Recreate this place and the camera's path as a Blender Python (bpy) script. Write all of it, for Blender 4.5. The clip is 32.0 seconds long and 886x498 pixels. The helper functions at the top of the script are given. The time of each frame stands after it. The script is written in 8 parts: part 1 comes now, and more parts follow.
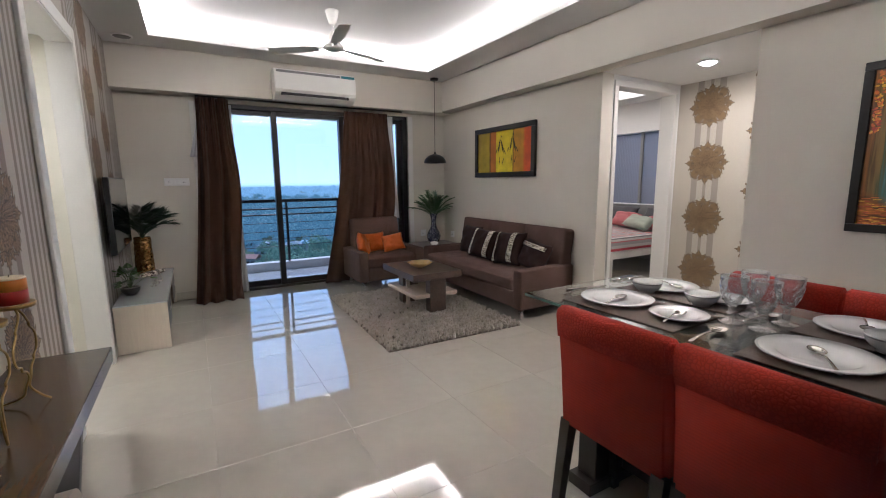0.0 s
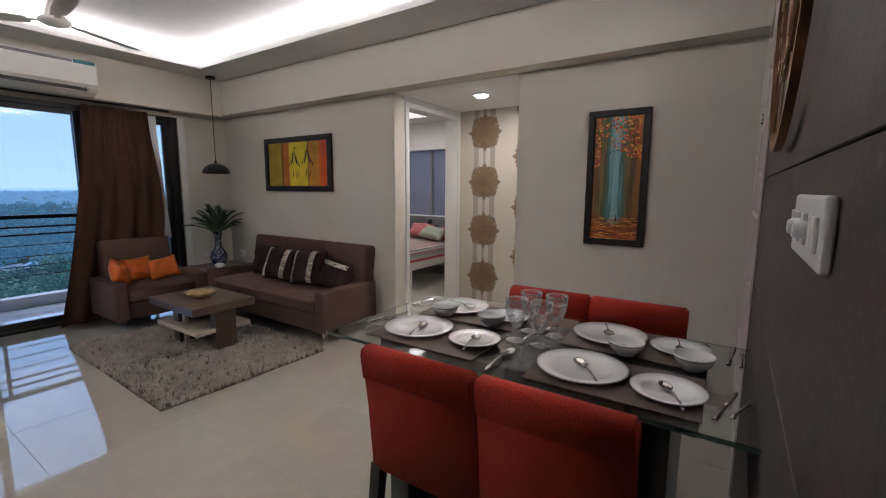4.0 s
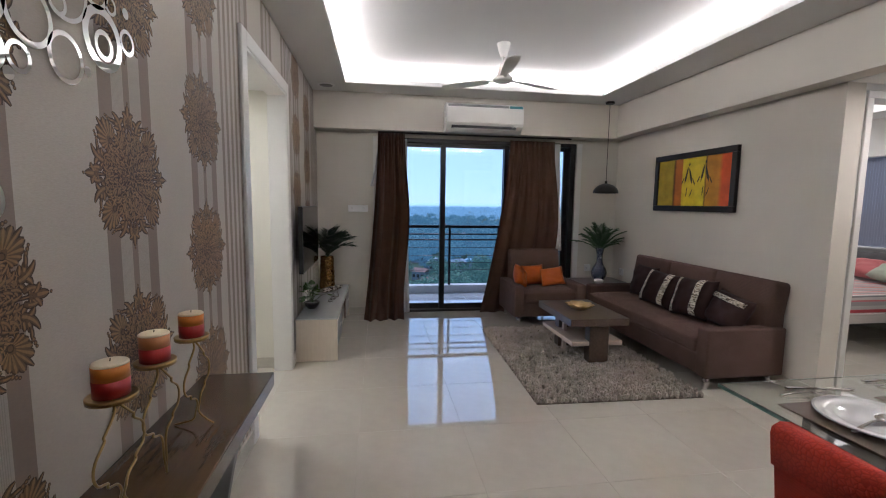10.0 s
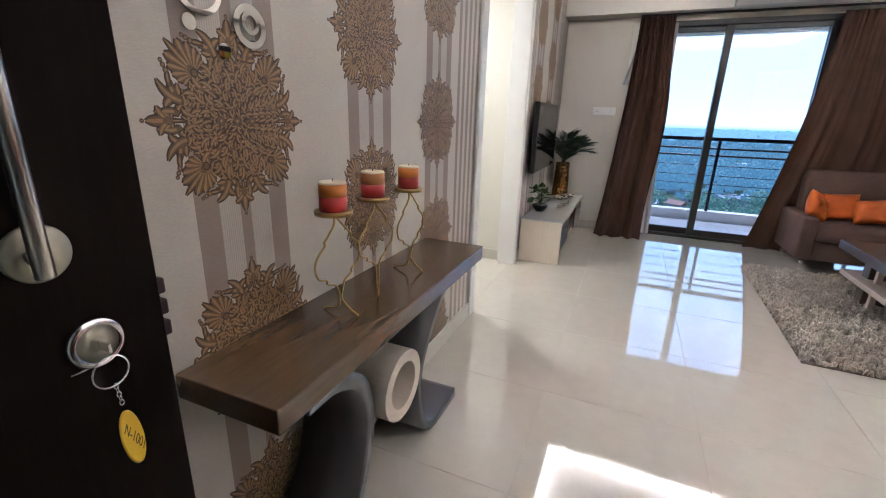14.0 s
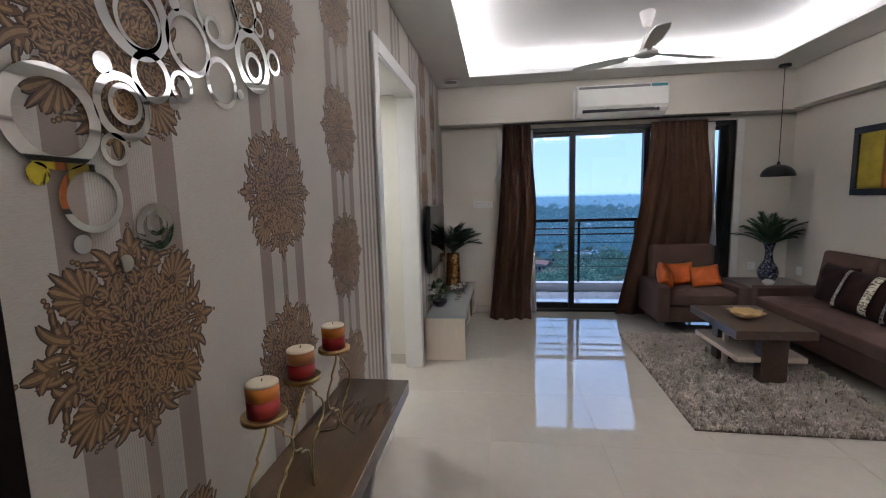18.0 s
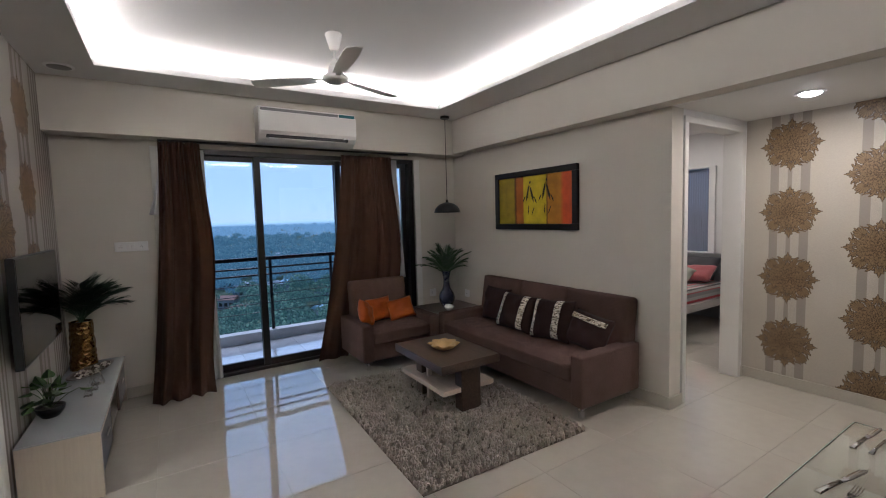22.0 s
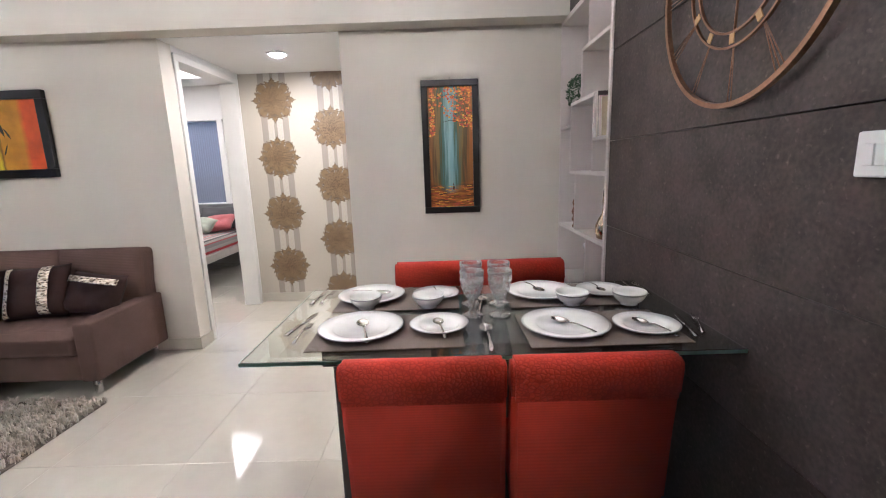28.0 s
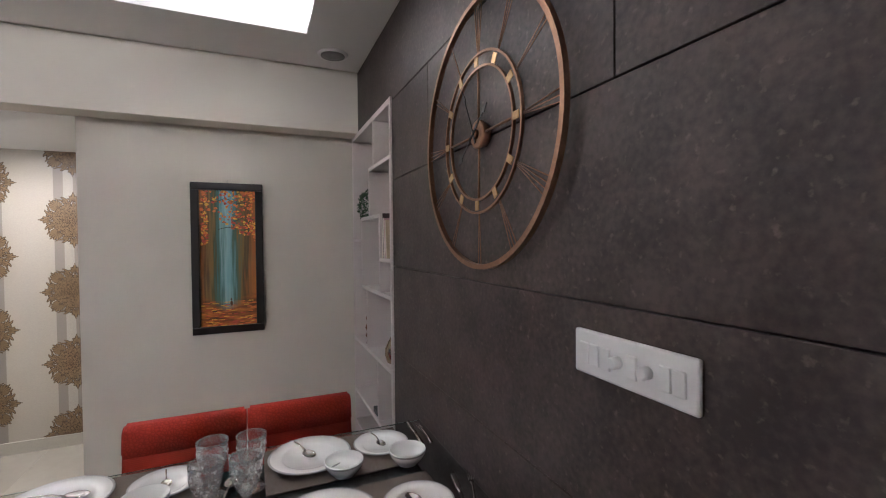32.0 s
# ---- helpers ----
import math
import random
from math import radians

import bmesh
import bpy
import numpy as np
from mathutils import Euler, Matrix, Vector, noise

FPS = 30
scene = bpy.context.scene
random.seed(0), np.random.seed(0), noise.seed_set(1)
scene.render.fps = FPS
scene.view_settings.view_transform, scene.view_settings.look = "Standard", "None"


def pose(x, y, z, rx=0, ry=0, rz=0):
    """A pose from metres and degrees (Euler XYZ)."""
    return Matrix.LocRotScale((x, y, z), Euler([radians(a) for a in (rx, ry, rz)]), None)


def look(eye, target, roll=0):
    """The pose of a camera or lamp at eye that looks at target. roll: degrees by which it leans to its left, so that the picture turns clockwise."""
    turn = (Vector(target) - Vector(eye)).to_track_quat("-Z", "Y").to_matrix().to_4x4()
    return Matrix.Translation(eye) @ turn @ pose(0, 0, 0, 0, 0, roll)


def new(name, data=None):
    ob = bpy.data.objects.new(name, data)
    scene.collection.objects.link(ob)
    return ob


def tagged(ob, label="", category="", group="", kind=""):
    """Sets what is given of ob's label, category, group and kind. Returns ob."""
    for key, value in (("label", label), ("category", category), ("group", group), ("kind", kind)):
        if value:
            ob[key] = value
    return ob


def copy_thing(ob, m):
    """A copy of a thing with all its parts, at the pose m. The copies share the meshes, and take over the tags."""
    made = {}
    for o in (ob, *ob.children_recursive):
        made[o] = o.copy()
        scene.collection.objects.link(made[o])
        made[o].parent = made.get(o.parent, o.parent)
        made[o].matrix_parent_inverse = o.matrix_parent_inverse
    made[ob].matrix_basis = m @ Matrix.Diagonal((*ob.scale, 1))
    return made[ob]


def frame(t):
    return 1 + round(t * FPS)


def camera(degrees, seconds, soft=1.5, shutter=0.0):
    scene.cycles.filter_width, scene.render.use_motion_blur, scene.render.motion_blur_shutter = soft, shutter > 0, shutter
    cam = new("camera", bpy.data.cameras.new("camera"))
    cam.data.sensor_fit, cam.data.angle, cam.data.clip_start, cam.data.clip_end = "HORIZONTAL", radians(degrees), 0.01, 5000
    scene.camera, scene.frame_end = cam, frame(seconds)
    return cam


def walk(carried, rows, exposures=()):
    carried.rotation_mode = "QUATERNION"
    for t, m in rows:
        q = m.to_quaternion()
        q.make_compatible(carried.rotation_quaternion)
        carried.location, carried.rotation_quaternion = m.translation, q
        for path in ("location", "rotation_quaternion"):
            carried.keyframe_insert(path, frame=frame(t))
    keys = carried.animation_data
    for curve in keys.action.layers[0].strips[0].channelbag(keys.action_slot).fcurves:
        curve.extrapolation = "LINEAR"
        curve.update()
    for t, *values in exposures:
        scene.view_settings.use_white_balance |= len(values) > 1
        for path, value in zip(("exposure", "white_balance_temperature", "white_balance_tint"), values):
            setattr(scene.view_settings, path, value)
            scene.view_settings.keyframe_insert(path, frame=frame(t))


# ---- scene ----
cam = camera(91.6, 32.0, soft=1.1)
PATH = [
    (0, (0.215, 0.184, 1.225), (1.205, 1.894, 0.916), -0.5),
    (0.5, (0.214, 0.199, 1.233), (1.254, 1.881, 0.933), -0.3),
    (1, (0.244, 0.204, 1.248), (1.318, 1.864, 0.95), -0.4),
    (1.5, (0.286, 0.205, 1.263), (1.386, 1.85, 0.969), -0.2),
    (2, (0.337, 0.195, 1.267), (1.504, 1.792, 0.976), 0.4),
    (2.5, (0.365, 0.204, 1.28), (1.719, 1.649, 0.997), 0.9),
    (3, (0.341, 0.246, 1.272), (1.876, 1.499, 1.001), 0.6),
    (3.5, (0.327, 0.27, 1.292), (1.979, 1.363, 1.014), 0.5),
    (5.5, (0.289, 0.274, 1.309), (1.788, 1.574, 1.063), -0.3),
    (6, (0.28, 0.27, 1.309), (1.675, 1.683, 1.072), -0.0),
    (6.5, (0.276, 0.266, 1.308), (1.553, 1.788, 1.076), 0.1),
    (7, (0.276, 0.272, 1.3), (1.427, 1.892, 1.075), 0.5),
    (7.5, (0.274, 0.261, 1.301), (1.302, 1.961, 1.076), 0.7),
    (8, (0.276, 0.257, 1.298), (1.187, 2.023, 1.075), 0.9),
    (8.5, (0.278, 0.259, 1.297), (1.081, 2.078, 1.082), 1.1),
    (9, (0.279, 0.258, 1.299), (0.939, 2.134, 1.083), 0.8),
    (9.5, (0.306, 0.296, 1.299), (0.794, 2.225, 1.088), 0.7),
    (10, (0.327, 0.364, 1.315), (0.625, 2.33, 1.105), 0.8),
    (10.5, (0.336, 0.434, 1.322), (0.392, 2.421, 1.107), 0.9),
    (11, (0.358, 0.471, 1.33), (0.172, 2.451, 1.115), 1.1),
    (11.5, (0.362, 0.49, 1.32), (-0.037, 2.438, 1.101), 0.8),
    (12, (0.379, 0.497, 1.28), (-0.203, 2.383, 0.957), 1.1),
    (12.5, (0.395, 0.493, 1.229), (-0.292, 2.329, 0.834), 1.3),
    (13, (0.402, 0.485, 1.191), (-0.323, 2.289, 0.722), 2.0),
    (13.5, (0.415, 0.473, 1.157), (-0.315, 2.257, 0.623), 2.1),
    (14, (0.425, 0.467, 1.142), (-0.317, 2.23, 0.555), 1.7),
    (14.5, (0.422, 0.481, 1.183), (-0.339, 2.264, 0.692), 0.7),
    (16.5, (0.396, 0.522, 1.324), (-0.322, 2.367, 1.04), -0.4),
    (17, (0.351, 0.522, 1.338), (-0.207, 2.425, 1.078), -0.4),
    (17.5, (0.297, 0.516, 1.345), (-0.111, 2.458, 1.094), -1.1),
    (18, (0.273, 0.51, 1.353), (0.017, 2.479, 1.11), -1.5),
    (18.5, (0.273, 0.556, 1.389), (0.086, 2.54, 1.209), -2.0),
    (19, (0.283, 0.641, 1.448), (0.108, 2.628, 1.298), -2.3),
    (19.5, (0.324, 0.77, 1.465), (0.198, 2.762, 1.339), -2.3),
    (20, (0.358, 0.897, 1.453), (0.398, 2.893, 1.338), -2.0),
    (20.5, (0.375, 0.991, 1.423), (0.716, 2.959, 1.328), -1.9),
    (21, (0.351, 1.083, 1.431), (1.015, 2.966, 1.316), -1.9),
    (21.5, (0.351, 1.119, 1.427), (1.284, 2.883, 1.296), -1.8),
    (22, (0.355, 1.125, 1.418), (1.426, 2.807, 1.268), -1.6),
    (22.5, (0.343, 1.131, 1.39), (1.455, 2.786, 1.222), -1.7),
    (23, (0.331, 1.12, 1.373), (1.461, 2.76, 1.195), -1.7),
    (23.5, (0.352, 1.084, 1.371), (1.586, 2.647, 1.184), -1.3),
    (24, (0.365, 1.064, 1.373), (1.826, 2.413, 1.181), -0.8),
    (24.5, (0.362, 1.066, 1.336), (2.013, 2.18, 1.153), -1.2),
    (25, (0.345, 1.071, 1.328), (2.136, 1.94, 1.135), -1.6),
    (25.5, (0.334, 1.061, 1.311), (2.232, 1.654, 1.094), -1.7),
    (26, (0.331, 1.029, 1.289), (2.281, 1.400, 1.051), -1.7),
    (26.5, (0.329, 0.998, 1.270), (2.300, 1.216, 1.009), -1.8),
    (28.5, (0.325, 0.960, 1.261), (2.288, 0.911, 0.882), -1.7),
    (29, (0.336, 0.952, 1.329), (2.302, 0.746, 1.024), -0.7),
    (29.5, (0.334, 0.934, 1.394), (2.278, 0.538, 1.139), -0.1),
    (30, (0.328, 0.914, 1.446), (2.233, 0.321, 1.303), 0.4),
    (30.5, (0.331, 0.887, 1.469), (2.183, 0.134, 1.411), 0.4),
    (31, (0.353, 0.854, 1.481), (2.150, -0.023, 1.451), 0.0),
    (31.5, (0.413, 0.801, 1.480), (2.203, -0.091, 1.451), -0.3),
    (32, (0.491, 0.754, 1.467), (2.330, -0.031, 1.426), -0.5),
]
EXPOSURES = [(t, stops, kelvin, 15) for t, stops, kelvin in ((0, 1.28, 5530), (1.5, 1.18, 5530), (2.5, 1.05, 5530), (3, 0.92, 5530), (4, 0.82, 5530), (6, 0.76, 5530), (7, 0.95, 5530), (8, 1.08, 5530), (9, 1.06, 5480), (11, 1.11, 5470), (12.5, 1.44, 5400), (14, 1.88, 5420), (16.5, 1.42, 5500), (19, 0.93, 5370), (21, 0.84, 5520), (23, 0.70, 5590), (24, 0.70, 5630), (25, 0.78, 5850), (26, 1.32, 5460), (27, 1.8, 5450), (29, 2.03, 5300), (30, 1.62, 5340), (31, 1.05, 5380), (32, 1.32, 5380))]
walk(cam, [(t, look(eye, target, roll)) for t, eye, target, roll in PATH], exposures=EXPOSURES)

# ---- world, sun, lamps ----
world = bpy.data.worlds.new("sky_world")
scene.world = world
world.use_nodes = True
_nt = world.node_tree
_bg = _nt.nodes["Background"]
_sky = _nt.nodes.new("ShaderNodeTexSky")
_sky.sky_type = "NISHITA"
_sky.sun_disc = False
_sky.sun_elevation = radians(62)
_sky.sun_rotation = radians(-10)
_sky.air_density, _sky.dust_density, _sky.ozone_density = 0.6, 0.25, 4.0
# an even veil of high cloud over the clear sky
_veil = _nt.nodes.new("ShaderNodeMix")
_veil.data_type = "RGBA"
_veil.inputs["Factor"].default_value = 0.80
_nt.links.new(_sky.outputs[0], _veil.inputs["A"])
_veil.inputs["B"].default_value = (4.25, 5.95, 6.75, 1)
_nt.links.new(_veil.outputs["Result"], _bg.inputs[0])
_bg.inputs[1].default_value = 0.092

_sun = new("sun", bpy.data.lights.new("sun", "SUN"))
_sun.data.energy, _sun.data.angle, _sun.data.color = 1.1, radians(15), (1.0, 0.95, 0.90)
_sun.matrix_world = pose(0, 20, 40, -28, 0, 10)


def area_lamp(name, m, sx, sy, watts, color):
    lamp = new(name, bpy.data.lights.new(name, "AREA"))
    lamp.data.shape, lamp.data.size, lamp.data.size_y = "RECTANGLE", sx, sy
    lamp.data.energy, lamp.data.color = watts, color
    lamp.matrix_world = m
    return lamp


COOL = (1.0, 0.88, 0.74)
# the LED strips that lie on the ledge of the ceiling cove
CX0, CX1, CY0, CY1, CEIL, LEDGE, SLAB = 0.01, 2.735, 0.52, 4.87, 2.495, 2.54, 2.65
_mx, _my, _lx, _ly = (CX0 + CX1) / 2, (CY0 + CY1) / 2, CX1 - CX0 + 0.1, CY1 - CY0 + 0.1
COVE_W = 5.4
area_lamp("cove_strip_lamp", pose(CX0 - 0.10, _my, LEDGE + 0.02, 0, 205, 0), 0.03, _ly, COVE_W * _ly, COOL)
area_lamp("cove_strip_lamp", pose(CX1 + 0.10, _my, LEDGE + 0.02, 0, 155, 0), 0.03, _ly, COVE_W * _ly, COOL)
area_lamp("cove_strip_lamp", pose(_mx, CY0 - 0.10, LEDGE + 0.02, 155, 0, 0), _lx, 0.03, COVE_W * _lx, COOL)
area_lamp("cove_strip_lamp", pose(_mx, CY1 + 0.10, LEDGE + 0.02, 205, 0, 0), _lx, 0.03, COVE_W * _lx, COOL)
# downlights of the vestibule and the passage, the bedroom's cove
area_lamp("vestibule_lamp", pose(3.762, 2.19, 2.092), 0.10, 0.10, 5.6, (1.0, 0.85, 0.67))
area_lamp("passage_lamp", pose(-1.15, 3.30, 2.10), 0.14, 0.14, 5.0, (1.0, 0.90, 0.74))
area_lamp("bedroom_lamp", pose(5.0, 4.6, 2.50, 180, 0, 0), 2.2, 1.6, 26, COOL)

# ---- materials ----
def N(nt, kind, **kw):
    n = nt.nodes.new(kind)
    for k, v in kw.items():
        if k.startswith("i_"):
            n.inputs[int(k[2:])].default_value = v
    return n


def base_mat(name):
    m = bpy.data.materials.new(name)
    m.use_nodes = True
    nt = m.node_tree
    return m, nt, nt.nodes["Principled BSDF"]


def rgba(c):
    return (c[0], c[1], c[2], 1.0)


def mat(name, color, rough=0.5, metal=0.0, vary=0.12, scale=8.0, fine=120.0, bump=0.08, spec=0.5, coat=0.0, sheen=0.0, rand=0.0, stretch=(1, 1, 1)):
    """A plain surface with variation at two scales and fine relief."""
    m, nt, p = base_mat(name)
    tc = N(nt, "ShaderNodeTexCoord")
    mp = N(nt, "ShaderNodeMapping")
    mp.inputs["Scale"].default_value = stretch
    nt.links.new(tc.outputs["Object"], mp.inputs[0])
    big, small = N(nt, "ShaderNodeTexNoise"), N(nt, "ShaderNodeTexNoise")
    big.inputs["Scale"].default_value, big.inputs["Detail"].default_value = scale, 4.0
    small.inputs["Scale"].default_value, small.inputs["Detail"].default_value = fine, 3.0
    nt.links.new(mp.outputs[0], big.inputs["Vector"])
    nt.links.new(mp.outputs[0], small.inputs["Vector"])
    add = N(nt, "ShaderNodeMath")
    add.operation = "MULTIPLY_ADD"
    add.inputs[1].default_value = 0.5
    nt.links.new(small.outputs[0], add.inputs[0])
    half = N(nt, "ShaderNodeMath")
    half.operation = "MULTIPLY"
    half.inputs[1].default_value = 0.5
    nt.links.new(big.outputs[0], half.inputs[0])
    nt.links.new(half.outputs[0], add.inputs[2])
    ramp = N(nt, "ShaderNodeValToRGB")
    ramp.color_ramp.elements[0].position, ramp.color_ramp.elements[1].position = 0.3, 0.7
    ramp.color_ramp.elements[0].color = rgba([c * (1 - vary) for c in color])
    ramp.color_ramp.elements[1].color = rgba([min(1, c * (1 + vary)) for c in color])
    nt.links.new(add.outputs[0], ramp.inputs[0])
    col = ramp.outputs[0]
    if rand:
        info = N(nt, "ShaderNodeObjectInfo")
        hsv = N(nt, "ShaderNodeHueSaturation")
        mr = N(nt, "ShaderNodeMapRange")
        mr.inputs["To Min"].default_value, mr.inputs["To Max"].default_value = 1 - rand, 1 + rand
        nt.links.new(info.outputs["Random"], mr.inputs[0])
        nt.links.new(mr.outputs[0], hsv.inputs["Value"])
        nt.links.new(col, hsv.inputs["Color"])
        col = hsv.outputs[0]
    nt.links.new(col, p.inputs["Base Color"])
    p.inputs["Roughness"].default_value, p.inputs["Metallic"].default_value = rough, metal
    p.inputs["Specular IOR Level"].default_value = spec
    p.inputs["Coat Weight"].default_value = coat
    p.inputs["Sheen Weight"].default_value = sheen
    if bump:
        b = N(nt, "ShaderNodeBump")
        b.inputs["Strength"].default_value, b.inputs["Distance"].default_value = bump, 0.002
        nt.links.new(add.outputs[0], b.inputs["Height"])
        nt.links.new(b.outputs[0], p.inputs["Normal"])
    return m


def weave_mat(name, color, dark, scale, rough=0.85, bump=0.35, sheen=0.2, vary=0.15):
    """Woven cloth: two crossing waves in relief and colour."""
    m, nt, p = base_mat(name)
    tc = N(nt, "ShaderNodeTexCoord")
    waves = []
    for axis in ("X", "Y", "Z"):
        w = N(nt, "ShaderNodeTexWave")
        w.bands_direction = axis
        w.inputs["Scale"].default_value = scale
        w.inputs["Distortion"].default_value = 0.6
        w.inputs["Detail"].default_value = 1.0
        nt.links.new(tc.outputs["Object"], w.inputs[0])
        waves.append(w)
    a = N(nt, "ShaderNodeMath")
    a.operation = "ADD"
    nt.links.new(waves[0].outputs["Fac"], a.inputs[0])
    nt.links.new(waves[1].outputs["Fac"], a.inputs[1])
    a2 = N(nt, "ShaderNodeMath")
    a2.operation = "MULTIPLY_ADD"
    a2.inputs[1].default_value = 1.0
    nt.links.new(waves[2].outputs["Fac"], a2.inputs[0])
    nt.links.new(a.outputs[0], a2.inputs[2])
    noi = N(nt, "ShaderNodeTexNoise")
    noi.inputs["Scale"].default_value, noi.inputs["Detail"].default_value = 7.0, 5.0
    nt.links.new(tc.outputs["Object"], noi.inputs["Vector"])
    mr = N(nt, "ShaderNodeMapRange")
    mr.inputs["From Max"].default_value = 3.0
    nt.links.new(a2.outputs[0], mr.inputs[0])
    mix = N(nt, "ShaderNodeMix")
    mix.data_type = "RGBA"
    nt.links.new(mr.outputs[0], mix.inputs["Factor"])
    mix.inputs["A"].default_value, mix.inputs["B"].default_value = rgba(dark), rgba(color)
    hsv = N(nt, "ShaderNodeHueSaturation")
    mv = N(nt, "ShaderNodeMapRange")
    mv.inputs["To Min"].default_value, mv.inputs["To Max"].default_value = 1 - vary * 2, 1 + vary * 2
    nt.links.new(noi.outputs[0], mv.inputs[0])
    nt.links.new(mv.outputs[0], hsv.inputs["Value"])
    nt.links.new(mix.outputs["Result"], hsv.inputs["Color"])
    nt.links.new(hsv.outputs[0], p.inputs["Base Color"])
    p.inputs["Roughness"].default_value, p.inputs["Sheen Weight"].default_value = rough, sheen
    p.inputs["Specular IOR Level"].default_value = 0.25
    b = N(nt, "ShaderNodeBump")
    b.inputs["Strength"].default_value, b.inputs["Distance"].default_value = bump, 0.0015
    nt.links.new(a2.outputs[0], b.inputs["Height"])
    nt.links.new(b.outputs[0], p.inputs["Normal"])
    return m


def wood_mat(name, light, dark, rough=0.35, axis="Y", scale=6.0, coat=0.2, spec=0.5):
    m, nt, p = base_mat(name)
    tc = N(nt, "ShaderNodeTexCoord")
    mp = N(nt, "ShaderNodeMapping")
    s = {"X": (0.6, 9, 9), "Y": (9, 0.6, 9), "Z": (9, 9, 0.6)}[axis]
    mp.inputs["Scale"].default_value = s
    nt.links.new(tc.outputs["Object"], mp.inputs[0])
    n1, n2 = N(nt, "ShaderNodeTexNoise"), N(nt, "ShaderNodeTexNoise")
    n1.inputs["Scale"].default_value, n1.inputs["Detail"].default_value, n1.inputs["Distortion"].default_value = scale, 6.0, 0.8
    n2.inputs["Scale"].default_value, n2.inputs["Detail"].default_value = scale * 7, 4.0
    for n in (n1, n2):
        nt.links.new(mp.outputs[0], n.inputs["Vector"])
    a = N(nt, "ShaderNodeMath")
    a.operation = "MULTIPLY_ADD"
    a.inputs[1].default_value = 0.4
    nt.links.new(n2.outputs[0], a.inputs[0])
    h = N(nt, "ShaderNodeMath")
    h.operation = "MULTIPLY"
    h.inputs[1].default_value = 0.6
    nt.links.new(n1.outputs[0], h.inputs[0])
    nt.links.new(h.outputs[0], a.inputs[2])
    r = N(nt, "ShaderNodeValToRGB")
    r.color_ramp.elements[0].position, r.color_ramp.elements[1].position = 0.32, 0.68
    r.color_ramp.elements[0].color, r.color_ramp.elements[1].color = rgba(dark), rgba(light)
    nt.links.new(a.outputs[0], r.inputs[0])
    nt.links.new(r.outputs[0], p.inputs["Base Color"])
    p.inputs["Roughness"].default_value, p.inputs["Coat Weight"].default_value = rough, coat
    p.inputs["Specular IOR Level"].default_value = spec
    b = N(nt, "ShaderNodeBump")
    b.inputs["Strength"].default_value, b.inputs["Distance"].default_value = 0.1, 0.001
    nt.links.new(a.outputs[0], b.inputs["Height"])
    nt.links.new(b.outputs[0], p.inputs["Normal"])
    return m


def glass_mat(name, color=(1, 1, 1), rough=0.0, ior=1.45):
    m, nt, p = base_mat(name)
    p.inputs["Base Color"].default_value = rgba(color)
    p.inputs["Roughness"].default_value, p.inputs["IOR"].default_value = rough, ior
    p.inputs["Transmission Weight"].default_value = 1.0
    return m


def pane_mat(name, tint, ior=1.45, rough=0.0):
    """A thin pane: mostly clear, with a mirror part that grows to the edge."""
    m, nt, p = base_mat(name)
    out = nt.nodes["Material Output"]
    t, g, x = N(nt, "ShaderNodeBsdfTransparent"), N(nt, "ShaderNodeBsdfGlossy"), N(nt, "ShaderNodeMixShader")
    t.inputs[0].default_value, g.inputs["Roughness"].default_value = rgba(tint), rough
    f = N(nt, "ShaderNodeFresnel")
    f.inputs[0].default_value = ior
    nt.links.new(f.outputs[0], x.inputs[0])
    nt.links.new(t.outputs[0], x.inputs[1])
    nt.links.new(g.outputs[0], x.inputs[2])
    nt.links.new(x.outputs[0], out.inputs[0])
    return m


def emit_mat(name, color, strength):
    m, nt, p = base_mat(name)
    p.inputs["Base Color"].default_value = rgba(color)
    p.inputs["Emission Color"].default_value = rgba(color)
    p.inputs["Emission Strength"].default_value = strength
    return m


M = {}
M["wall"] = mat("wall_paint", (0.630, 0.592, 0.522), 0.72, vary=0.03, scale=3, fine=260, bump=0.06)
M["cream"] = mat("cream_paint", (0.66, 0.64, 0.56), 0.7, vary=0.03, scale=3, fine=260, bump=0.06)
M["ceil"] = mat("ceiling_paint", (0.74, 0.735, 0.72), 0.85, vary=0.03, scale=2.5, fine=200, bump=0.05)
M["beam"] = M["wall"]
M["white"] = mat("white_enamel", (0.78, 0.77, 0.75), 0.35, vary=0.03, scale=5, bump=0.03)
M["trim"] = mat("painted_door_trim", (0.70, 0.69, 0.66), 0.4, vary=0.04, scale=6, bump=0.04)
M["skirt"] = mat("beige_skirting_tile", (0.50, 0.47, 0.40), 0.3, vary=0.08, scale=9, bump=0.03)
M["tile"] = mat("polished_ivory_tile", (0.575, 0.535, 0.460), 0.03, vary=0.045, scale=2.2, fine=14, bump=0.0, rand=0.02, coat=1.0)
M["tile"].node_tree.nodes["Principled BSDF"].inputs["Coat IOR"].default_value = 1.95
M["grout"] = mat("tile_grout", (0.50, 0.465, 0.40), 0.8, vary=0.1)
M["dark_panel"] = mat("brown_stone_laminate", (0.049, 0.036, 0.032), 0.5, vary=0.36, scale=9.0, fine=75, bump=0.15, rand=0.05, spec=0.3)
_dn = M["dark_panel"].node_tree
for _n in _dn.nodes:
    if _n.type == "VALTORGB":
        _n.color_ramp.elements[0].position, _n.color_ramp.elements[1].position = 0.38, 0.62
_dp, _dt = _dn.nodes["Principled BSDF"], N(_dn, "ShaderNodeTexCoord")
_df, _dr, _dx = N(_dn, "ShaderNodeTexNoise"), N(_dn, "ShaderNodeValToRGB"), N(_dn, "ShaderNodeMix")
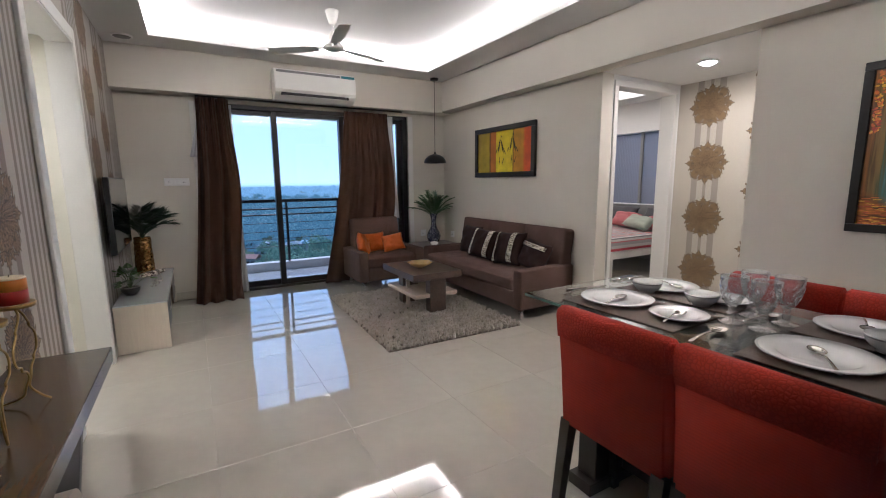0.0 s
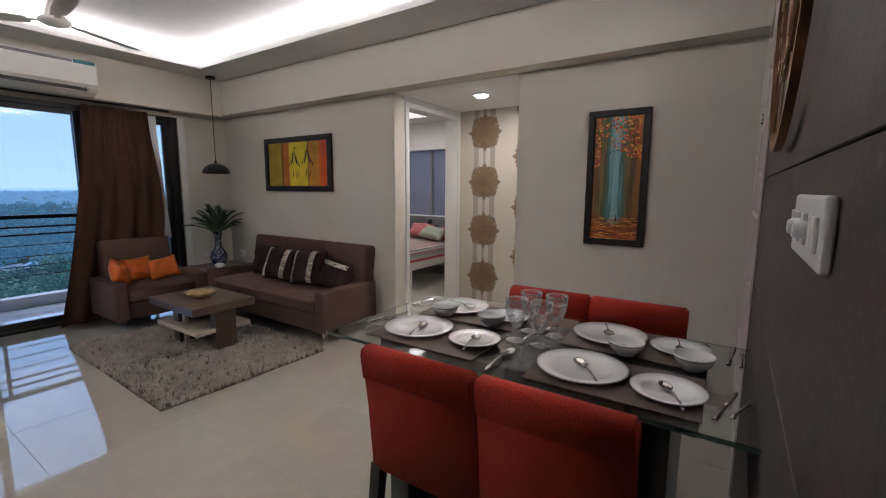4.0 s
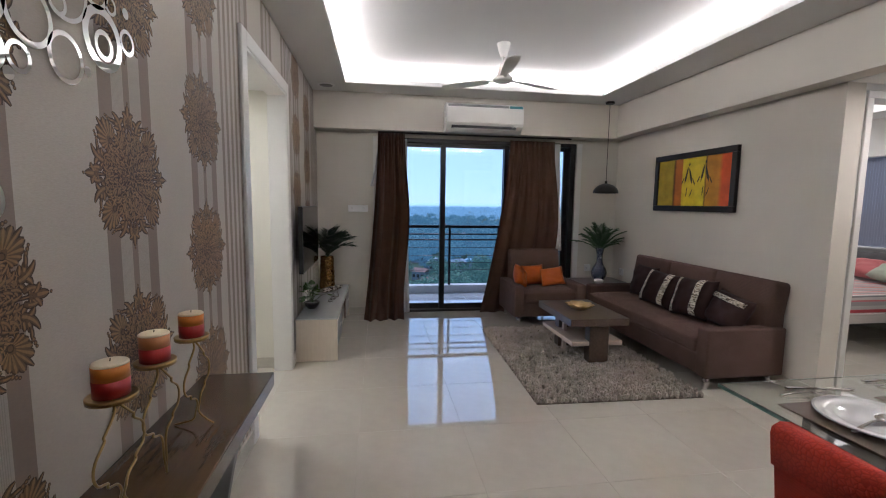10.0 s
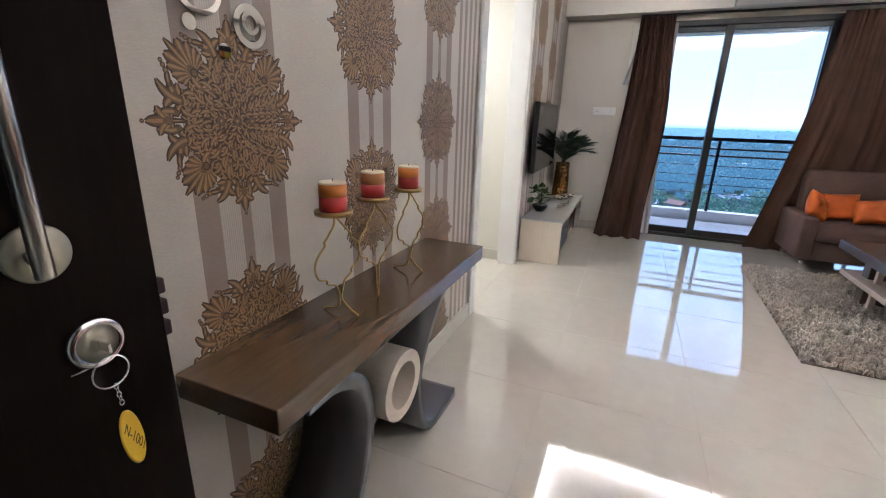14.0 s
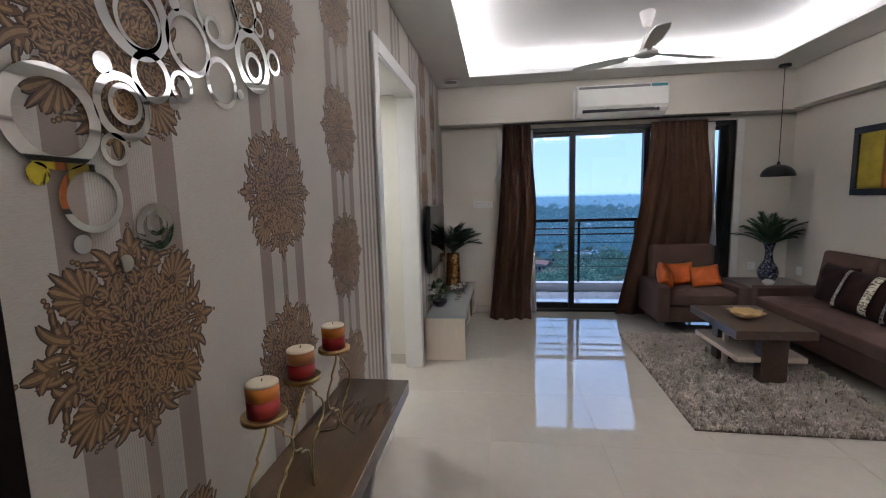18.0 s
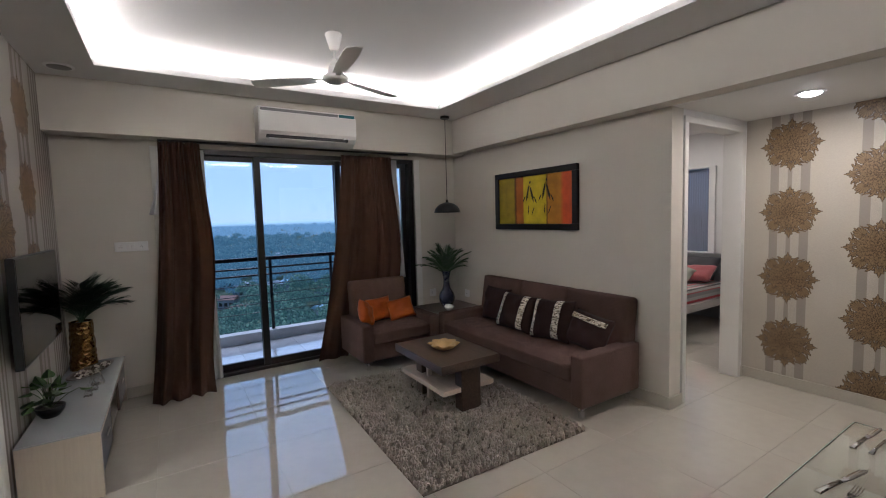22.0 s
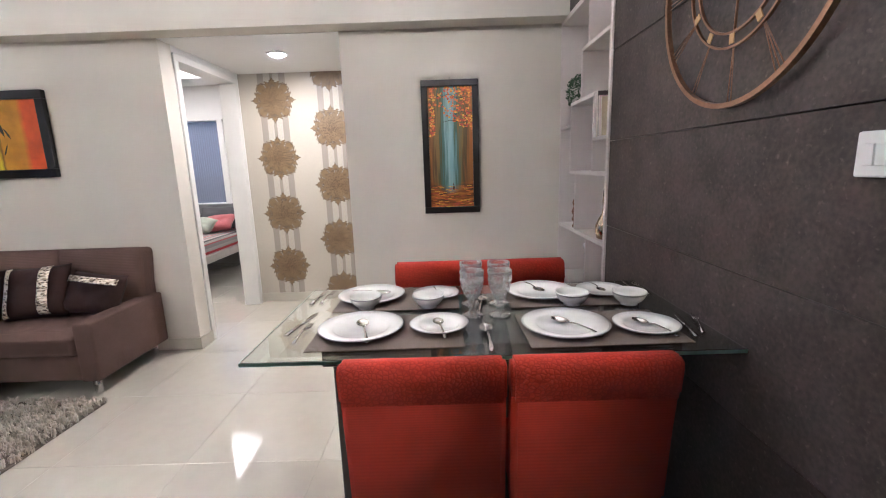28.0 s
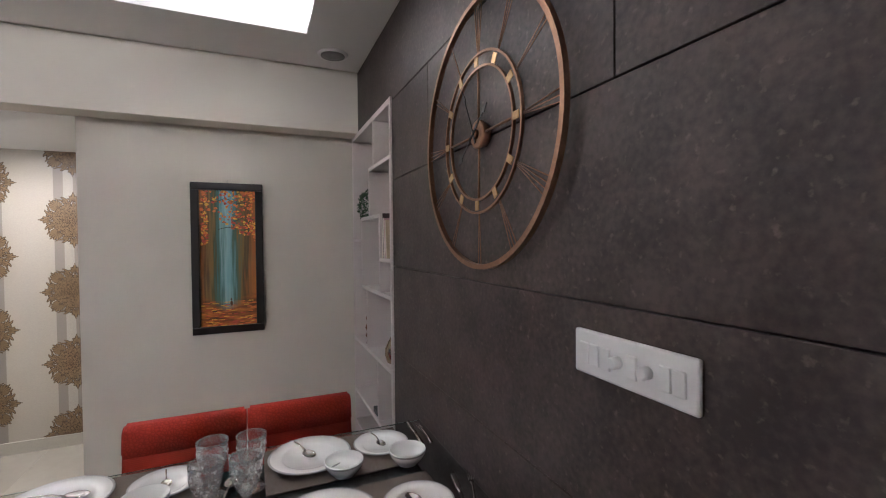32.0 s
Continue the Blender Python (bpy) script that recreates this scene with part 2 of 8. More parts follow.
_df.inputs["Scale"].default_value, _df.inputs["Detail"].default_value = 60.0, 10.0
_dr.color_ramp.elements[0].position, _dr.color_ramp.elements[1].position = 0.60, 0.80
_dx.data_type = "RGBA"
_dn.links.new(_dt.outputs["Object"], _df.inputs["Vector"])
_dn.links.new(_df.outputs[0], _dr.inputs[0])
_dn.links.new(_dr.outputs[0], _dx.inputs["Factor"])
_dn.links.new(_dp.inputs["Base Color"].links[0].from_socket, _dx.inputs["A"])
_dx.inputs["B"].default_value = (0.135, 0.110, 0.090, 1)
_dn.links.new(_dx.outputs["Result"], _dp.inputs["Base Color"])
# grey-brown tone, lightened to make up for light missing on the entrance return
M["corner_panel"] = mat("lightened_grey_brown_laminate", (0.120, 0.104, 0.086), 0.5, vary=0.3, scale=7.0, fine=60, bump=0.12, spec=0.3)
M["panel_gap"] = mat("panel_gap", (0.012, 0.011, 0.011), 0.8)
M["frame_black"] = mat("bronze_black_aluminium", (0.011, 0.009, 0.009), 0.35, metal=0.0, vary=0.1, bump=0.02)
M["pane"] = pane_mat("window_glass", (0.89, 0.905, 1.0))
M["curtain"] = weave_mat("brown_curtain_cloth", (0.074, 0.034, 0.021), (0.043, 0.020, 0.013), 260, rough=0.8, bump=0.2, sheen=0.0)
M["sofa"] = weave_mat("taupe_sofa_cloth", (0.162, 0.100, 0.082), (0.072, 0.043, 0.035), 190, rough=0.9, bump=0.5, sheen=0.0)
M["sofa_dark"] = weave_mat("dark_cushion_cloth", (0.034, 0.013, 0.011), (0.018, 0.007, 0.006), 240, rough=0.75, bump=0.2, sheen=0.0)
M["orange"] = weave_mat("orange_satin", (0.54, 0.118, 0.010), (0.36, 0.070, 0.007), 300, rough=0.45, bump=0.12, sheen=0.0)
M["red"] = weave_mat("red_chair_cloth", (0.40, 0.036, 0.019), (0.27, 0.023, 0.012), 330, rough=0.9, bump=0.3, sheen=0.0)
M["wenge"] = wood_mat("wenge_wood", (0.105, 0.068, 0.048), (0.055, 0.034, 0.024), 0.3)
M["console_wood"] = wood_mat("walnut_veneer", (0.092, 0.051, 0.024), (0.064, 0.036, 0.017), 0.24)
M["dark_wood"] = wood_mat("near_black_wood", (0.022, 0.015, 0.012), (0.011, 0.008, 0.007), 0.32, axis="Z")
M["door_wood"] = wood_mat("dark_door_veneer", (0.0095, 0.0060, 0.0042), (0.0045, 0.0030, 0.0022), 0.6, axis="Z", coat=0.0, spec=0.05)
M["slate_wood"] = mat("slate_laminate", (0.050, 0.044, 0.045), 0.4, vary=0.1, scale=10)
M["pale_wood"] = wood_mat("pale_oak_laminate", (0.62, 0.52, 0.43), (0.50, 0.41, 0.33), 0.45)
M["shelf"] = mat("pinkish_white_laminate", (0.66, 0.60, 0.575), 0.4, vary=0.04, scale=6, bump=0.03)
M["unit_cream"] = wood_mat("cream_laminate", (0.64, 0.57, 0.47), (0.58, 0.51, 0.42), 0.4, axis="Z")
M["chrome"] = mat("chrome", (0.75, 0.75, 0.76), 0.12, metal=1.0, vary=0.03, bump=0)
M["steel"] = mat("satin_steel", (0.55, 0.525, 0.475), 0.28, metal=1.0, vary=0.06, bump=0.03)
M["gold"] = mat("antique_gold", (0.38, 0.26, 0.10), 0.28, metal=1.0, vary=0.2, scale=20, bump=0.05)
M["copper"] = mat("aged_copper", (0.25, 0.135, 0.08), 0.45, metal=0.85, vary=0.22, scale=18, bump=0.1)
M["brass_plate"] = mat("brushed_brass", (0.42, 0.27, 0.12), 0.4, metal=0.8, vary=0.2, scale=25, bump=0.06)
M["mirror"] = mat("mirror_acrylic", (0.88, 0.88, 0.88), 0.02, metal=1.0, vary=0.01, bump=0)
M["black"] = mat("black_plastic", (0.009, 0.009, 0.010), 0.35, vary=0.1, bump=0.02)
M["screen"] = mat("tv_screen", (0.003, 0.003, 0.0035), 0.05, vary=0.05, bump=0, spec=0.25)
M["ac_white"] = mat("ac_plastic", (0.78, 0.765, 0.73), 0.3, vary=0.02, bump=0.01)
M["plastic_white"] = mat("switch_plastic", (0.80, 0.80, 0.79), 0.3, vary=0.02, bump=0)
M["grey"] = mat("grey_plastic", (0.20, 0.20, 0.20), 0.45, vary=0.08)
M["porcelain"] = mat("white_porcelain", (0.88, 0.88, 0.87), 0.08, vary=0.015, bump=0, coat=0.4)
M["silver_rim"] = mat("silver_rim", (0.40, 0.40, 0.41), 0.3, metal=0.8, vary=0.05, bump=0)
M["cutlery"] = mat("polished_cutlery", (0.66, 0.64, 0.62), 0.1, metal=1.0, vary=0.03, bump=0)
M["placemat"] = weave_mat("taupe_placemat", (0.185, 0.135, 0.104), (0.098, 0.070, 0.054), 420, rough=0.7, bump=0.4)
M["table_glass"] = glass_mat("table_glass", (0.93, 0.985, 0.965), ior=1.5)
M["glass_edge"] = glass_mat("green_glass_edge", (0.35, 0.72, 0.58), 0.3, 1.5)
M["crystal"] = pane_mat("crystal", (0.99, 0.992, 0.995), 1.6, 0.015)
_cn = M["crystal"].node_tree
_cx, _cd, _cw = N(_cn, "ShaderNodeMixShader"), N(_cn, "ShaderNodeBsdfTranslucent"), N(_cn, "ShaderNodeLayerWeight")
_cw.inputs[0].default_value = 0.42
for _n in _cn.nodes:
    if _n.type == "MIX_SHADER" and _n != _cx:
        _cn.links.new(_cw.outputs["Facing"], _n.inputs[0])
_cx.inputs[0].default_value, _cd.inputs[0].default_value = 0.055, (0.95, 0.96, 0.97, 1)
_co = _cn.nodes["Material Output"]
_cn.links.new(_co.inputs[0].links[0].from_socket, _cx.inputs[1])
_cn.links.new(_cd.outputs[0], _cx.inputs[2])
_cn.links.new(_cx.outputs[0], _co.inputs[0])
M["clear"] = glass_mat("clear_glass", (0.95, 0.97, 0.97), ior=1.45)
M["top_glass"] = mat("back_painted_glass", (0.50, 0.53, 0.54), 0.03, vary=0.02, bump=0, coat=0.6)
M["leaf"] = mat("palm_leaf", (0.030, 0.075, 0.028), 0.42, vary=0.35, scale=14, bump=0.1)
M["leaf_dark"] = mat("dark_leaf", (0.014, 0.036, 0.020), 0.45, vary=0.35, scale=14, bump=0.1)
M["leaf_pale"] = mat("pothos_leaf", (0.055, 0.115, 0.030), 0.4, vary=0.4, scale=18, bump=0.1)
M["soil"] = mat("soil", (0.035, 0.025, 0.018), 0.95, vary=0.3, scale=60, bump=0.4)
M["wax"] = mat("ivory_wax", (0.72, 0.62, 0.45), 0.5, vary=0.06)
M["wax_orange"] = mat("orange_wax", (0.60, 0.190, 0.018), 0.45, vary=0.08)
M["wax_brown"] = mat("amber_wax", (0.40, 0.155, 0.045), 0.45, vary=0.08)
M["wax_red"] = mat("red_wax", (0.29, 0.008, 0.007), 0.4, vary=0.08)
M["lamp_on"] = emit_mat("lamp_diffuser", (1.0, 0.95, 0.88), 40.0)
M["sheer"] = mat("white_lace", (0.70, 0.71, 0.74), 0.8, vary=0.06, fine=300)
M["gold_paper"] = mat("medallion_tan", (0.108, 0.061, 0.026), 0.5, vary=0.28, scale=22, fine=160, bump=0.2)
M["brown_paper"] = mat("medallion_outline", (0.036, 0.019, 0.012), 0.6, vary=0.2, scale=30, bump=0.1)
# the _lit tones are lighter copies, with the vestibule's lamplight put into them
M["bronze_paper_lit"] = mat("medallion_bronze_lit", (0.054, 0.032, 0.018), 0.6, vary=0.2, scale=30, bump=0.1)
M["gold_paper_lit"] = mat("medallion_gold_lit", (0.165, 0.105, 0.052), 0.45, vary=0.28, scale=22, fine=160, bump=0.2)
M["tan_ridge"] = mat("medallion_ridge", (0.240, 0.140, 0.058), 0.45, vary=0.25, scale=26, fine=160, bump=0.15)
M["gold_ridge_lit"] = mat("medallion_gold_ridge_lit", (0.26, 0.175, 0.090), 0.4, vary=0.25, scale=26, fine=160, bump=0.15)


def stripe_paper(name, axis, centre, pitch, ground, stripe, pin, border=()):
    """Wallpaper: groups of vertical stripes on a linen ground; border: (from, to) bands of narrow stripes."""
    m, nt, p = base_mat(name)
    tc = N(nt, "ShaderNodeTexCoord")
    sep = N(nt, "ShaderNodeSeparateXYZ")
    nt.links.new(tc.outputs["Object"], sep.inputs[0])
    u = sep.outputs[axis]

    def math2(op, a, b):
        n = N(nt, "ShaderNodeMath")
        n.operation = op
        for k, v in enumerate((a, b)):
            if isinstance(v, (int, float)):
                n.inputs[k].default_value = v
            else:
                nt.links.new(v, n.inputs[k])
        return n.outputs[0]

    off = math2("FLOORED_MODULO", math2("ADD", u, pitch / 2 - centre + 20 * pitch), pitch)
    fac = math2("DIVIDE", off, pitch)
    ramp = N(nt, "ShaderNodeValToRGB")
    cr = ramp.color_ramp
    cr.interpolation = "CONSTANT"
    c0 = 0.5
    stops = [(0.0, 0), (c0 - 0.125 / pitch, 1), (c0 - 0.068 / pitch, 2), (c0 - 0.015 / pitch, 1), (c0 + 0.014 / pitch, 2), (c0 + 0.07 / pitch, 1), (c0 + 0.125 / pitch, 0)]
    shades = (ground, stripe, pin)
    cr.elements[0].color = rgba(ground)
    cr.elements.remove(cr.elements[1])
    for pos, k in stops[1:]:
        cr.elements.new(pos).color = rgba(shades[k])
    nt.links.new(fac, ramp.inputs[0])
    col = ramp.outputs[0]
    for lo, hi, step in border:
        inside = math2("MULTIPLY", math2("GREATER_THAN", u, lo), math2("LESS_THAN", u, hi))
        ph = math2("FLOORED_MODULO", math2("SUBTRACT", u, lo), step)
        on = math2("LESS_THAN", ph, step * 0.5)
        mx = N(nt, "ShaderNodeMix")
        mx.data_type = "RGBA"
        nt.links.new(on, mx.inputs["Factor"])
        mx.inputs["A"].default_value, mx.inputs["B"].default_value = rgba(ground), rgba(stripe)
        m2 = N(nt, "ShaderNodeMix")
        m2.data_type = "RGBA"
        nt.links.new(inside, m2.inputs["Factor"])
        nt.links.new(col, m2.inputs["A"])
        nt.links.new(mx.outputs["Result"], m2.inputs["B"])
        col = m2.outputs["Result"]
    # fine ribs in the pale bands between the stripes
    rib = math2("GREATER_THAN", math2("FLOORED_MODULO", u, 0.0052), 0.0036)
    d = math2("ABSOLUTE", math2("SUBTRACT", off, pitch / 2), 0)
    rib = math2("MULTIPLY", rib, math2("MULTIPLY", math2("GREATER_THAN", d, 0.016), math2("LESS_THAN", d, 0.068)))
    m3 = N(nt, "ShaderNodeMix")
    m3.data_type = "RGBA"
    nt.links.new(rib, m3.inputs["Factor"])
    nt.links.new(col, m3.inputs["A"])
    m3.inputs["B"].default_value = rgba([c * 0.80 for c in pin])
    col = m3.outputs["Result"]
    lin = N(nt, "ShaderNodeTexNoise")
    mp = N(nt, "ShaderNodeMapping")
    mp.inputs["Scale"].default_value = (90, 90, 700)
    nt.links.new(tc.outputs["Object"], mp.inputs[0])
    nt.links.new(mp.outputs[0], lin.inputs["Vector"])
    lin.inputs["Scale"].default_value = 1.0
    lin.inputs["Detail"].default_value = 5.0
    hsv = N(nt, "ShaderNodeHueSaturation")
    mv = N(nt, "ShaderNodeMapRange")
    mv.inputs["To Min"].default_value, mv.inputs["To Max"].default_value = 0.82, 1.18
    nt.links.new(lin.outputs[0], mv.inputs[0])
    nt.links.new(mv.outputs[0], hsv.inputs["Value"])
    nt.links.new(col, hsv.inputs["Color"])
    nt.links.new(hsv.outputs[0], p.inputs["Base Color"])
    p.inputs["Roughness"].default_value = 0.6
    b = N(nt, "ShaderNodeBump")
    b.inputs["Strength"].default_value, b.inputs["Distance"].default_value = 0.25, 0.001
    nt.links.new(lin.outputs[0], b.inputs["Height"])
    nt.links.new(b.outputs[0], p.inputs["Normal"])
    return m


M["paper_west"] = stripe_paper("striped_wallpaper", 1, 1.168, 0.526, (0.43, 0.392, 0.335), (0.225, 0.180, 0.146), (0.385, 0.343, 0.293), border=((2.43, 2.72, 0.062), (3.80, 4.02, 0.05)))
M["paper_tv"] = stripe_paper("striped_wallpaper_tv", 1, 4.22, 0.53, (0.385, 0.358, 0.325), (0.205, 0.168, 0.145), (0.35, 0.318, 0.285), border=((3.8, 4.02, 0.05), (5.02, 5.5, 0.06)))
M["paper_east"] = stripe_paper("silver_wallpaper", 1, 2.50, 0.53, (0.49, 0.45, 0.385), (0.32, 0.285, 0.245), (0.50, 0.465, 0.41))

# ---- builders ----
def thing(name, loc=(0, 0, 0), label="", category="", group="", rz=0.0, kind=""):
    ob = new(name)
    ob.empty_display_size = 0.1
    ob.matrix_basis = pose(*loc, 0, 0, rz)
    return tagged(ob, label, category, group, kind)


def mesh_ob(name, bm, mats, smooth=None):
    me = bpy.data.meshes.new(name)
    bm.normal_update()
    bm.to_mesh(me)
    bm.free()
    for m in mats if isinstance(mats, (list, tuple)) else [mats]:
        me.materials.append(m)
    if smooth is not None:
        for p in me.polygons:
            p.use_smooth = smooth
    return new(name, me)


def part(name, bm, material, parent, label="", smooth=None):
    ob = mesh_ob(name, bm, material, smooth)
    ob.parent = parent
    if label:
        ob["label"] = label
    return ob


def solid(name, bm, material, label="", category="", group="", kind="", smooth=None, m=None):
    ob = mesh_ob(name, bm, material, smooth)
    if m is not None:
        ob.matrix_basis = m
    return tagged(ob, label, category, group, kind)


def B():
    return bmesh.new()


def box(bm, x0, x1, y0, y1, z0, z1, bevel=0.0, seg=2, m=None, mi=0):
    vs = [bm.verts.new((x, y, z)) for z in (z0, z1) for y in (y0, y1) for x in (x0, x1)]
    fs = [bm.faces.new([vs[i] for i in q]) for q in ((0, 2, 3, 1), (4, 5, 7, 6), (0, 1, 5, 4), (1, 3, 7, 5), (3, 2, 6, 7), (2, 0, 4, 6))]
    for f in fs:
        f.material_index = mi
    out = vs
    if bevel:
        r = bmesh.ops.bevel(bm, geom=list({e for f in fs for e in f.edges}), offset=bevel, segments=seg, affect="EDGES", profile=0.5, clamp_overlap=True)
        out = list({v for f in r["faces"] for v in f.verts} | {v for v in vs if v.is_valid})
        for f in r["faces"]:
            f.material_index = mi
    if m is not None:
        bmesh.ops.transform(bm, matrix=m, verts=out)
    return bm


def lathe(bm, prof, seg=24, c=(0, 0, 0), cap=True, mi=0, wob=None):
    """Turn a profile of (radius, height) about the z axis at c."""
    rings = []
    for k, (r, z) in enumerate(prof):
        ring = []
        for i in range(seg):
            a = 2 * math.pi * i / seg
            rr = r * (wob(a, k) if wob else 1.0)
            ring.append(bm.verts.new((c[0] + rr * math.cos(a), c[1] + rr * math.sin(a), c[2] + z)))
        rings.append(ring)
    for a, b in zip(rings, rings[1:]):
        for i in range(seg):
            f = bm.faces.new((a[i], a[(i + 1) % seg], b[(i + 1) % seg], b[i]))
            f.material_index, f.smooth = mi, True
    if cap:
        for ring, flip in ((rings[0], True), (rings[-1], False)):
            f = bm.faces.new(ring[::-1] if flip else ring)
            f.material_index = mi
    return bm


def tube(bm, pts, r, seg=8, closed=False, mi=0, radii=None):
    """A round bar along points."""
    pts = [Vector(p) for p in pts]
    n = len(pts)
    rings, side = [], None
    for i, p in enumerate(pts):
        a = pts[i - 1] if (i or closed) else p
        b = pts[(i + 1) % n] if (i < n - 1 or closed) else p
        d = (b - a).normalized()
        if side is None:
            side = d.orthogonal().normalized()
        side = (side - d * side.dot(d)).normalized()
        up = d.cross(side)
        rr = radii[i] if radii else r
        rings.append([bm.verts.new(p + (side * math.cos(t) + up * math.sin(t)) * rr) for t in (2 * math.pi * k / seg for k in range(seg))])
    pairs = list(zip(rings, rings[1:])) + ([(rings[-1], rings[0])] if closed else [])
    for a, b in pairs:
        for k in range(seg):
            f = bm.faces.new((a[k], a[(k + 1) % seg], b[(k + 1) % seg], b[k]))
            f.smooth, f.material_index = True, mi
    if not closed:
        bm.faces.new(rings[0][::-1]).material_index = mi
        bm.faces.new(rings[-1]).material_index = mi
    return bm


def spline(pts, n=8):
    """Catmull-Rom through points."""
    P = [Vector(p) for p in pts]
    P = [P[0] * 2 - P[1]] + P + [P[-1] * 2 - P[-2]]
    out = []
    for i in range(1, len(P) - 2):
        for k in range(n):
            t = k / n
            a, b, c, d = P[i - 1], P[i], P[i + 1], P[i + 2]
            out.append(0.5 * ((2 * b) + (c - a) * t + (2 * a - 5 * b + 4 * c - d) * t * t + (3 * b - a - 3 * c + d) * t ** 3))
    out.append(P[-2])
    return out


def prism(bm, outline, depth, m=None, mi=0, bevel=0.0):
    """An outline in x, y, extruded along z from 0 to depth."""
    lo = [bm.verts.new((x, y, 0)) for x, y in outline]
    hi = [bm.verts.new((x, y, depth)) for x, y in outline]
    n = len(lo)
    fs = [bm.faces.new(lo[::-1]), bm.faces.new(hi)] + [bm.faces.new((lo[i], lo[(i + 1) % n], hi[(i + 1) % n], hi[i])) for i in range(n)]
    for f in fs:
        f.material_index = mi
    if m is not None:
        bmesh.ops.transform(bm, matrix=m, verts=lo + hi)
    return bm


def annulus(bm, r0, r1, z0, z1, seg=32, m=None, mi=0):
    vs = []
    for r, z in ((r1, z0), (r1, z1), (r0, z1), (r0, z0)):
        vs.append([bm.verts.new((r * math.cos(2 * math.pi * i / seg), r * math.sin(2 * math.pi * i / seg), z)) for i in range(seg)])
    for k in range(4):
        a, b = vs[k], vs[(k + 1) % 4]
        for i in range(seg):
            f = bm.faces.new((a[i], a[(i + 1) % seg], b[(i + 1) % seg], b[i]))
            f.material_index = mi
    if m is not None:
        bmesh.ops.transform(bm, matrix=m, verts=[v for ring in vs for v in ring])
    return bm


def cushion(bm, w, h, t, n=14, puff=0.42, mi=0, m=None, crease=0.0, seed=1):
    """A stuffed square: w by h in x and z, t thick in y, pinched to its corners."""
    rnd = random.Random(seed)
    ox, oz = rnd.random() * 9, rnd.random() * 9
    grids = []
    for side in (-1, 1):
        g = []
        for j in range(n + 1):
            row = []
            for i in range(n + 1):
                u, v = 2 * i / n - 1, 2 * j / n - 1
                f = max(0.0, (1 - u ** 4) * (1 - v ** 4)) ** puff
                ear = 1 - 0.07 * (1 - abs(v) ** 2) * abs(u) - 0.0
                ear2 = 1 - 0.07 * (1 - abs(u) ** 2) * abs(v)
                wr = crease * noise.noise((u * 2.2 + ox, v * 2.2 + oz, side))
                if side == 1 and (i in (0, n) or j in (0, n)):
                    row.append(grids[0][j][i])
                    continue
                row.append(bm.verts.new((u * w / 2 * ear, side * t / 2 * f + wr * f, v * h / 2 * ear2)))
            g.append(row)
        grids.append(g)
    made = {v for g in grids for row in g for v in row}
    for g, flip in zip(grids, (False, True)):
        for j in range(n):
            for i in range(n):
                q = (g[j][i], g[j][i + 1], g[j + 1][i + 1], g[j + 1][i])
                f = bm.faces.new(q[::-1] if flip else q)
                f.smooth, f.material_index = True, mi
    if m is not None:
        bmesh.ops.transform(bm, matrix=m, verts=list(made))
    return bm


def sheet(bm, fn, nu, nv, thick=0.0, mi=0):
    """A grid of points fn(u, v), optionally thickened along its normals."""
    g = [[bm.verts.new(fn(i / nu, j / nv)) for i in range(nu + 1)] for j in range(nv + 1)]
    fs = []
    for j in range(nv):
        for i in range(nu):
            f = bm.faces.new((g[j][i], g[j][i + 1], g[j + 1][i + 1], g[j + 1][i]))
            f.smooth, f.material_index = True, mi
            fs.append(f)
    if thick:
        bm.normal_update()
        bmesh.ops.solidify(bm, geom=fs, thickness=thick)
    return bm

# ---- structure ----
WX, EX, SY, NY = -0.355, 3.29, 0.184, 5.45
BZ, BZE = 2.108, 2.124
S = "structure"


def slabs(name, boxes, material, label, category):
    bm = B()
    for b in boxes:
        box(bm, *b)
    return solid(name, bm, material, label, category, kind=S)


floor = slabs("floor", [(-2.2, 6.6, -1.3, NY + 0.06, -0.12, -0.002), (3.3, 6.6, NY + 0.06, 6.4, -0.12, -0.002)], M["grout"], "polished ivory vitrified tile floor with thin joints", "floor")
wall_west = slabs("wall_west", [(WX - 0.12, WX, -0.05, 2.775, 0, 2.75), (WX - 0.12, WX, 2.775, 3.775, 2.10, 2.75), (WX - 0.12, WX, 3.775, NY + 0.2, 0, 2.75)], M["cream"], "west wall with a passage opening, covered in medallion wallpaper", "wall")
bm = B()
box(bm, WX, WX + 0.002, 0.0, 2.72, 0.0, CEIL)
box(bm, WX, WX + 0.002, 2.72, 3.80, 2.17, CEIL)
part("wallpaper", bm, M["paper_west"], wall_west, "taupe striped wallpaper")
bm = B()
box(bm, WX, WX + 0.002, 3.80, NY, 0.0, CEIL)
part("wallpaper", bm, M["paper_tv"], wall_west, "taupe striped wallpaper")
# north wall with the balcony opening
WXL, WXR, WT = 0.33, 2.74, 2.065
wall_north = slabs("wall_north", [(WX, WXL, NY, NY + 0.2, 0, 2.75), (WXR, EX + 0.12, NY, NY + 0.2, 0, 2.75), (WXL, WXR, NY, NY + 0.2, WT, 2.75)], M["wall"], "greige painted wall with a wide balcony opening", "wall")
BFY, BFX = 5.235, 3.138
beam_north = slabs("beam_north", [(WX, EX, BFY, NY, BZ, CEIL + 0.2)], M["beam"], "greige painted beam over the balcony door", "beam")
beam_east = slabs("beam_east", [(BFX, EX, SY, BFY, BZE, CEIL + 0.2)], M["beam"], "greige painted beam along the east wall", "beam")
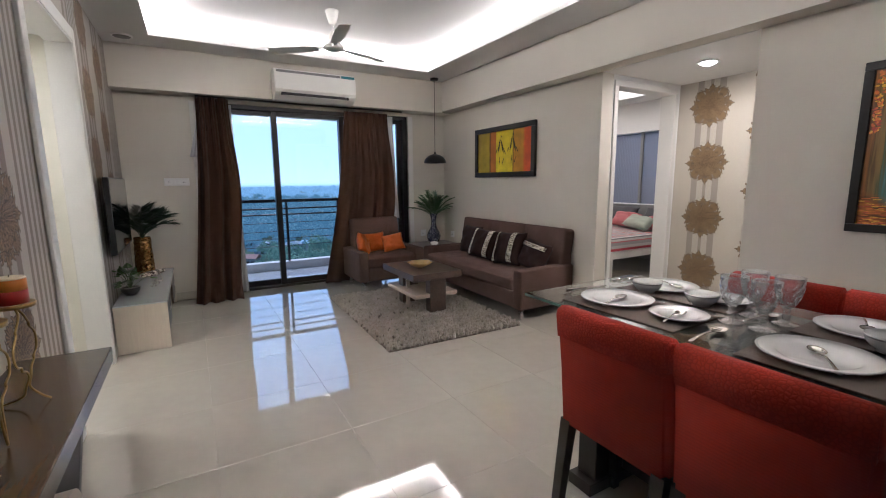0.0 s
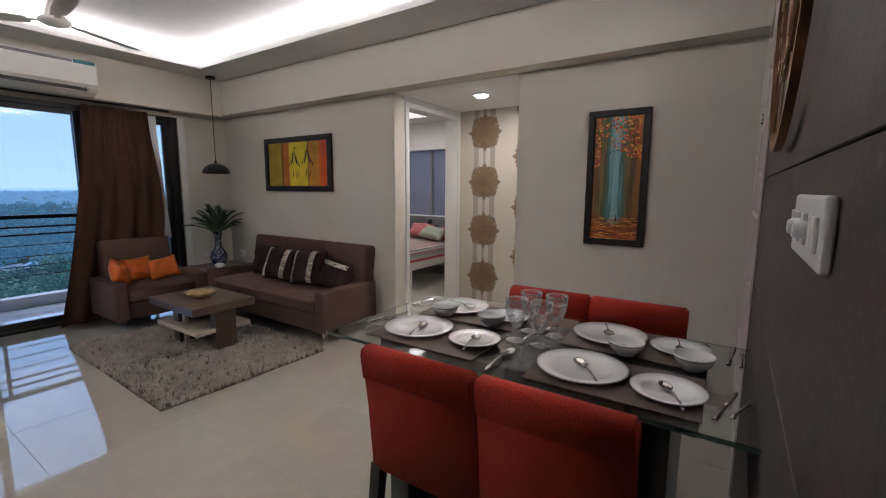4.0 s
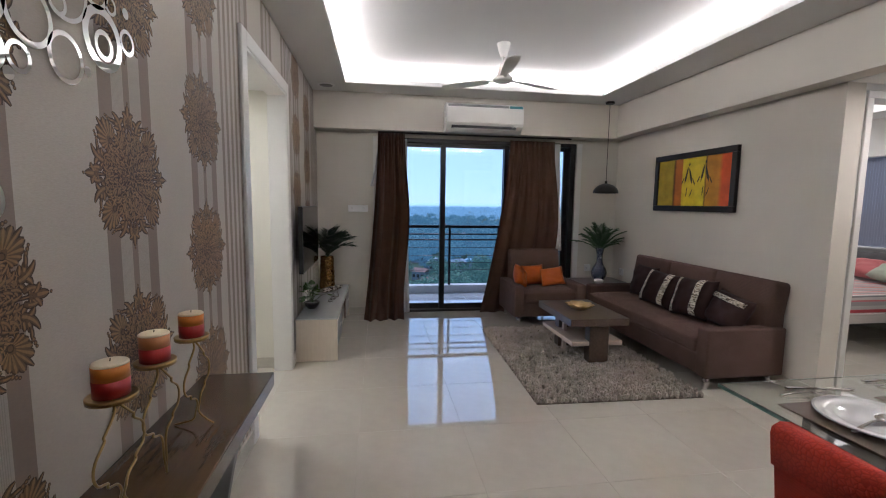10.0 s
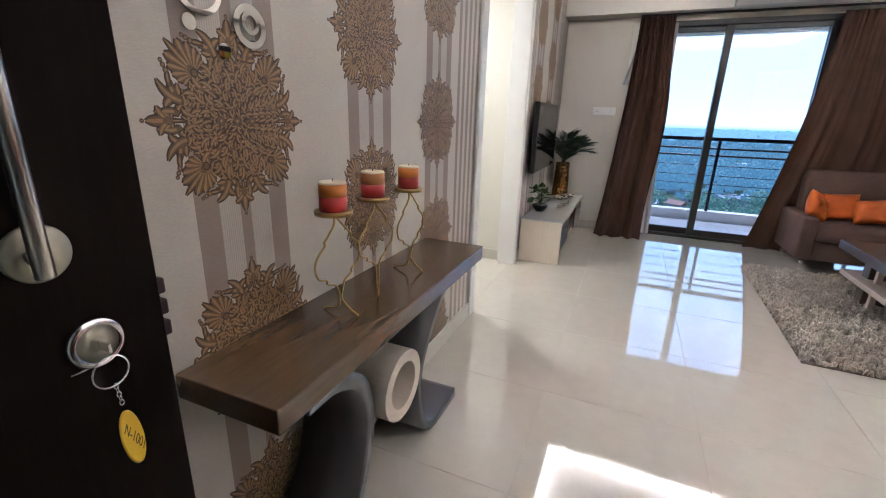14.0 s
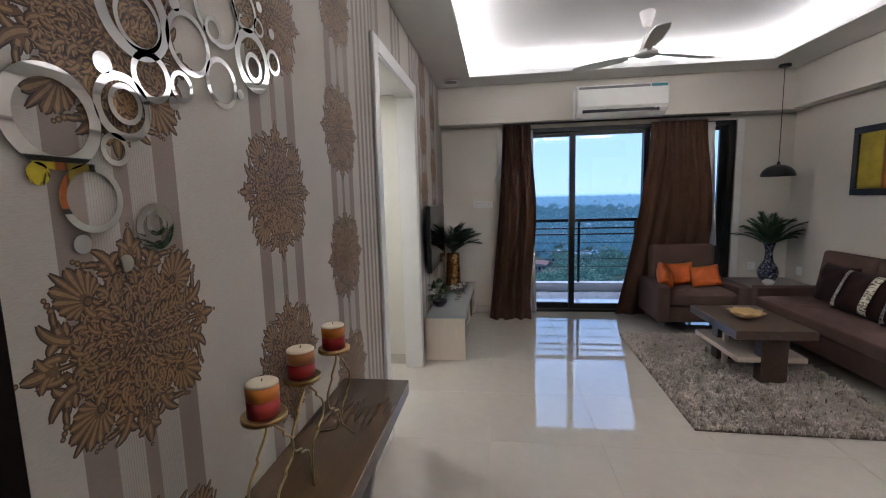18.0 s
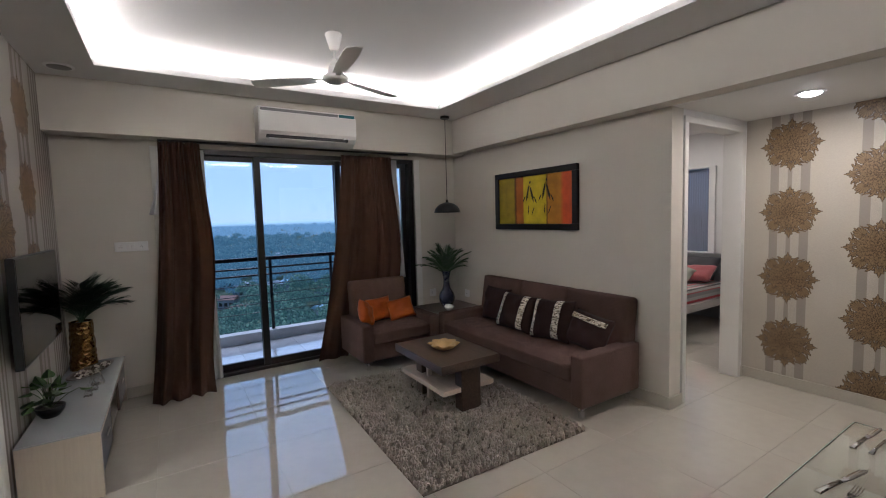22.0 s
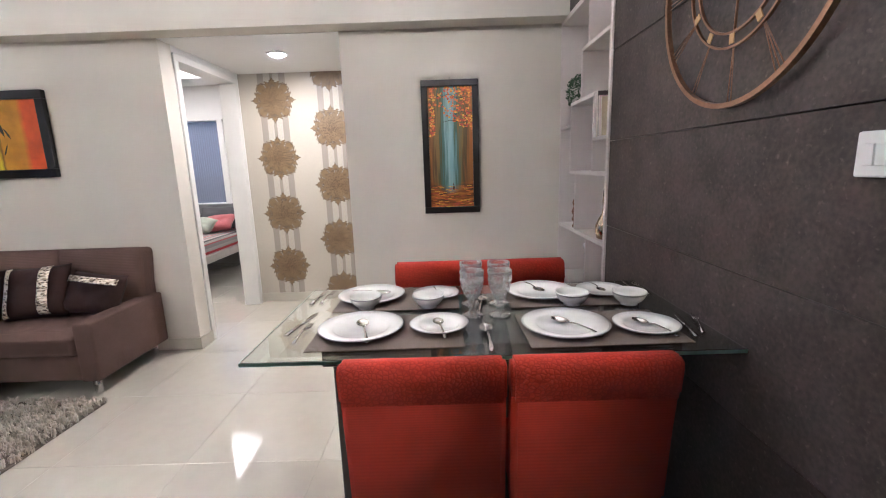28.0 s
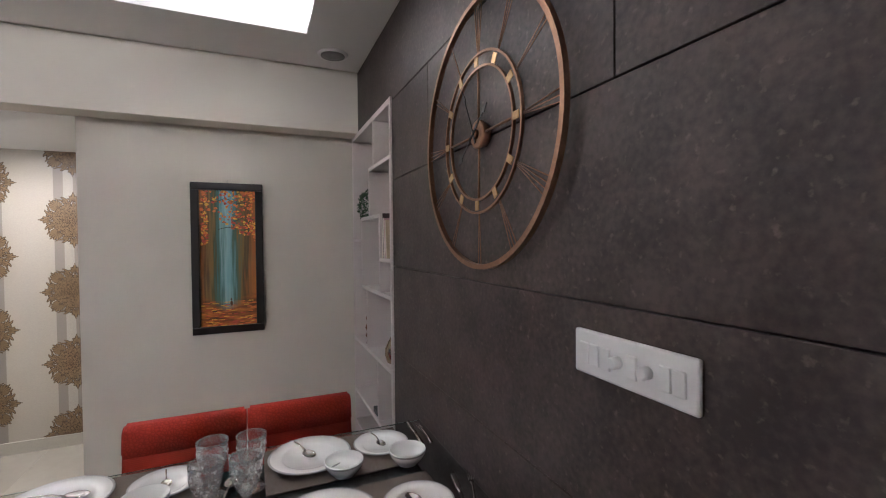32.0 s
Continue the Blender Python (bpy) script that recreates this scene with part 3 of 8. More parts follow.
wall_east = slabs("wall_east", [(EX, EX + 0.14, 2.79, NY, 0, 2.75), (EX, EX + 0.14, SY - 0.3, 1.617, 0, 2.75), (EX, EX + 0.14, 1.617, 2.79, BZE, 2.75)], M["wall"], "greige painted wall behind the sofa and the dining table", "wall")
wall_south = slabs("wall_south", [(0.65, 2.413, -0.35, SY - 0.03, 0, 2.13), (0.65, EX, -0.35, SY - 0.03, 2.13, 2.75), (2.413, EX, -0.35, -0.06, 0, 2.13)], M["panel_gap"], "wall clad in brown stone-look panels", "wall")
# brown panels with open joints
zs, xs = [0.0, 0.55, 0.949, 1.349, 1.745, 2.110, 2.495], {0: 9, 1: 9, 2: 9, 3: 9, 4: 0.176, 5: 9}
for r, (za, zb) in enumerate(zip(zs, zs[1:])):
    edges = [0.65] + [x for x in (xs[r] + 0.889 * k for k in range(5)) if 0.72 < x < 2.4] + [EX if zb > 2.2 else 2.413]
    for xa, xb in zip(edges, edges[1:]):
        xe = xb
        bm = B()
        box(bm, xa + 0.0014, xe - 0.0014, SY - 0.03, SY, za + 0.0014, zb - 0.0014, 0.0015, 1)
        part("panel", bm, M["dark_panel"], wall_south)
# entrance: return, door wall and lobby behind
wall_entry = slabs("wall_entry", [(0.65, 0.77, -0.35, -0.05, 0, 2.75), (WX - 0.12, -0.27, -0.17, -0.05, 0, 2.75), (-0.27, 0.65, -0.17, -0.05, 2.12, 2.75)], M["wall"], "greige painted wall around the entrance door", "wall")
bm = B()
box(bm, 0.636, 0.65, -0.05, SY + 0.002, 0, CEIL)
part("corner_panel", bm, M["corner_panel"], wall_entry, "brown stone-look corner panel")
bm = B()
box(bm, 0.632, 0.65, -0.345, -0.0505, 0, CEIL)
part("corner_panel", bm, M["corner_panel"], wall_entry, "brown stone-look corner panel")
wall_lobby = slabs("wall_lobby", [(-1.2, 1.6, -1.35, -1.25, 0, 2.75), (-1.3, -1.2, -1.25, -0.05, 0, 2.75), (1.6, 1.7, -1.35, -0.3, 0, 2.75)], M["wall"], "plain walls of the lift lobby", "wall")
# vestibule and bedroom
VX, DY = 4.41, 2.80
wall_vestibule = slabs("wall_vestibule", [(VX, VX + 0.12, 0.6, DY, 0, 2.75), (EX + 0.14, VX, 0.5, 0.6, 0, 2.75)], M["wall"], "vestibule wall covered in silver medallion wallpaper", "wall")
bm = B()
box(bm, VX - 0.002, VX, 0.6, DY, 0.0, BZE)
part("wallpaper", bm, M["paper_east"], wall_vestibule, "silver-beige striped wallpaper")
DXA, DXB, DH = 3.50, 4.312, 2.03
wall_bedroom = slabs("wall_bedroom", [(EX + 0.14, DXA - 0.05, DY, DY + 0.12, 0, 2.75), (DXB + 0.05, VX + 0.12, DY, DY + 0.12, 0, 2.75), (DXA - 0.05, DXB + 0.05, DY, DY + 0.12, DH + 0.05, 2.75), (VX + 0.12, 6.6, DY, DY + 0.12, 0, 2.75), (EX + 0.14, 6.6, 6.2, 6.3, 0, 2.75)], M["white"], "white painted bedroom walls", "wall")
BWX = 6.4
wall_bedroom_window = slabs("wall_bedroom_window", [(BWX, BWX + 0.14, DY, 4.02, 0, 2.75), (BWX, BWX + 0.14, 5.3, 6.3, 0, 2.75), (BWX, BWX + 0.14, 4.02, 5.3, 0, 0.84), (BWX, BWX + 0.14, 4.02, 5.3, 1.96, 2.75)], M["white"], "white painted bedroom wall with a wide window", "wall")
# passage to the west
wall_passage = slabs("wall_passage", [(-2.2, WX - 0.12, 3.84, 3.96, 0, 2.3), (-2.2, WX - 0.12, 2.68, 2.78, 0, 2.3), (-2.3, -2.2, 2.68, 3.96, 0, 2.3)], M["cream"], "cream painted walls of a short passage", "wall")
# ceilings
slabs("ceiling", [(WX, CX0, SY - 0.03, BFY, CEIL, LEDGE), (CX1, BFX, SY - 0.03, BFY, CEIL, LEDGE), (CX0, CX1, SY - 0.03, CY0, CEIL, LEDGE), (CX0, CX1, CY1, BFY, CEIL, LEDGE), (CX0 - 0.2, CX1 + 0.2, CY0 - 0.2, CY1 + 0.2, SLAB, SLAB + 0.1),
    (CX0 - 0.22, CX0 - 0.2, CY0 - 0.2, CY1 + 0.2, LEDGE, SLAB), (CX1 + 0.2, CX1 + 0.22, CY0 - 0.2, CY1 + 0.2, LEDGE, SLAB), (CX0 - 0.2, CX1 + 0.2, CY0 - 0.22, CY0 - 0.2, LEDGE, SLAB), (CX0 - 0.2, CX1 + 0.2, CY1 + 0.2, CY1 + 0.22, LEDGE, SLAB)], M["ceil"], "white false ceiling with a lit rectangular cove", "ceiling")
slabs("ceiling_vestibule", [(EX + 0.14, VX + 0.1, 0.6, DY, BZE, BZE + 0.1), (EX, EX + 0.14, 1.617, 2.79, BZE - 0.003, BZE + 0.05)], M["ceil"], "low white vestibule ceiling", "ceiling")
slabs("ceiling_passage", [(-2.2, WX - 0.12, 2.78, 3.84, 2.13, 2.23)], M["ceil"], "low white passage ceiling", "ceiling")
slabs("ceiling_bedroom", [(EX + 0.14, BWX, DY + 0.12, 6.2, 2.72, 2.8), (EX + 0.14, BWX, DY + 0.12, 3.6, 2.42, 2.46), (5.95, BWX, 3.6, 6.2, 2.42, 2.46)], M["ceil"], "white bedroom ceiling with a lit recess", "ceiling")
slabs("ceiling_lobby", [(-1.2, 1.6, -1.25, -0.05, 2.6, 2.7)], M["ceil"], "plain lobby ceiling", "ceiling")
slabs("ceiling_entry", [(WX, 0.65, -0.05, SY - 0.03, CEIL, CEIL + 0.05)], M["ceil"], "white ceiling above the entrance", "ceiling")
# skirting
SK, ST = 0.085, 0.012
slabs("baseboard", [(WX + 0.002, WX + 0.002 + ST, -0.05, 2.702, 0, SK), (WX + 0.002, WX + 0.002 + ST, 3.825, NY, 0, SK), (WX + 0.015, WXL - 0.06, NY - ST, NY, 0, SK), (WXR + 0.07, EX, NY - ST, NY, 0, SK),
    (EX - ST, EX, 2.79, NY - ST, 0, SK), (EX - ST, EX, SY, 1.617, 0, SK), (EX - ST, DXA - 0.055, 2.79 - ST, 2.79, 0, SK), (VX - ST - 0.002, VX - 0.002, 0.6, DY - ST, 0, SK), (DXB + 0.055, VX - 0.002, DY - ST, DY, 0, SK),
    (-2.2, WX - 0.12, 3.84 - ST, 3.84, 0, SK), (BWX - ST, BWX, DY + 0.12, 6.2, 0, SK)], M["skirt"], "beige tile skirting along the walls", "baseboard")
# passage opening lining and architrave
bm = B()
box(bm, WX - 0.12, WX + 0.016, 2.765, 2.79, 0, 2.11, 0.003, 1)
box(bm, WX - 0.12, WX + 0.016, 3.76, 3.785, 0, 2.11, 0.003, 1)
box(bm, WX - 0.12, WX + 0.016, 2.765, 3.785, 2.085, 2.11, 0.003, 1)
opening = solid("trim", bm, M["trim"], "white painted lining of the passage opening", "trim", kind=S)
bm = B()
box(bm, WX + 0.002, WX + 0.022, 2.702, 2.785, 0, 2.182, 0.004, 1)
box(bm, WX + 0.002, WX + 0.022, 3.762, 3.825, 0, 2.182, 0.004, 1)
box(bm, WX + 0.002, WX + 0.022, 2.785, 3.762, 2.10, 2.182, 0.004, 1)
part("architrave", bm, M["trim"], opening)
# bedroom door frame
bm = B()
for a, b in ((DXA - 0.05, DXA), (DXB, DXB + 0.05)):
    box(bm, a, b, DY - 0.015, DY + 0.135, 0, DH, 0.004, 1)
box(bm, DXA - 0.05, DXB + 0.05, DY - 0.015, DY + 0.135, DH, DH + 0.05, 0.004, 1)
solid("door_1", bm, M["trim"], "white painted bedroom door frame, standing open", "door frame", kind=S)
# marble-like jambs beside the balcony door
bm = B()
box(bm, WXL - 0.06, WXL, NY - 0.012, NY + 0.2, 0, WT, 0.003, 1)
box(bm, WXR, WXR + 0.07, NY - 0.012, NY + 0.2, 0, WT, 0.003, 1)
solid("trim", bm, M["trim"], "pale stone jambs beside the balcony door", "trim", kind=S)

# balcony sliding door
window_1 = thing("window_1", (0, 0, 0), "dark aluminium sliding balcony door with clear glass", "sliding door", kind=S)
FY = NY + 0.07
bm = B()
box(bm, WXL, WXL + 0.045, FY - 0.05, FY + 0.06, 0, WT, 0.003, 1)
box(bm, WXR - 0.06, WXR, FY - 0.05, FY + 0.06, 0, WT, 0.003, 1)
box(bm, WXL + 0.045, WXR - 0.06, FY - 0.05, FY + 0.06, WT - 0.045, WT, 0.003, 1)
box(bm, WXL + 0.045, WXR - 0.06, FY - 0.05, FY + 0.06, 0, 0.03, 0.003, 1)
part("frame", bm, M["frame_black"], window_1)
for xa, xb, dy in ((WXL + 0.046, 1.125, 0.015), (1.065, 1.90, -0.028), (1.84, WXR - 0.061, 0.015)):
    bm = B()
    y0, y1 = FY + dy, FY + dy + 0.035
    box(bm, xa, xa + 0.06, y0, y1, 0.031, WT - 0.046, 0.003, 1)
    box(bm, xb - 0.06, xb, y0, y1, 0.031, WT - 0.046, 0.003, 1)
    box(bm, xa + 0.06, xb - 0.06, y0, y1, 0.031, 0.095, 0.003, 1)
    box(bm, xa + 0.06, xb - 0.06, y0, y1, WT - 0.09, WT - 0.046, 0.003, 1)
    sash = part("sash", bm, M["frame_black"], window_1)
    bm = B()
    ym = (y0 + y1) / 2
    box(bm, xa + 0.055, xb - 0.055, ym - 0.002, ym + 0.002, 0.09, WT - 0.085)
    p = part("pane", bm, M["pane"], sash)
    p.visible_shadow = False

# tiles: a full grid over the flat, cut at the balcony sill
TP, TX0, TY0 = 0.6, 0.217, 2.155
bm = B()
box(bm, 0.0008, TP - 0.0008, 0.0008, TP - 0.0008, -0.012, 0.0, 0.0008, 1)
tile_a = part("tile", bm, M["tile"], floor)
bm = B()
box(bm, 0.0008, TP - 0.0008, 0.0008, NY + 0.015 - (TY0 + 5 * TP), -0.012, 0.0, 0.0008, 1)
tile_b = part("tile", bm, M["tile"], floor)
first = {"a": True, "b": True}
for i in range(-4, 11):
    for j in range(-6, 7):
        x, y = TX0 + i * TP, TY0 + j * TP
        if (y < -0.4 and x > 0.7) or (x < -0.6 and y < 2.2) or (x > 3.2 and y < 0.2) or (y > 5.0 and x < 2.7 and j > 5) or (x < -1.6):
            continue
        cut = j == 5 and x < 3.2
        if j > 5 and x < 3.2:
            continue
        src, key = (tile_b, "b") if cut else (tile_a, "a")
        if first[key]:
            ob, first[key] = src, False
        else:
            ob = src.copy()
            scene.collection.objects.link(ob)
        ob.location = (x, y, 0)

# ---- balcony and the view ----
bm = B()
box(bm, -0.6, 3.9, NY + 0.06, 6.74, -0.16, -0.012)
balcony_floor = solid("balcony_floor", bm, M["grout"], "balcony slab with pale tiles", "balcony floor", kind=S)
M["balcony_tile"] = mat("balcony_tile", (0.86, 0.87, 0.86), 0.06, vary=0.06, scale=4, rand=0.03, bump=0.01, coat=1.0)
bm = B()
box(bm, 0.001, 0.299, 0.001, 0.299, -0.012, 0.0, 0.001, 1)
tile_c = part("tile", bm, M["balcony_tile"], balcony_floor)
one = True
for i in range(15):
    for j in range(4):
        ob = tile_c if one else tile_c.copy()
        if not one:
            scene.collection.objects.link(ob)
        one = False
        ob.location = (-0.55 + 0.3 * i, 5.56 + 0.3 * j - 0.03, 0)
M["concrete"] = mat("weathered_concrete", (0.66, 0.65, 0.62), 0.85, vary=0.15, scale=5, bump=0.2)
M["brown_soffit"] = mat("brown_painted_soffit", (0.68, 0.61, 0.54), 0.7, vary=0.08)
slabs("balcony_kerb", [(-0.6, 3.9, 6.55, 6.69, 0, 0.115)], M["concrete"], "low concrete kerb at the balcony edge", "kerb")
slabs("balcony_walls", [(-0.72, -0.6, NY + 0.2, 6.76, -0.16, 2.4), (3.9, 4.02, NY + 0.2, 6.76, -0.16, 2.4)], M["wall"], "side walls of the balcony", "wall")
slabs("balcony_ceiling", [(-0.72, 4.02, NY + 0.2, 6.76, 2.26, 2.4), (-0.6, 3.9, 6.62, 6.76, 2.13, 2.26)], M["brown_soffit"], "brown painted balcony soffit with an edge beam", "ceiling")
railing = thing("balcony_railing", (0, 0, 0), "black metal balcony railing with thin horizontal bars", "railing")
RY = 6.615
bm = B()
box(bm, -0.6, 3.9, RY - 0.03, RY + 0.03, 0.958, 1.0, 0.004, 1)
part("top_rail", bm, M["frame_black"], railing)
for z, r in ((0.868, 0.012), (0.785, 0.012), (0.668, 0.005), (0.548, 0.005), (0.442, 0.005), (0.335, 0.005)):
    bm = B()
    tube(bm, [(-0.6, RY, z), (3.9, RY, z)], r, 6)
    part("bar", bm, M["frame_black"], railing)
for x in (-0.58, -0.11, 0.63, 1.37, 2.11, 2.85, 3.59, 3.88):
    bm = B()
    box(bm, x - 0.016, x + 0.016, RY - 0.016, RY + 0.016, 0.115, 0.958, 0.002, 1)
    part("post", bm, M["frame_black"], railing)

# ground ten storeys down, woods and roofs
GZ = -30.0
M["ground"] = mat("meadow", (0.046, 0.076, 0.042), 0.95, vary=0.45, scale=0.03, fine=0.4, bump=0)
bm = B()
vs = [bm.verts.new(v) for v in ((-4800, 5, GZ), (4800, 5, GZ), (4800, 4900, GZ), (-4800, 4900, GZ))]
bm.faces.new(vs)
solid("ground", bm, M["ground"], "green ground far below the balcony", "ground", kind=S)


# houses among the trees: place, size, turn
VILLAGE = [(26.7, 200, 12, 8, 4.6, 12), (21.8, 228, 10, 6, 3.6, -20), (36.6, 198, 10, 7, 4.0, 30), (44, 205, 9, 6, 3.6, 75), (17.2, 250, 11, 7, 3.6, -8), (29, 149, 7, 6, 3.4, 55), (17.9, 155, 7, 5, 3.4, 20),
           (17.6, 175, 8, 6, 3.6, -35), (41, 136, 8, 6, 3.6, 15), (46, 290, 12, 9, 6.6, 10), (22, 240, 9, 7, 3.6, 40), (8, 172, 8, 6, 3.6, 5), (4, 214, 10, 7, 6.6, -15), (52, 176, 8, 6, 3.6, 60), (60, 222, 9, 7, 4.0, 0),
           (28, 320, 12, 9, 6.6, 25), (70, 330, 13, 9, 6.6, -10), (-12, 205, 9, 7, 3.6, 35), (-26, 260, 10, 8, 6.6, 0), (10, 310, 12, 8, 6.6, 50)]


def woods(name, n, near, far, spread, size, seed, material, label):
    """Tree crowns of several lobes, each a shell of small leaf facets that face outwards; fewer facets far off."""
    rnd = random.Random(seed)
    verts, faces = [], []
    for _ in range(n):
        d = near * (far / near) ** rnd.random()
        a = (rnd.random() - 0.5) * 2 * spread
        cx, cy = d * math.sin(a) + 2, d * math.cos(a)
        if any(-5 < hy - cy < (25 if i < 6 else 12) and abs(cx - hx * cy / hy) < (4.0 if i < 6 else 3.2) for i, (hx, hy, *_) in enumerate(VILLAGE)):
            continue
        s = size * (0.55 + rnd.random() * 0.85)
        k = int(max(20, min(620, 84000 / d)))
        h = s * (0.9 + rnd.random() * 0.9)
        lobes = [(0.0, 0.0, 0.25 * s, 0.72)] + [(0.62 * s * math.cos(q), 0.62 * s * math.sin(q), (rnd.random() - 0.5) * 0.45 * s, 0.38 + 0.25 * rnd.random()) for q in (rnd.random() + 1.26 * m for m in range(5))]
        leaf = s * 0.205 * (60 / k) ** 0.5
        for _ in range(k):
            lx, ly, lz, lr = lobes[int(rnd.random() ** 1.3 * 6)]
            t, c = rnd.random() * 6.2832, rnd.random() ** 0.7 * 1.35 - 0.35
            w = math.sqrt(max(0.0, 1 - c * c))
            nx, ny, nz = w * math.cos(t), w * math.sin(t), c
            r = s * lr * (0.9 + 0.2 * rnd.random())
            bx, by, bz = cx + lx + nx * r, cy + ly + ny * r, GZ + h + lz + 0.8 * nz * r
            ux, uy = -math.sin(t), math.cos(t)
            vx, vy, vz = -nz * math.cos(t), -nz * math.sin(t), w
            o = len(verts)
            for qa in (0.4, 1.9, 3.3, 4.9):
                p, m = leaf * (0.7 + 0.6 * rnd.random()) * math.cos(qa), leaf * (0.7 + 0.6 * rnd.random()) * math.sin(qa)
                j = leaf * 1.3 * (rnd.random() - 0.5)
                verts.append((bx + ux * p + vx * m + nx * j, by + uy * p + vy * m + ny * j, bz + vz * m + nz * j))
            faces += [(o, o + 1, o + 2), (o, o + 2, o + 3)]
    me = bpy.data.meshes.new(name)
    me.from_pydata(verts, [], faces)
    me.materials.append(material)
    return tagged(new(name, me), label, "woods", kind="stuff")


def canopy_mat(name, color, vary, haze_glow=None):
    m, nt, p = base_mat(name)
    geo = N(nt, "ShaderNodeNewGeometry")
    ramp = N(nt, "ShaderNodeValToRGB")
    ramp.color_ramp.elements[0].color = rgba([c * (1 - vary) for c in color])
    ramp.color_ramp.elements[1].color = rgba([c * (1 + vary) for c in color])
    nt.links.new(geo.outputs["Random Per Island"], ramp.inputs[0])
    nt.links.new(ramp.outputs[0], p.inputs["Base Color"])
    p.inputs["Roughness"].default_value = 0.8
    # an even bluish emission stands in for the haze in front of the trees
    if haze_glow:
        p.inputs["Emission Color"].default_value, p.inputs["Emission Strength"].default_value = rgba(haze_glow), 1.0
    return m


# near leaves emit faintly too, lifting their dark sides like thin haze
M["canopy"] = canopy_mat("tree_canopy_haze_glow", (0.074, 0.130, 0.068), 0.65, (0.009, 0.025, 0.028))
# farther woods: duller leaves and a stronger blue emission painted in as haze
M["canopy_mid"] = canopy_mat("woodland_haze_glow", (0.050, 0.088, 0.064), 0.6, (0.028, 0.070, 0.098))
M["canopy_far"] = canopy_mat("far_woodland_haze_glow", (0.024, 0.044, 0.048), 0.3, (0.105, 0.205, 0.270))
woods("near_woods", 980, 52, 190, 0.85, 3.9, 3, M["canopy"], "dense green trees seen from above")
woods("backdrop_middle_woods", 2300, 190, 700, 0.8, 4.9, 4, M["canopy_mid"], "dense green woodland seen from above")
woods("backdrop_far_woods", 2400, 700, 2000, 0.8, 6.0, 5, M["canopy_far"], "distant woodland paled by a painted haze glow")


def house(x, y, w, d, h, rz, wall, roof, label):
    t = thing("house", (x, y, GZ), label, "house", "houses among the trees", rz=rz)
    bm = B()
    box(bm, -w / 2, w / 2, -d / 2, d / 2, 0, h)
    body = part("wall", bm, wall, t)
    bm = B()
    e = 0.6
    o = [(-w / 2 - e, -d / 2 - e), (w / 2 + e, -d / 2 - e), (w / 2 + e, d / 2 + e), (-w / 2 - e, d / 2 + e)]
    lo = [bm.verts.new((a, b, h)) for a, b in o]
    hi = [bm.verts.new((-w / 2 - e, 0, h + d * 0.3)), bm.verts.new((w / 2 + e, 0, h + d * 0.3))]
    for f in ((lo[0], lo[1], hi[1], hi[0]), (lo[2], lo[3], hi[0], hi[1]), (lo[1], lo[2], hi[1]), (lo[3], lo[0], hi[0]), lo[::-1]):
        bm.faces.new(f)
    part("roof", bm, roof, t)
    for k in range(3):
        for z in ([1.2] if h < 4.5 else [1.2, 4.2]):
            bm = B()
            box(bm, -w / 2 + (k + 0.5) * w / 3 - 0.6, -w / 2 + (k + 0.5) * w / 3 + 0.6, -d / 2 - 0.06, -d / 2 - 0.01, z, z + 1.3)
            part("window", bm, M["black"], t)


M["house_wall"] = mat("pale_plaster", (0.27, 0.30, 0.34), 0.8, vary=0.2, scale=0.6, fine=4)
M["house_blue"] = mat("blue_plaster", (0.30, 0.42, 0.55), 0.8, vary=0.12, scale=0.6, fine=4)
M["roof_tin"] = mat("tin_roof", (0.29, 0.33, 0.38), 0.6, vary=0.25, scale=0.8, fine=5)
M["roof_red"] = mat("rust_red_roof", (0.20, 0.10, 0.08), 0.7, vary=0.2, scale=0.8, fine=5)
M["roof_blue"] = mat("pale_blue_roof", (0.28, 0.44, 0.56), 0.6, vary=0.15, scale=0.8, fine=5)
hr = random.Random(8)
for x, y, w, d, h, rz in VILLAGE:
    house(x, y, 0.72 * w, 0.72 * d, h, rz, hr.choice((M["house_wall"], M["house_wall"], M["house_blue"])), hr.choice((M["roof_tin"], M["roof_blue"], M["roof_tin"], M["roof_red"])), "small pale house with a pitched roof among trees")
# distance: a glowing sheet where ground meets sky, haze painted up to the sky's tone
m_, nt_, p_ = base_mat("painted_haze_sheet")
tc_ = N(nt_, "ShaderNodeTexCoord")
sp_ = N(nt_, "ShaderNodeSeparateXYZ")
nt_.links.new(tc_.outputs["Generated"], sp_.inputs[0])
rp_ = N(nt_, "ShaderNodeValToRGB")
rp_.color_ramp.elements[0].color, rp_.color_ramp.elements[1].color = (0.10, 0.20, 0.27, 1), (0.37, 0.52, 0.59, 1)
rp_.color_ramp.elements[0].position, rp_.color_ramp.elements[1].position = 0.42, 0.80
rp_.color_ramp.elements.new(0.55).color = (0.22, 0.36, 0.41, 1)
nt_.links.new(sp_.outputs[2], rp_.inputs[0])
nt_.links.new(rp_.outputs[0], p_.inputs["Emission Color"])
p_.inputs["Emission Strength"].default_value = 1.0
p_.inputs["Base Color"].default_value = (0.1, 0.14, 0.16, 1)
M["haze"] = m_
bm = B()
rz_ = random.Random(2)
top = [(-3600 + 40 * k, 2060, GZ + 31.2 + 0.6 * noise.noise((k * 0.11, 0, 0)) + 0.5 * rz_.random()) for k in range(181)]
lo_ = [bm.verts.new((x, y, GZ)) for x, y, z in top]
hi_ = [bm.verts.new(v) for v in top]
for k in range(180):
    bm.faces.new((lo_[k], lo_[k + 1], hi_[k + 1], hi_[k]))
solid("backdrop", bm, M["haze"], "upright glowing sheet of painted pale blue haze on the horizon", "distance", kind=S)

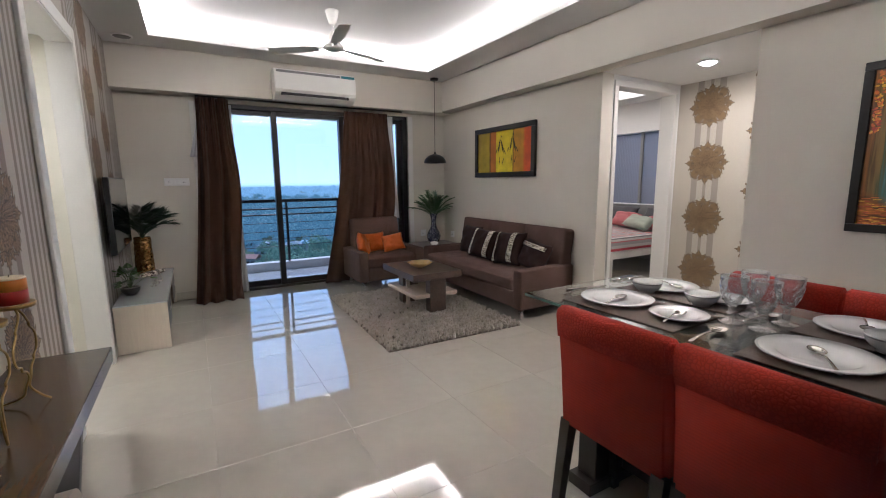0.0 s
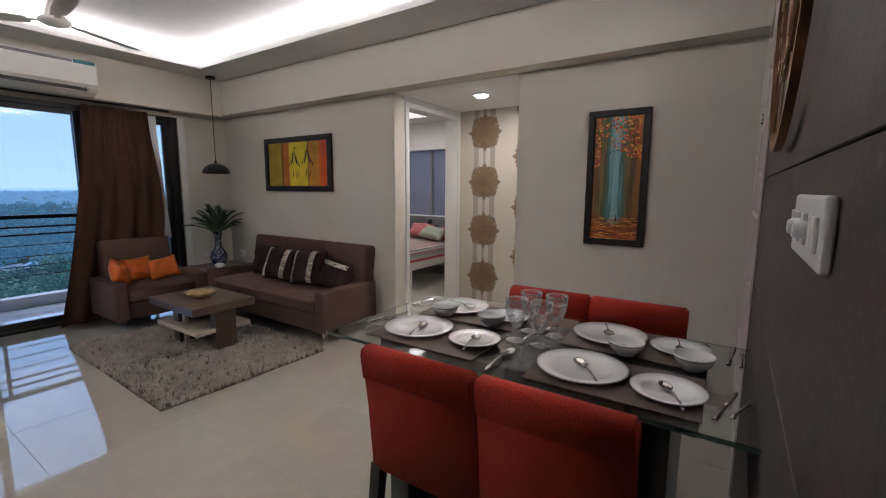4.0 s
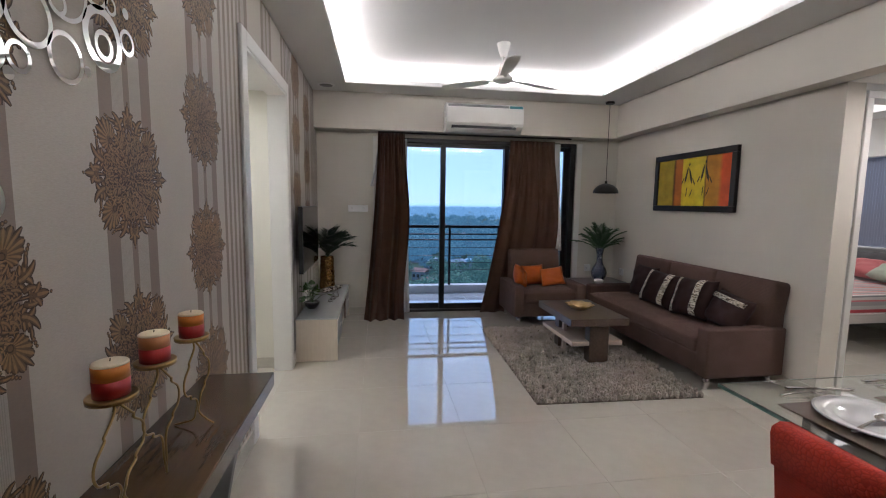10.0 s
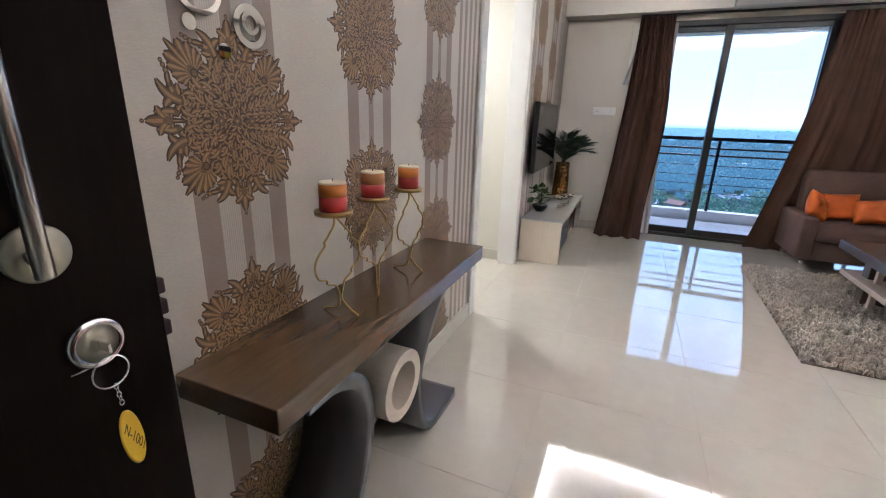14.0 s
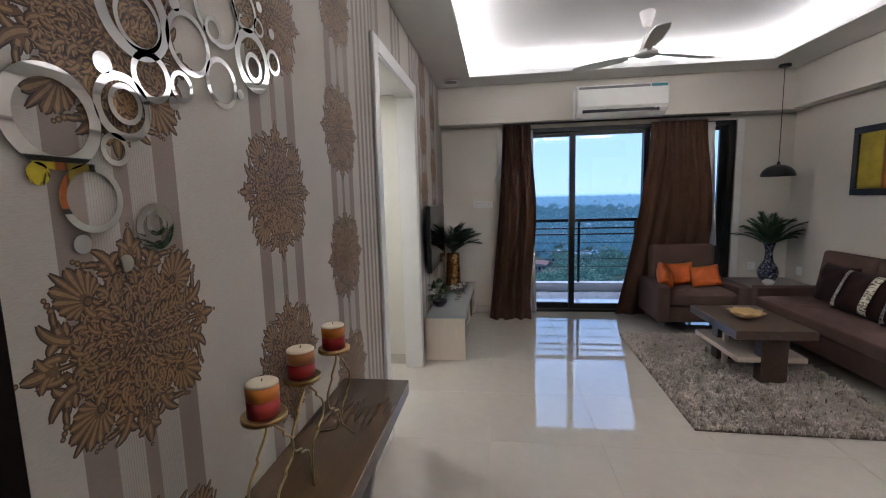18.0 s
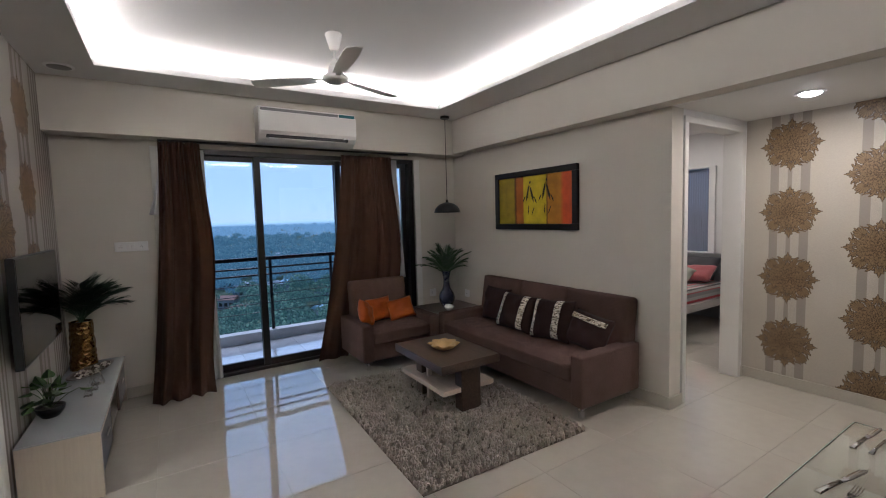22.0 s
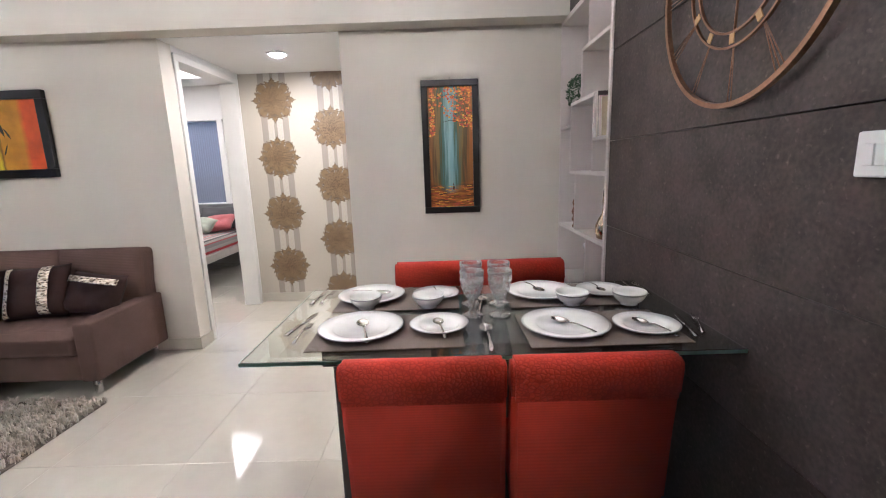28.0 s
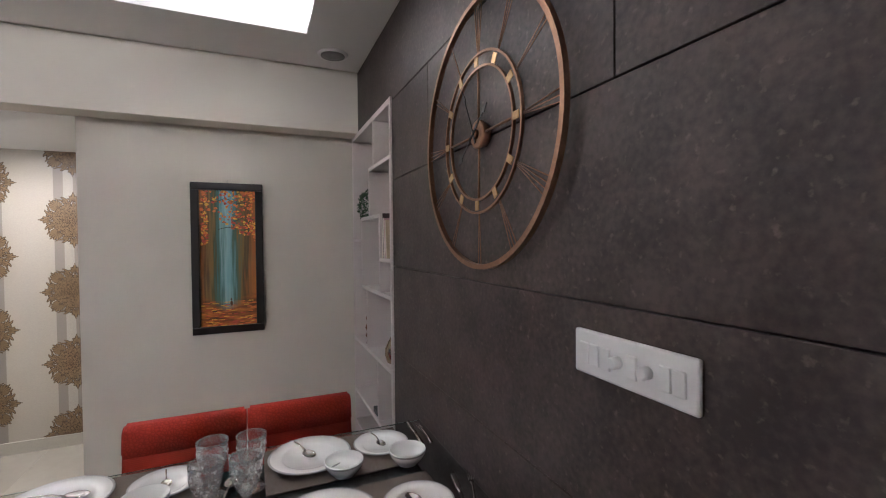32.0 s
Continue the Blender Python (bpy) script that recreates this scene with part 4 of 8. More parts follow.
# ---- living room ----
def leg_chrome(parent, x, y, h=0.085):
    bm = B()
    lathe(bm, [(0.017, 0), (0.02, 0.006), (0.02, 0.02), (0.023, 0.05), (0.025, h)], 14, (x, y, 0))
    part("leg", bm, M["chrome"], parent, "chrome leg")


def upholstered(parent, width, depth, cushions, inset=0.09, seat_z=0.385, arm_z=0.455, back_z=0.785, arm=0.11, seed=1):
    """A boxy sofa or armchair: back along y = 0, front towards -y, centred in x."""
    w2 = width / 2
    bm = B()
    box(bm, -w2 + arm, w2 - arm, -depth + 0.02, -0.12, 0.10, 0.255, 0.012, 2)
    part("base", bm, M["sofa"], parent, smooth=False)
    for s in (-1, 1):
        bm = B()
        x0, x1 = sorted((s * w2, s * (w2 - arm)))
        box(bm, x0, x1, -depth, -0.02, 0.10, arm_z, 0.016, 3)
        part("armrest", bm, M["sofa"], parent, smooth=True)
    bm = B()
    n = cushions if cushions > 1 else 1
    cw = (2 * w2 - 2 * arm) / 1
    # the long seat cushion, crowned
    def seat(u, v):
        x = -w2 + arm + 0.004 + u * (cw - 0.008)
        y = -depth - 0.008 + v * (depth - 0.13)
        e = min(1.0, min(u, 1 - u) * 16, min(v, 1 - v) * 7)
        return x, y, seat_z - 0.02 + 0.026 * math.sqrt(max(0, 1 - (1 - e) ** 2)) + 0.006 * noise.noise((x * 4, y * 4, seed))
    box(bm, -w2 + arm + 0.003, w2 - arm - 0.003, -depth - 0.008, -0.13, 0.257, seat_z - 0.008, 0.028, 3)
    sheet(bm, seat, 28, 12)
    part("seat_cushion", bm, M["sofa"], parent, smooth=True)
    bw = (2 * w2 - inset) / n
    for k in range(n):
        bm = B()
        xa = -w2 + inset / 2 + k * bw
        box(bm, xa + 0.002, xa + bw - 0.002, -0.075, 0.075, 0.0, back_z - 0.30, 0.03, 3)
        bmesh.ops.transform(bm, matrix=Matrix.Translation((0, -0.10, 0.30)) @ Matrix.Rotation(radians(-9), 4, "X"), verts=bm.verts)
        part("back_cushion", bm, M["sofa"], parent, smooth=True)
    bm = B()
    box(bm, -w2 + inset / 2, w2 - inset / 2, -0.06, 0.0, 0.10, back_z - 0.06, 0.015, 2)
    part("back_panel", bm, M["sofa"], parent, smooth=False)
    for x in (-w2 + 0.075, w2 - 0.075):
        for y in (-depth + 0.07, -0.07):
            leg_chrome(parent, x, y, 0.10)


sofa = thing("sofa", (3.265, 3.892, 0), "taupe woven three-seat sofa on chrome legs along the wall", "sofa", rz=-90)
upholstered(sofa, 1.81, 0.655, 3)
armchair = thing("armchair", (2.185, 5.365, 0), "taupe woven armchair before the balcony curtain", "armchair")
upholstered(armchair, 0.815, 0.62, 1, inset=0.20, arm_z=0.445, back_z=0.79, arm=0.11, seed=4)


def throw_pillow(loc, w, h, t, rx, ry, rz, cloth, label, group, band=None, seed=1):
    t_ = thing("throw_pillow", loc, label, "pillow", group)
    m = pose(0, 0, h / 2, rx, ry, 0)
    rot = pose(0, 0, 0, 0, 0, rz)
    bm = B()
    cushion(bm, w, h, t, 14, 0.42, m=rot @ m, crease=0.02, seed=seed)
    part("cover", bm, cloth, t_)
    for x0, x1, horiz in band or ():
        bm = B()

        def strip(u, v, side):
            a, b = (u * 2 - 1) * 0.93, (x0 + (x1 - x0) * v)
            uu, vv = (a, b) if horiz else (b, a)
            f = max(0.0, (1 - uu ** 4) * (1 - vv ** 4)) ** 0.42
            ear, ear2 = 1 - 0.07 * (1 - abs(vv) ** 2) * abs(uu), 1 - 0.07 * (1 - abs(uu) ** 2) * abs(vv)
            wr = 0.012 * noise.noise((uu * 30, vv * 30, seed)) * 0.3
            p = Vector((uu * w / 2 * ear, -(t / 2 * f + 0.018 * f + 0.003) + wr, vv * h / 2 * ear2))
            return rot @ m @ p
        sheet(bm, lambda u, v: strip(u, v, 1), 40, 6, thick=0.0015)
        part("sequin_band", bm, M["sequin"], t_, "glittering silver-gold sequin band")
    return t_


def sequin_mat():
    """Rows of bright sequins with dark thread showing between them."""
    m, nt, p = base_mat("sequin_band")
    tc, mp, v = N(nt, "ShaderNodeTexCoord"), N(nt, "ShaderNodeMapping"), N(nt, "ShaderNodeTexVoronoi")
    mp.inputs["Scale"].default_value = (0.55, 0.55, 1.5)
    v.inputs["Scale"].default_value = 105.0
    nt.links.new(tc.outputs["Object"], mp.inputs[0])
    nt.links.new(mp.outputs[0], v.inputs["Vector"])
    sep, r, b = N(nt, "ShaderNodeSeparateColor"), N(nt, "ShaderNodeValToRGB"), N(nt, "ShaderNodeBump")
    nt.links.new(v.outputs["Color"], sep.inputs[0])
    e = r.color_ramp.elements
    e[0].position, e[0].color = 0.10, (0.06, 0.040, 0.028, 1)
    e[1].position, e[1].color = 0.85, (0.78, 0.74, 0.62, 1)
    e.new(0.32).color = (0.42, 0.37, 0.26, 1)
    nt.links.new(sep.outputs[0], r.inputs[0])
    nt.links.new(r.outputs[0], p.inputs["Base Color"])
    p.inputs["Metallic"].default_value, p.inputs["Roughness"].default_value = 0.55, 0.3
    b.inputs["Strength"].default_value, b.inputs["Distance"].default_value = 0.8, 0.004
    nt.links.new(v.outputs["Color"], b.inputs["Height"])
    nt.links.new(b.outputs[0], p.inputs["Normal"])
    return m


M["sequin"] = sequin_mat()
G1, G2 = "dark cushions on the sofa", "orange cushions on the armchair"
throw_pillow((3.03, 4.37, 0.385), 0.36, 0.33, 0.12, -14, 0, -90, M["sofa_dark"], "plain dark brown cushion on the sofa", G1, seed=2)
throw_pillow((2.94, 3.98, 0.385), 0.37, 0.33, 0.13, -24, 3, -82, M["sofa_dark"], "dark brown cushion with two silver sequin bands on the sofa", G1, band=((0.40, 0.72, False), (-0.85, -0.62, False)), seed=3)
throw_pillow((2.95, 3.565, 0.385), 0.38, 0.34, 0.13, -22, -3, -84, M["sofa_dark"], "dark brown cushion with a gold sequin band on the sofa", G1, band=((0.28, 0.62, False), (-0.9, -0.66, False)), seed=4)
throw_pillow((2.98, 3.235, 0.385), 0.38, 0.28, 0.13, -26, 6, -96, M["sofa_dark"], "dark brown cushion with a bright sequin band on the sofa", G1, band=((0.42, 0.72, True),), seed=5)
throw_pillow((1.92, 4.99, 0.385), 0.235, 0.235, 0.09, -20, 30, 40, M["orange"], "orange satin cushion on the armchair", G2, seed=6)
throw_pillow((2.12, 5.13, 0.385), 0.27, 0.235, 0.10, -20, -3, 4, M["orange"], "orange satin cushion on the armchair", G2, seed=7)
throw_pillow((2.315, 5.04, 0.385), 0.27, 0.22, 0.09, -28, -10, -14, M["orange"], "orange satin cushion on the armchair", G2, seed=8)

# side table in the corner
side_table = thing("side_table", (2.87, 5.0, 0), "dark wood side table in the corner with a vase on it", "table")
bm = B()
box(bm, -0.255, 0.36, -0.185, 0.36, 0.385, 0.42, 0.004, 2)
part("tabletop", bm, M["wenge"], side_table)
for x in (-0.225, 0.33):
    for y in (-0.155, 0.33):
        bm = B()
        box(bm, x - 0.025, x + 0.025, y - 0.025, y + 0.025, 0, 0.385, 0.003, 1)
        part("leg", bm, M["wenge"], side_table)
bm = B()
box(bm, -0.225, 0.33, -0.178, -0.158, 0.16, 0.38, 0.002, 1)
part("apron", bm, M["wenge"], side_table)


def china_mat(name):
    m, nt, p = base_mat(name)
    tc = N(nt, "ShaderNodeTexCoord")
    v = N(nt, "ShaderNodeTexNoise")
    v.inputs["Scale"].default_value, v.inputs["Detail"].default_value, v.inputs["Distortion"].default_value = 26.0, 1.0, 3.2
    nt.links.new(tc.outputs["Object"], v.inputs["Vector"])
    r = N(nt, "ShaderNodeValToRGB")
    r.color_ramp.interpolation = "CONSTANT"
    r.color_ramp.elements[0].color = (0.010, 0.013, 0.045, 1)
    r.color_ramp.elements[1].position = 0.56
    r.color_ramp.elements[1].color = (0.60, 0.63, 0.68, 1)
    e = r.color_ramp.elements.new(0.62)
    e.color = (0.012, 0.016, 0.05, 1)
    nt.links.new(v.outputs[0], r.inputs[0])
    nt.links.new(r.outputs[0], p.inputs["Base Color"])
    p.inputs["Roughness"].default_value = 0.12
    return m


M["china"] = china_mat("blue_white_china")


def palm_frond(bm, root, yaw, rise, length, width, n=20, droop=1.0, seed=0, mi=0):
    """A feathered palm frond: an arching rib with folded, tapering leaflets on both sides."""
    rnd = random.Random(seed)
    c, s = math.cos(yaw), math.sin(yaw)
    pts = []
    for k in range(n + 1):
        t = k / n
        r = length * (t * math.cos(rise) + 0.30 * droop * t * t)
        z = length * (t * math.sin(rise) - 0.42 * droop * t ** 2.2)
        pts.append(Vector((root[0] + c * r, root[1] + s * r, root[2] + z)))
    tube(bm, pts, 0.003, 5, mi=mi, radii=[0.0035 * (1 - 0.8 * k / n) for k in range(n + 1)])
    side = Vector((-s, c, 0))
    for k in range(4, n + 1):
        t = k / n
        d = (pts[k] - pts[k - 1]).normalized()
        up = side.cross(d) * -1
        for sg in (-1, 1):
            L = width * (0.5 + 0.7 * math.sin(math.pi * min(1, t * 0.9 + 0.08))) * (0.85 + 0.3 * rnd.random())
            way = (side * sg * (0.75 - 0.30 * t) + d * (0.75 + 0.5 * t) + up * 0.12 * rnd.random()).normalized()
            fall = Vector((0, 0, -1)) * L * (0.10 + 0.22 * rnd.random())
            row = [pts[k] + way * L * q + fall * q * q for q in (0.0, 0.3, 0.65, 1.0)]
            wv = (d * 0.8 + up * 0.3 * sg).normalized()
            ws = [0.002, 0.0075 + 0.0025 * rnd.random(), 0.0055, 0.0006]
            lf = [bm.verts.new(p - wv * w) for p, w in zip(row, ws)]
            rt = [bm.verts.new(p + wv * w) for p, w in zip(row, ws)]
            md = [bm.verts.new(p - up * w * 0.45) for p, w in zip(row, ws)]
            for i in range(3):
                for p, q in ((lf, md), (md, rt)):
                    bm.faces.new((p[i], q[i], q[i + 1], p[i + 1])).material_index = mi


def palm(parent, root, n, length, width, seed, material, lo=42, hi=82, droop=0.55, yaws=None):
    """A tuft of fronds: the outer ones lower and shorter, the inner ones steep and long."""
    rnd = random.Random(seed)
    for k in range(n):
        bm = B()
        q = (k + 0.5) / n
        yaw = yaws[k] if yaws else 2.4 * k + rnd.random() * 0.4
        palm_frond(bm, root, yaw, radians(lo + (hi - lo) * q), length * (0.78 + 0.22 * q) * (0.9 + 0.2 * rnd.random()), width, seed=seed * 31 + k, droop=droop * (0.8 + 0.5 * rnd.random()))
        part("frond", bm, material, parent)


vase = thing("flower_vase", (2.945, 5.14, 0.42), "blue and white china vase with palm leaves on the side table", "vase")
bm = B()
lathe(bm, [(0.052, 0), (0.058, 0.012), (0.085, 0.06), (0.092, 0.10), (0.078, 0.15), (0.045, 0.20), (0.034, 0.25), (0.033, 0.31), (0.046, 0.37), (0.056, 0.395), (0.050, 0.392), (0.03, 0.33)], 28)
part("body", bm, M["china"], vase)
palm(vase, (0, 0, 0.34), 24, 0.41, 0.10, 5, M["leaf"], 44, 88, 0.62)
for k, (x, y, z, r) in enumerate(((2.835, 4.93, 0.42, 0.055), (2.87, 4.99, 0.42, 0.04))):
    bowl = thing("porcelain_bowl", (x, y, z), "small white porcelain bowl on the side table", "bowl", "white bowls on the side table")
    bm = B()
    lathe(bm, [(r * 0.45, 0), (r * 0.5, 0.006), (r * 0.8, 0.022), (r, 0.045), (r * 0.95, 0.045), (r * 0.74, 0.024), (r * 0.4, 0.01)], 22)
    part("body", bm, M["porcelain"], bowl)
    if k == 1:
        bowl.location.z = 0.42

# coffee table, bowl, rug
coffee = thing("coffee_table", (2.066, 3.835, 0.030), "dark wood coffee table with pale offset shelf standing on the rug", "coffee table")
bm = B()
box(bm, -0.218, 0.287, -0.307, 0.40, 0.315, 0.375, 0.004, 2)
part("tabletop", bm, M["wenge"], coffee)
bm = B()
box(bm, -0.03, 0.137, -0.268, -0.18, 0, 0.315, 0.003, 1)
part("leg", bm, M["wenge"], coffee, "broad dark wood leg")
bm = B()
box(bm, -0.11, 0.06, 0.16, 0.25, 0, 0.315, 0.003, 1)
part("leg", bm, M["wenge"], coffee, "broad dark wood leg")
bm = B()
box(bm, -0.18, 0.265, -0.258, 0.375, 0.14, 0.175, 0.003, 1)
part("shelf", bm, M["pale_wood"], coffee, "pale oak lower shelf")
for x, y in ((-0.09, 0.085), (0.12, -0.05)):
    bm = B()
    box(bm, x - 0.016, x + 0.016, y - 0.016, y + 0.016, 0, 0.14, 0.002, 1)
    box(bm, x - 0.016, x + 0.016, y - 0.016, y + 0.016, 0.175, 0.315, 0.002, 1)
    part("strut", bm, M["pale_wood"], coffee)
fruit_bowl = thing("gold_bowl", (2.08, 3.86, 0.405), "wavy-rimmed gold bowl on the coffee table", "bowl")
bm = B()
lathe(bm, [(0.035, 0), (0.04, 0.004), (0.078, 0.020), (0.112, 0.050), (0.108, 0.053), (0.073, 0.027), (0.03, 0.01)], 64, wob=lambda a, k: 1 + (0.13 * math.sin(8 * a) if k in (3, 4) else 0.06 * math.sin(8 * a) if k in (2, 5) else 0))
M["pale_gold"] = mat("pale_gold_lacquer", (0.66, 0.48, 0.22), 0.35, metal=0.75, vary=0.15, scale=25, bump=0.05)
part("body", bm, M["pale_gold"], fruit_bowl)


def shag_mat(name):
    m, nt, p = base_mat(name)
    geo, tc = N(nt, "ShaderNodeNewGeometry"), N(nt, "ShaderNodeTexCoord")
    noi = N(nt, "ShaderNodeTexNoise")
    noi.inputs["Scale"].default_value, noi.inputs["Detail"].default_value = 13.0, 5.0
    nt.links.new(tc.outputs["Object"], noi.inputs["Vector"])
    add = N(nt, "ShaderNodeMath")
    add.operation = "MULTIPLY_ADD"
    add.inputs[1].default_value = 0.22
    sub = N(nt, "ShaderNodeMath")
    sub.operation = "MULTIPLY_ADD"
    sub.inputs[1].default_value, sub.inputs[2].default_value = 1.3, -0.32
    nt.links.new(noi.outputs[0], sub.inputs[0])
    nt.links.new(geo.outputs["Random Per Island"], add.inputs[0])
    nt.links.new(sub.outputs[0], add.inputs[2])
    r = N(nt, "ShaderNodeValToRGB")
    r.color_ramp.elements[0].color, r.color_ramp.elements[1].color = (0.31, 0.27, 0.225, 1), (0.63, 0.555, 0.47, 1)
    nt.links.new(add.outputs[0], r.inputs[0])
    nt.links.new(r.outputs[0], p.inputs["Base Color"])
    p.inputs["Roughness"].default_value, p.inputs["Sheen Weight"].default_value = 0.7, 0.3
    return m


M["shag"] = shag_mat("shag_pile")
M["backing"] = mat("taupe_rug_backing", (0.17, 0.14, 0.115), 0.9, vary=0.2, scale=40, bump=0.3)
rug = thing("rug", (1.36, 2.955, 0), "grey-beige shaggy rug under the coffee table", "rug", rz=-1.5)
RW, RL = 1.20, 1.70
bm = B()
box(bm, 0, RW, 0, RL, 0.0, 0.012, 0.004, 1)
part("backing", bm, M["backing"], rug)
rr = random.Random(12)
rv, rf = [], []
for _ in range(5600):
    # a tuft: strands that lean one way and close up at the tip
    tx, ty, lean_a, tall_ = rr.random() * RW, rr.random() * RL, rr.random() * 6.283, 0.020 + 0.020 * rr.random()
    lx, ly = 0.012 * math.cos(lean_a), 0.012 * math.sin(lean_a)
    for _k in range(8):
        a = rr.random() * 6.283
        x, y = tx + 0.010 * math.cos(a), ty + 0.010 * math.sin(a)
        ex, ey, h = tx + lx + 0.005 * (rr.random() - 0.5), ty + ly + 0.005 * (rr.random() - 0.5), tall_ * (0.85 + 0.3 * rr.random())
        mx_, my_ = (x + ex) / 2 + 0.004 * math.cos(a), (y + ey) / 2 + 0.004 * math.sin(a)
        c_, s_, w, o = math.cos(a), math.sin(a), 0.0030, len(rv)
        rv += [(x - s_ * w, y + c_ * w, 0.008), (x + s_ * w, y - c_ * w, 0.008), (mx_ - s_ * w, my_ + c_ * w, 0.008 + h * 0.75), (mx_ + s_ * w, my_ - c_ * w, 0.008 + h * 0.75), (ex, ey, 0.008 + h)]
        rf += [(o, o + 1, o + 3, o + 2), (o + 2, o + 3, o + 4)]
me = bpy.data.meshes.new("pile")
me.from_pydata(rv, [], rf)
me.materials.append(M["shag"])
pile = new("shag", me)
pile.parent = rug
tagged(pile, kind="stuff")

# curtains
def curtain(name, top, bot, z0, z1, y, folds, amp, label, bulge=0.0, material=None, seed=0, thick=0.0025, nu=150, nv=34, lean=0.0, puddle=0.0, lift=None):
    """Cloth from a top edge (x from, to) to a bottom edge: tight pleats at the heading run out into fewer, deeper folds below; lift gives (from, to, height) of a hem that is raised."""
    rnd = random.Random(seed)
    ph = [rnd.random() * 6.28 for _ in range(5)]

    def crisp(a):
        s_ = math.sin(a)
        return math.copysign(abs(s_) ** 0.72, s_)

    def fn(u, v):
        foot = z0
        if lift:
            k = max(0.0, min(1.0, (u - lift[0]) / (lift[1] - lift[0])))
            foot = z0 + (lift[2] - z0) * k * k * (3 - 2 * k)
        z = z1 + (foot - z1) * v
        w = (z1 - z) / (z1 - z0)
        e = w ** 1.5
        xa = top[0] + (bot[0] - top[0]) * e
        xb = top[1] + (bot[1] - top[1]) * e + bulge * math.sin(math.pi * min(1, w * 1.1)) ** 2
        uu = u + 0.05 * math.sin(3 * u * 6.28 + ph[0]) / 3
        fine = 0.35 * amp * math.sin(2.6 * folds * 6.283 * u + ph[4]) * max(0.0, 1 - 2.2 * w)
        a = amp * (0.62 + 0.38 * math.sin(2.1 * u * 6.28 + ph[1])) * (0.5 + 0.75 * w)
        yy = y + fine + a * crisp(folds * 6.283 * uu + ph[2] + 0.9 * math.sin(2.5 * w + ph[3])) + 0.014 * noise.noise((u * 6, w * 4, seed))
        if puddle and w > 0.90:
            k = (w - 0.90) / 0.10
            yy -= puddle * k * k * (1.0 + 0.8 * math.sin(folds * 6.283 * uu + ph[0]))
        return xa + (xb - xa) * uu, yy - lean * w * w, z
    t = thing(name, (0, 0, 0), label, "curtain", "brown curtains" if name == "curtain" else "lace sheers")
    bm = B()
    sheet(bm, fn, nu, nv, thick=thick)
    part("cloth", bm, material or M["curtain"], t)
    return t


CY = 5.335
curtain("curtain", (0.33, 0.63), (0.17, 0.62), 0.004, 2.090, CY, 3.3, 0.060, "dark brown curtain gathered beside the balcony door", seed=2, lean=0.13, puddle=0.07, bulge=0.06, nu=190, nv=44)
curtain("curtain", (1.875, 2.43), (1.56, 2.44), 0.004, 2.068, CY + 0.045, 5.0, 0.022, "dark brown curtain drawn behind the armchair", seed=5, bulge=0.085, nu=190, nv=44, lift=(0.80, 0.92, 0.74))
curtain("sheer_curtain", (0.30, 0.66), (0.30, 0.70), 0.01, 2.05, NY + 0.0, 9, 0.008, "white lace sheer behind the brown curtain", material=M["sheer"], seed=9, thick=0.0008, nu=90, nv=12)
curtain("sheer_curtain", (2.40, 2.53), (2.40, 2.60), 0.75, 2.05, NY + 0.0, 5, 0.008, "white lace sheer behind the brown curtain", material=M["sheer"], seed=10, thick=0.0008, nu=60, nv=12)
curtain("sheer_curtain", (0.32, 0.36), (0.235, 0.36), 1.50, 1.92, NY - 0.035, 2, 0.006, "white lace sheer peeping out beside the curtain", material=M["sheer"], seed=11, thick=0.0008, nu=40, nv=14)
rod = thing("curtain_track", (0, 0, 0), "slim dark curtain track under the beam with metal rings", "curtain track")
bm = B()
box(bm, 0.33, 2.62, CY + 0.006, CY + 0.034, 2.092, BZ, 0.002, 1)
part("track", bm, M["frame_black"], rod)
for k in range(9):
    bm = B()
    x = 1.89 + 0.065 * k
    tube(bm, [(x, CY + 0.02 + 0.014 * math.cos(a), 2.078 + 0.014 * math.sin(a)) for a in (6.283 * q / 10 for q in range(10))], 0.002, 5, closed=True)
    part("ring", bm, M["steel"], rod)

# air conditioner on the beam
ac = thing("air_conditioner", (1.482, BFY, 2.098), "white split air conditioner mounted on the beam", "air conditioner")
prof = [(0, 0.305), (-0.13, 0.305), (-0.185, 0.285), (-0.205, 0.24), (-0.205, 0.10), (-0.19, 0.06), (-0.16, 0.03), (-0.10, 0.0), (0, 0.0)]
bm = B()
prism(bm, prof, 0.86, m=Matrix.Translation((-0.43, 0, 0)) @ Matrix(((0, 0, 1, 0), (1, 0, 0, 0), (0, 1, 0, 0), (0, 0, 0, 1))))
bmesh.ops.recalc_face_normals(bm, faces=bm.faces)
bmesh.ops.bevel(bm, geom=[e for e in bm.edges if abs(e.verts[0].co.x - e.verts[1].co.x) < 1e-5], offset=0.006, segments=2, affect="EDGES")
part("body", bm, M["ac_white"], ac)
bm = B()
box(bm, -0.424, 0.424, -0.212, -0.205, 0.085, 0.248, 0.004, 2)
part("front_panel", bm, M["ac_white"], ac)
bm = B()
box(bm, -0.35, 0.33, -0.188, -0.135, 0.026, 0.034, 0.003, 1, m=Matrix.Rotation(radians(0), 4, "X"))
part("louver", bm, M["ac_white"], ac)
bm = B()
box(bm, -0.37, 0.35, -0.193, -0.15, 0.034, 0.062, 0.002, 1)
part("air_outlet", bm, M["black"], ac, "dark air slot")
bm = B()
box(bm, -0.41, 0.26, -0.198, -0.192, 0.254, 0.279, 0.001, 1)
part("top_grille", bm, M["grey"], ac)
bm = B()
box(bm, 0.27, 0.418, -0.200, -0.192, 0.254, 0.281, 0.001, 1)
M["teal"] = mat("teal_label", (0.02, 0.16, 0.19), 0.3)
